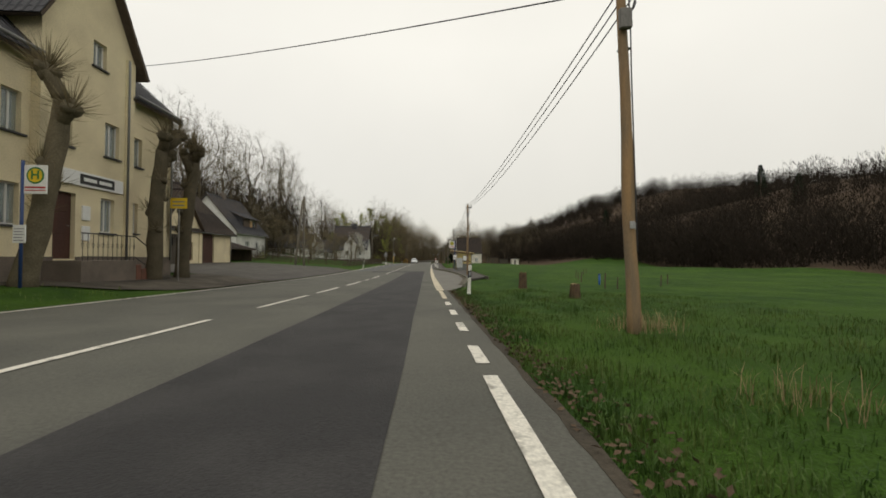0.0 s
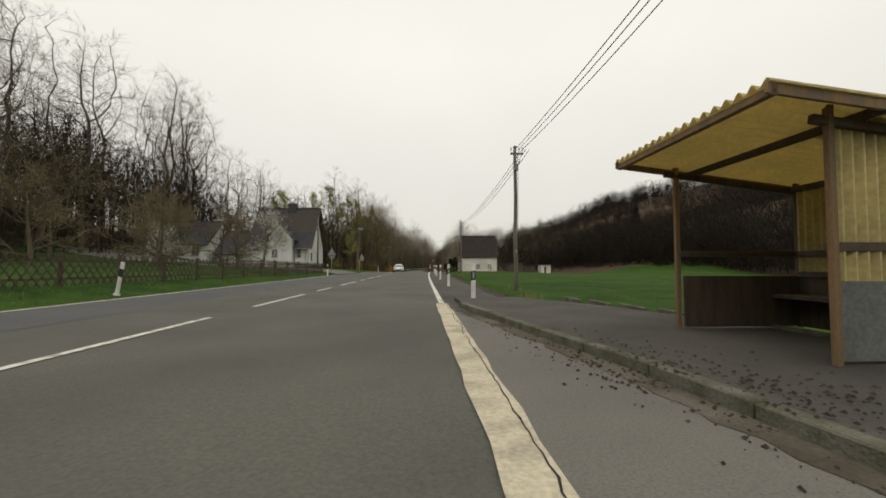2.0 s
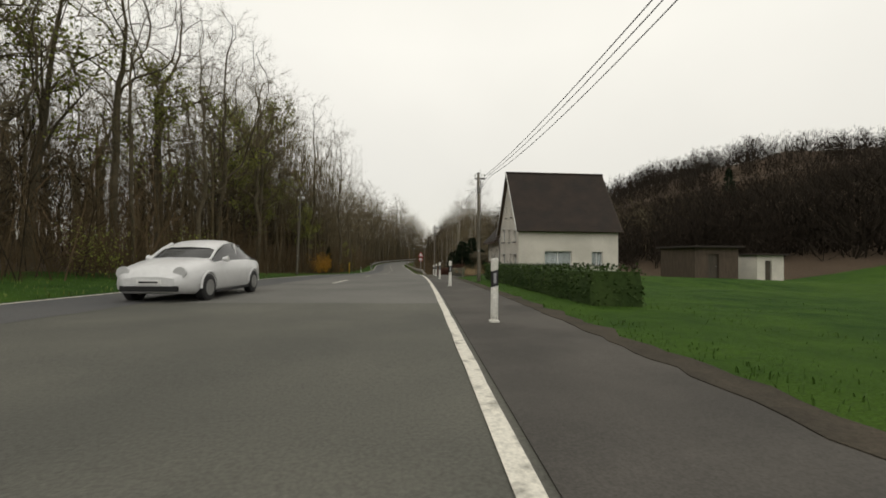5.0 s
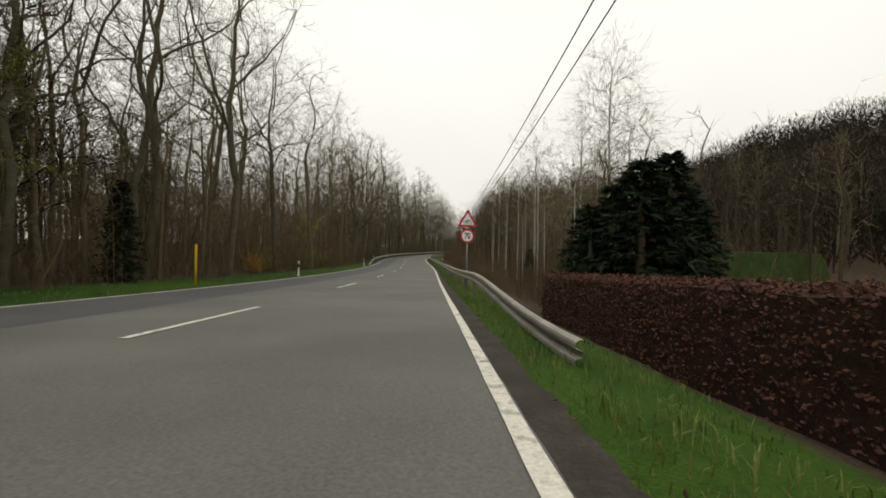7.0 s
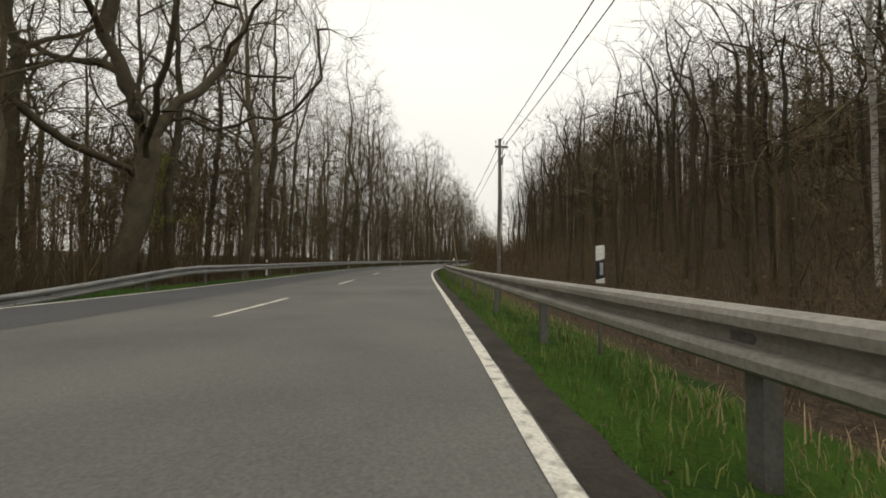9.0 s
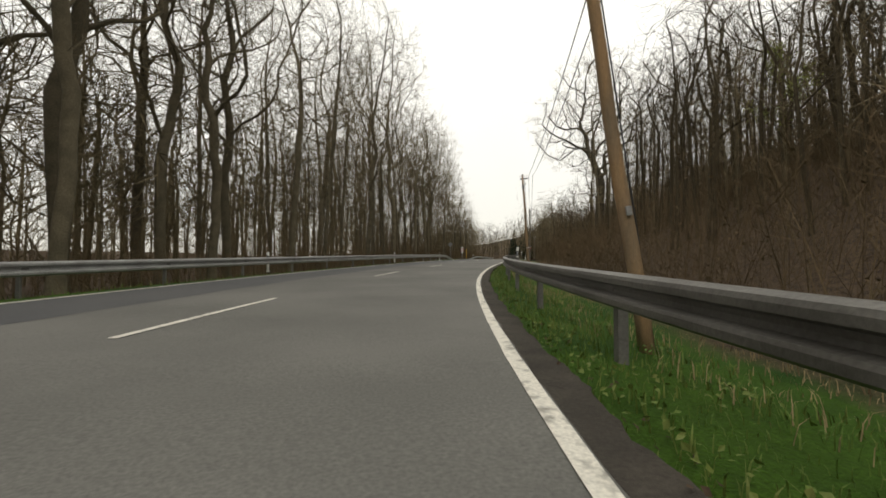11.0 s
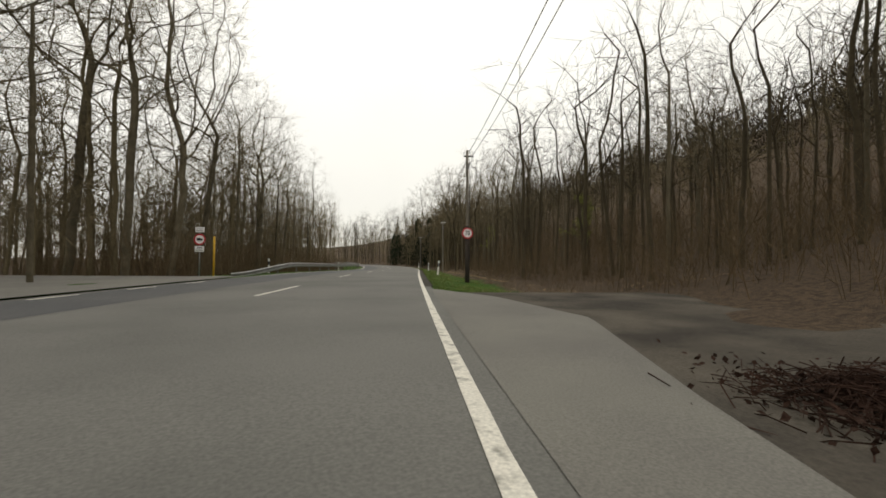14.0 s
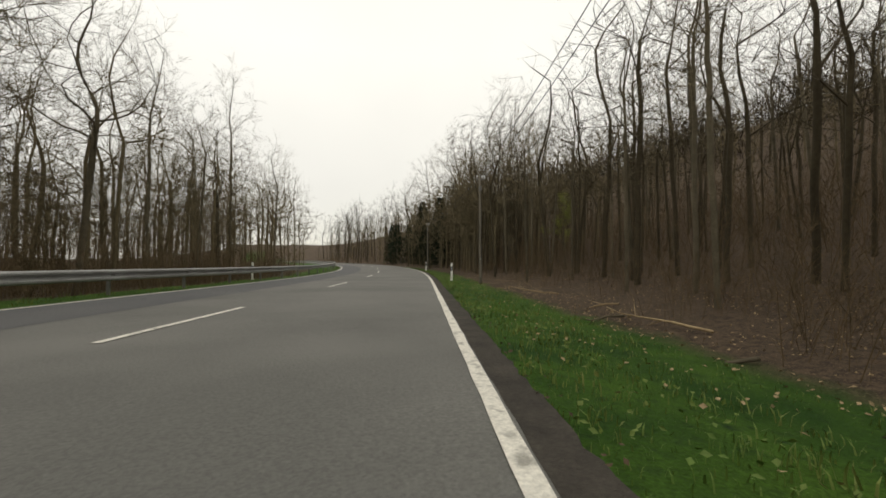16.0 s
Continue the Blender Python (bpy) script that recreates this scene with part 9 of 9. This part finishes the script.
for _ in range(1500):
    s = rnd.uniform(-70, 330)
    edge = float(np.interp(s, [-60, 60, 130, 165, 190, 240, 330], [77, 76, 66, 54, 44, 44, 52]))
    far.append((ground_at(s, edge + 1 + (110 if s < 220 else 70) * rnd.random() ** 1.3), rnd.uniform(9.5, 12.5) * (0.85 if s > 170 else 1.0)))
for _ in range(200):
    far.append((ground_at(rnd.uniform(172, 245), rnd.uniform(32, 62)), rnd.uniform(8, 12)))
for _ in range(120):
    far.append((ground_at(rnd.uniform(165, 340), rnd.uniform(95, 250)), rnd.uniform(8, 11)))
for _ in range(620):
    far.append((ground_at(rnd.uniform(320, 520), rnd.uniform(62, 165)), rnd.uniform(10, 14)))
for _ in range(520):
    s = rnd.uniform(-65, 235)
    edge = float(np.interp(s, [-60, 60, 130, 165, 190, 240], [76, 75, 65, 53, 43, 43]))
    far.append((ground_at(s, edge + 13 * rnd.random()), rnd.uniform(5, 9)))
for _ in range(500):
    s = rnd.uniform(20, 235)
    edge = float(np.interp(s, [-60, 60, 130, 165, 190, 240], [77, 76, 66, 54, 46, 46]))
    far.append((ground_at(s, edge + 3 + 105 * rnd.random()), rnd.uniform(8, 11.5)))
for _ in range(300):
    s = rnd.uniform(92, 190)
    edge = float(np.interp(s, [60, 130, 165, 190], [76, 66, 54, 46]))
    far.append((ground_at(s, edge + 2 + 26 * rnd.random()), rnd.uniform(11, 14)))
for _ in range(800):
    x, y = rnd.uniform(120, 330), rnd.uniform(190, 370)
    rs, rl = to_road(np.array([x]), np.array([y]))
    if rl[0] > 60:
        far.append((Vector((x, y, float(np.interp(rs[0], RUN, ROAD_Z)) + level(rs[0], rl[0]))), rnd.uniform(7.5, 10.5)))
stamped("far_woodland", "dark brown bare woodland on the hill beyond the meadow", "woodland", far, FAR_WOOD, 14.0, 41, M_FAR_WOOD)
near_mass, far_mass = [], []
for p, h in backing:
    (far_mass if to_road(np.array([p.x]), np.array([p.y]))[0][0] > 186 else near_mass).append((p, h))
stamped("backing_woodland", "dense brown mass of bare trees deep in the wood", "woodland", far_mass, MASS, 14.0, 43, M_TWIG)
stamped("dark_woodland", "dense dark mass of bare trees behind the houses", "woodland", near_mass, MASS, 14.0, 44, M_VILLAGE_WOOD)
for k in range(14):
    s = rnd.uniform(-20, 230)
    lat = float(np.interp(s, [-60, 60, 130, 190, 240], [150, 142, 130, 112, 100])) + rnd.uniform(0, 40)
    p = at(s, lat)
    rs, rl = to_road(np.array([p.x]), np.array([p.y]))
    plant(pick("conifer0", "conifer1"), rs[0], rl[0], rnd.uniform(1.9, 2.4))
# the garden before the house
w, fl = brush_clump(231, 1.8, 0.35, 22, 420, 0.045)
PROTOS["garden_shrub"] = tree_kind("garden_shrub", "bare light-twigged shrub with first buds beside the house wall", w, fl, M_POLE, M_BUD, category="shrub", group="")
w, fl = brush_clump(232, 0.62, 0.42, 40, 160, 0.035)
PROTOS["dry_perennial"] = tree_kind("dry_perennial", "dry straw-coloured perennial stalks in the flower bed", w, fl, M_STRAW, M_LITTER, category="plant", group="dry garden plants")
w, fl = brush_clump(233, 0.34, 0.36, 16, 520, 0.05)
PROTOS["garden_plant"] = tree_kind("garden_plant", "low clump of fresh green leaves in the flower bed", w, fl, M_BRUSH, M_VERGE_BLADE, category="plant", group="green garden plants")
for s, lat, sc in ((184.5, 12.0, 1.4), (188.0, 13.5, 1.5), (191.5, 12.5, 1.4)):
    plant("birch0", s, lat, sc)
plant("garden_shrub", 150.6, 6.9, 1.0)
plant("garden_shrub", 152.0, 5.4, 0.65)
for s, lat, sc in ((139.0, 3.6, 1.3), (140.2, 3.5, 1.5), (140.9, 3.8, 1.6), (141.5, 3.4, 1.4), (142.4, 4.2, 1.2), (144.8, 5.6, 1.0), (147.8, 5.8, 0.9), (149.4, 4.6, 1.0)):
    plant("dry_perennial", s, lat, sc)
for s, lat, sc in ((141.2, 3.3, 1.0), (144.9, 3.6, 1.2), (145.6, 4.4, 1.1), (146.4, 3.7, 1.3), (147.2, 4.9, 1.2), (148.3, 3.9, 1.0), (148.9, 6.4, 1.5), (147.6, 7.2, 1.6), (146.2, 7.4, 1.4), (143.0, 5.2, 1.1), (150.2, 5.0, 1.2), (151.2, 4.2, 1.1)):
    plant("garden_plant", s, lat, sc)
for key, ob in PROTOS.items():
    if key not in USED:
        for c in list(ob.children_recursive):
            bpy.data.objects.remove(c)
        bpy.data.objects.remove(ob)

# ---- pollarded trees before the inn ----
def pollard(s, lat, h, lean, seed):
    ob = thing("pollarded_tree", "knotty pollarded tree with thin shoots sprouting from its fists", "tree", stand(s, lat, 0.1) @ Matrix.Rotation(radians(lean), 4, "Y"), "pollarded trees")
    rnd = random.Random(seed)
    b, shoots = Build(), Build()
    path = limb_path(rnd, Vector((0, 0, -0.2)), Vector((0.02, 0.03, 1)), h * 0.82, 9, 9, 0.05)
    b.tube(path, [0.40, 0.31, 0.28, 0.30, 0.26, 0.28, 0.25, 0.27, 0.24, 0.22], 11)
    ends = []

    def fist(p, r):
        """A swollen knuckle of old cuts."""
        for _ in range(5):
            d = Vector((rnd.gauss(0, 1), rnd.gauss(0, 1), rnd.gauss(0.3, 0.8))).normalized()
            b.tube([p - d * r * 0.3, p + d * r * 0.3, p + d * r * 0.8, p + d * r * 1.15], [r * 0.4, r * 0.62, r * 0.5, r * 0.1], 8)
        ends.append((p, r))

    for k in range(3):
        way = sway(rnd, Vector((0, 0, 1)), rnd.uniform(15, 60))
        arm = limb_path(rnd, path[-1] if k else path[-2], way, h * rnd.uniform(0.08, 0.16), 3, 18, 0.15)
        b.tube(arm, [0.21, 0.19, 0.2, 0.17], 8)
        fist(arm[-1], 0.30)
    for z in (0.42, 0.55, 0.66, 0.78, 0.9):
        p, d = point_on(path, z)
        fist(p + Vector((rnd.uniform(-1, 1), rnd.uniform(-1, 1), 0.1)).normalized() * 0.24, rnd.uniform(0.14, 0.22))
    part("trunk", b, M_BARK, ob, smooth=True)
    for e, r in ends:
        for _ in range(150 if r > 0.25 else 60):
            d = sway(rnd, Vector((0, 0, 1)), rnd.uniform(0, 100))
            q = e + d * r * 0.8
            n = rnd.uniform(0.25, 1.0) * (1.0 if r > 0.25 else 0.6)
            shoots.sliver(rnd, [q, q + d * n * 0.5 + Vector((0, 0, .04)), q + d * n + Vector((0, 0, 0.12))], 0.008)
    part("crown", shoots, M_TWIG, ob, fix=False)


pollard(2.75, -12.1, 7.2, 5, 1)
pollard(8.2, -12.0, 7.0, 4, 2)
pollard(10.4, -12.1, 7.4, 3, 3)
pollard(-4.5, -11.6, 7.2, 2, 4)


def town_sign():
    ob = thing("yellow_sign", "yellow board sign on a short bracket before the inn", "sign", spot(8.6, -11.2, 0.3))
    b = Build()
    b.tube([(0, 0, -0.3), (0, 0, 3.7)], 0.035, 8)
    part("post", b, M_STEEL_DIRTY, ob)
    b = Build()
    b.box(-0.35, -0.04, 3.1, 0.35, -0.02, 3.55, c=0.005)
    p = part("panel", b, M_SIGN_YELLOW, ob)
    for z in (3.2, 3.36):
        b = Build()
        b.box(-0.25, -0.046, z, 0.25, -0.04, z + 0.06)
        part("bar", b, M_SIGN_BACK, p)


town_sign()


# ---- paving setts before the garden wall ----
ob = thing("sett_gutter", "band of worn concrete setts along the asphalt edge", "paving", kind="structure")
b = Build()
b.box(-0.082, -0.115, -0.03, 0.082, 0.115, 0.028, c=0.008)
sett = b.mesh("sett", material("worn_setts", (0.115, 0.102, 0.08), 0.95, (0.08, 0.074, 0.055), 2.0, 0.9, 40.0, 0.4, random_tint=0.25))
for k in range(58):
    for j in range(3):
        s = 137.0 + k * 0.25 + 0.08 * (j % 2)
        part("sett", sett, None, ob, m=spot(s, 0.385 + j * 0.17, 0.004 * math.sin(k * 3 + j), 1.5 * math.sin(k * 7.1 + j)))


# ---- grass ----
def blades(name, label, n, where, h0, h1, w, mat, seed):
    """Bent grass blades, each a thin folded leaf, at places given by where(rnd) -> s, lat, factor."""
    rnd = np.random.default_rng(seed)
    r2 = random.Random(seed)
    ps = [where(r2) for _ in range(n)]
    s = np.array([p[0] for p in ps])
    lat = np.array([p[1] for p in ps])
    k = np.array([p[2] for p in ps])
    a = np.interp(s, RUN, TURN)
    x = np.interp(s, RUN, ROAD_X) + lat * np.cos(a)
    y = np.interp(s, RUN, ROAD_Y) + lat * np.sin(a)
    off = np.clip((np.maximum(-9.7 - lat, lat - 0.6)) / 4, 0, 1)
    z = np.interp(s, RUN, ROAD_Z) + forms(s, lat) - 0.03 + off * (0.10 + 0.14 * (s > 343)) * lumps(x, y, 2.2, 3.0) - np.where(lat < 2.2, 0.05, 0) * (lat > -9.7)
    h = rnd.uniform(h0, h1, n) * k
    t = rnd.uniform(0, 2 * np.pi, n)
    lean = rnd.uniform(0.1, 0.75, n) * h
    c, d = np.cos(t), np.sin(t)
    side = np.stack([-d, c, np.zeros(n)], -1) * (w * rnd.uniform(0.7, 1.4, n) * np.sqrt(k))[:, None]
    base = np.stack([x, y, z], -1)
    mid = base + np.stack([c * lean * 0.3, d * lean * 0.3, h * 0.6], -1)
    tip = base + np.stack([c * lean, d * lean, h * rnd.uniform(0.75, 1.0, n)], -1)
    v = np.stack([base - side, base + side, mid + side * 0.7, mid - side * 0.7, tip], 1).reshape(-1, 3)
    i = np.arange(n)[:, None] * 5
    faces = np.concatenate([i + np.array([0, 1, 2, 3])], 0).tolist() + np.concatenate([i + np.array([3, 2, 4])], 0).tolist()
    me = bpy.data.meshes.new(name)
    me.from_pydata(v.tolist(), [], faces)
    me.materials.append(mat)
    return tagged(new(name, me), label, "grass", kind="stuff")


def tuft(x, y, size, seed):
    return noise.noise(Vector((x / size, y / size, seed)))


def near_verge(r):
    s = -10 + 17 * r.random() ** 1.2
    lat = 0.36 + 9.0 * r.random() ** 2.1
    f = 1.0 + 0.9 * tuft(s, lat, 0.8, 2.0)
    return s, lat, max(0.35, f) * (0.5 if lat < 0.5 else 1.0)


def meadow(r):
    s = 6 + 130 * r.random()
    lo = kerb_lat(s) + 0.34 if s < 15 else float(np.interp(s, [15, 16.1, 17.3, 18.7, 21.5, 30], [1.6, 2.3, 2.9, 3.4, 4.2, 4.4])) if s < 47 else 2.15
    lat = lo - 0.12 + 9 * r.random() ** 2.6
    return s, lat, min(1.1, max(0.45, 0.8 + 0.7 * tuft(s, lat, 1.2, 4.0)))


def wood_verge(r):
    s = 152 + 176 * r.random()
    lat = 0.36 + 2.1 * r.random() ** 1.3
    return s, lat, max(0.35, 0.95 + 0.9 * tuft(s, lat, 0.7, 6.0)) * (0.5 if lat < 0.55 else 1.0)


def end_verge(r):
    s = 342.5 + 75 * r.random() ** 1.5
    lat = 0.4 + 3.3 * r.random() ** 1.2
    return s, lat, max(0.3, 0.75 + 0.8 * tuft(s, lat, 0.8, 8.0)) * (0.55 if lat < 0.55 else 1.0)


def left_verge(r):
    s = -8 + 440 * r.random()
    while 4.6 < s < 40 or 79 < s < 91 or 336 < s < 353:
        s = -8 + 440 * r.random()
    return s, -9.4 - 3.2 * r.random() ** 1.4, max(0.3, 0.8 + 0.7 * tuft(s, 1.0, 0.8, 9.0))


def ditch_straw(r):
    s = 176 + 150 * r.random()
    return s, 1.35 + 3.4 * r.random(), max(0.2, 0.7 + 1.0 * tuft(s, 0, 1.5, 12.0))


def pole_straw(r):
    s0, l0 = r.choice(((-3.4, 2.6), (-3.1, 2.75), (-2.7, 3.4), (-6.6, 2.2), (48.2, 2.6), (53.4, 3.4), (81.0, 3.5)))
    return s0 + r.gauss(0, 0.22), l0 + r.gauss(0, 0.2), 1.0


blades("verge_grass", "uneven green grass on the verge beside the asphalt", 42000, near_verge, 0.06, 0.17, 0.0048, M_FIELD_BLADE, 1)
blades("meadow_grass", "short dense green meadow grass", 36000, meadow, 0.04, 0.11, 0.0075, M_MEADOW_BLADE, 2)
blades("roadside_grass", "green grass under the guard rail", 40000, wood_verge, 0.06, 0.18, 0.006, M_VERGE_BLADE, 3)
blades("woodside_grass", "green grass verge at the edge of the wood", 20000, end_verge, 0.07, 0.18, 0.007, M_VERGE_BLADE, 4)
blades("far_side_grass", "grass strip on the far side of the road", 14000, left_verge, 0.08, 0.2, 0.012, M_VERGE_BLADE, 5)
blades("dry_grass", "dry straw-coloured grass in the ditch", 19000, ditch_straw, 0.08, 0.32, 0.006, M_STRAW, 6)
blades("straw_tufts", "dry straw tufts at the foot of the poles", 520, pole_straw, 0.12, 0.42, 0.0032, M_STRAW, 7)


# fallen leaves and grit
lv = Build()
rnd = random.Random(77)
for _ in range(9000):
    s = rnd.uniform(343, 400)
    lat = rnd.uniform(3.4, 12.0) if rnd.random() < 0.93 else rnd.uniform(0.9, 3.4)
    p = at(s, lat, level(s, lat) + 0.03)
    flakes(rnd, 1, lambda: p, 0.06, lv, 2.0)
solid("fallen_leaves", lv, M_STRAW, "pale fallen leaves scattered on the forest floor", "leaves", kind="stuff", fix=False)
gr = Build()
for _ in range(420):
    s = rnd.uniform(33, 45) if rnd.random() < 0.8 else rnd.uniform(15, 24)
    lat = kerb_lat(s) - abs(rnd.gauss(0, 0.28)) - 0.03
    p = at(s, lat, 0.012)
    r = rnd.uniform(0.004, 0.018)
    gr.add([p + Vector((r, 0, 0)), p + Vector((-r * .5, r * .9, 0)), p + Vector((-r * .6, -r * .8, 0)), p + Vector((0, 0, r * 1.1))], [(0, 1, 3), (1, 2, 3), (2, 0, 3)])
for _ in range(520):
    s = rnd.gauss(39.6, 1.0)
    lat = kerb_lat(s) + rnd.gauss(0.05 if s > 39.5 else 0.35, 0.35)
    p = at(s, lat, 0.014 if lat < kerb_lat(s) else 0.118)
    r = rnd.uniform(0.006, 0.026)
    gr.add([p + Vector((r, 0, 0)), p + Vector((-r * .5, r * .9, 0)), p + Vector((-r * .6, -r * .8, 0)), p + Vector((0, 0, r * 0.8))], [(0, 1, 3), (1, 2, 3), (2, 0, 3)])
solid("grit", gr, M_SOIL, "dark grit and leaf crumbs along the bay kerb", "grit", kind="stuff", fix=False)

wd = Build()
for _ in range(7000):
    s = rnd.uniform(256, 328) if rnd.random() < 0.8 else rnd.uniform(344, 372)
    lat = 0.42 + 1.5 * rnd.random() ** 1.6
    if tuft(s, lat, 0.9, 21.0) < -0.05:
        continue
    p = at(s, lat, level(s, lat) - 0.02 + rnd.uniform(0.0, 0.09))
    flakes(rnd, 1, lambda: p, 0.055, wd, 1.6)
solid("verge_weeds", wd, M_VERGE_BLADE, "low broad-leaved green weeds along the verge", "weeds", kind="stuff", fix=False)


# branches lying on the forest floor
def fallen_branch(s, lat, length, turn, seed):
    r2 = random.Random(seed)
    b = Build()
    z0 = level(s, lat) + 0.08
    path = limb_path(r2, Vector((0, 0, 0)), Vector((1, 0, 0.06)), length, 6, 14, 0.0)
    b.tube(path, [0.035 * (1 - 0.12 * k) for k in range(7)], 6)
    for _ in range(5):
        p, d = point_on(path, r2.uniform(0.2, 0.95))
        b.tube([p, p + sway(r2, d, r2.uniform(25, 65)) * length * r2.uniform(0.15, 0.35)], [0.014, 0], 4, caps=False)
    solid("fallen_branch", b, M_STRAW if seed % 2 else M_BARK, "dead fallen branch on the forest floor", "branch", spot(s, lat, z0, turn), "fallen branches", smooth=True)


for k, (s, lat, ln, turn) in enumerate(((360.5, 4.6, 2.2, 150), (362.0, 5.4, 1.8, 200), (364.5, 4.2, 1.6, 170), (366.5, 5.0, 2.4, 120), (369.0, 4.5, 1.7, 210), (371.5, 5.6, 2.1, 160), (358.0, 6.4, 2.0, 100), (376.0, 5.2, 2.2, 140), (363.3, 7.2, 2.0, 30), (355.5, 5.5, 1.6, 190))):
    fallen_branch(s, lat, ln, turn, k)

vl = Build()
for _ in range(2600):
    k = rnd.random()
    s, lat = (rnd.uniform(-10, 6.5), 0.33 + abs(rnd.gauss(0, 0.22))) if k < 0.5 else (rnd.uniform(152, 420), 0.36 + abs(rnd.gauss(0, 0.16)))
    if 327 < s < 343:
        continue
    p = at(s, lat, level(s, lat) + rnd.uniform(0.0, 0.03))
    flakes(rnd, 1, lambda: p, 0.05, vl, 2.0)
solid("verge_leaves", vl, M_LITTER, "brown leaf litter and crumbs along the asphalt edge", "leaves", kind="stuff", fix=False)


# cut brush heaped beside the forest track, and the bay's manhole
bp = Build()
r3 = random.Random(15)
for _ in range(900):
    p = Vector((r3.gauss(0, 0.38), r3.gauss(0, 0.42), 0.0))
    p.z = r3.uniform(0.0, max(0.03, 0.32 - 0.3 * p.length))
    d = Vector((r3.gauss(0, 1), r3.gauss(0, 1), r3.gauss(0, 0.25))).normalized()
    n = r3.uniform(0.15, 0.55)
    bp.tube([p - d * n / 2, p + Vector((0, 0, r3.uniform(-.04, .06))), p + d * n / 2], [0.006, 0.005, 0.002], 3, caps=False)
flakes(r3, 900, lambda: (r3.gauss(0, 0.45), r3.gauss(0, 0.5), r3.uniform(0.0, 0.16)), 0.06, bp, 1.0)
solid("brush_heap", bp, M_HEDGE_SHADE_BRUSH, "heap of cut dark branches and leaves beside the track", "brush heap", spot(331.7, 2.75, level(331.7, 2.75) + 0.01), kind="stuff", fix=False)
mh = Build()
mh.tube([(0, 0, -0.05), (0, 0, 0.014), (0, 0, 0.016)], [0.33, 0.33, 0.31], 28)
lid = thing("manhole_cover", "round concrete-filled iron manhole cover in the footway", "manhole cover", spot(139.3, 2.0, 0.004), kind="structure")
part("rim", mh, M_CONCRETE_MOSS, lid)
mh = Build()
mh.tube([(0, 0, 0.0), (0, 0, 0.021)], [0.27, 0.27], 28)
part("lid", mh, M_CONCRETE, lid)
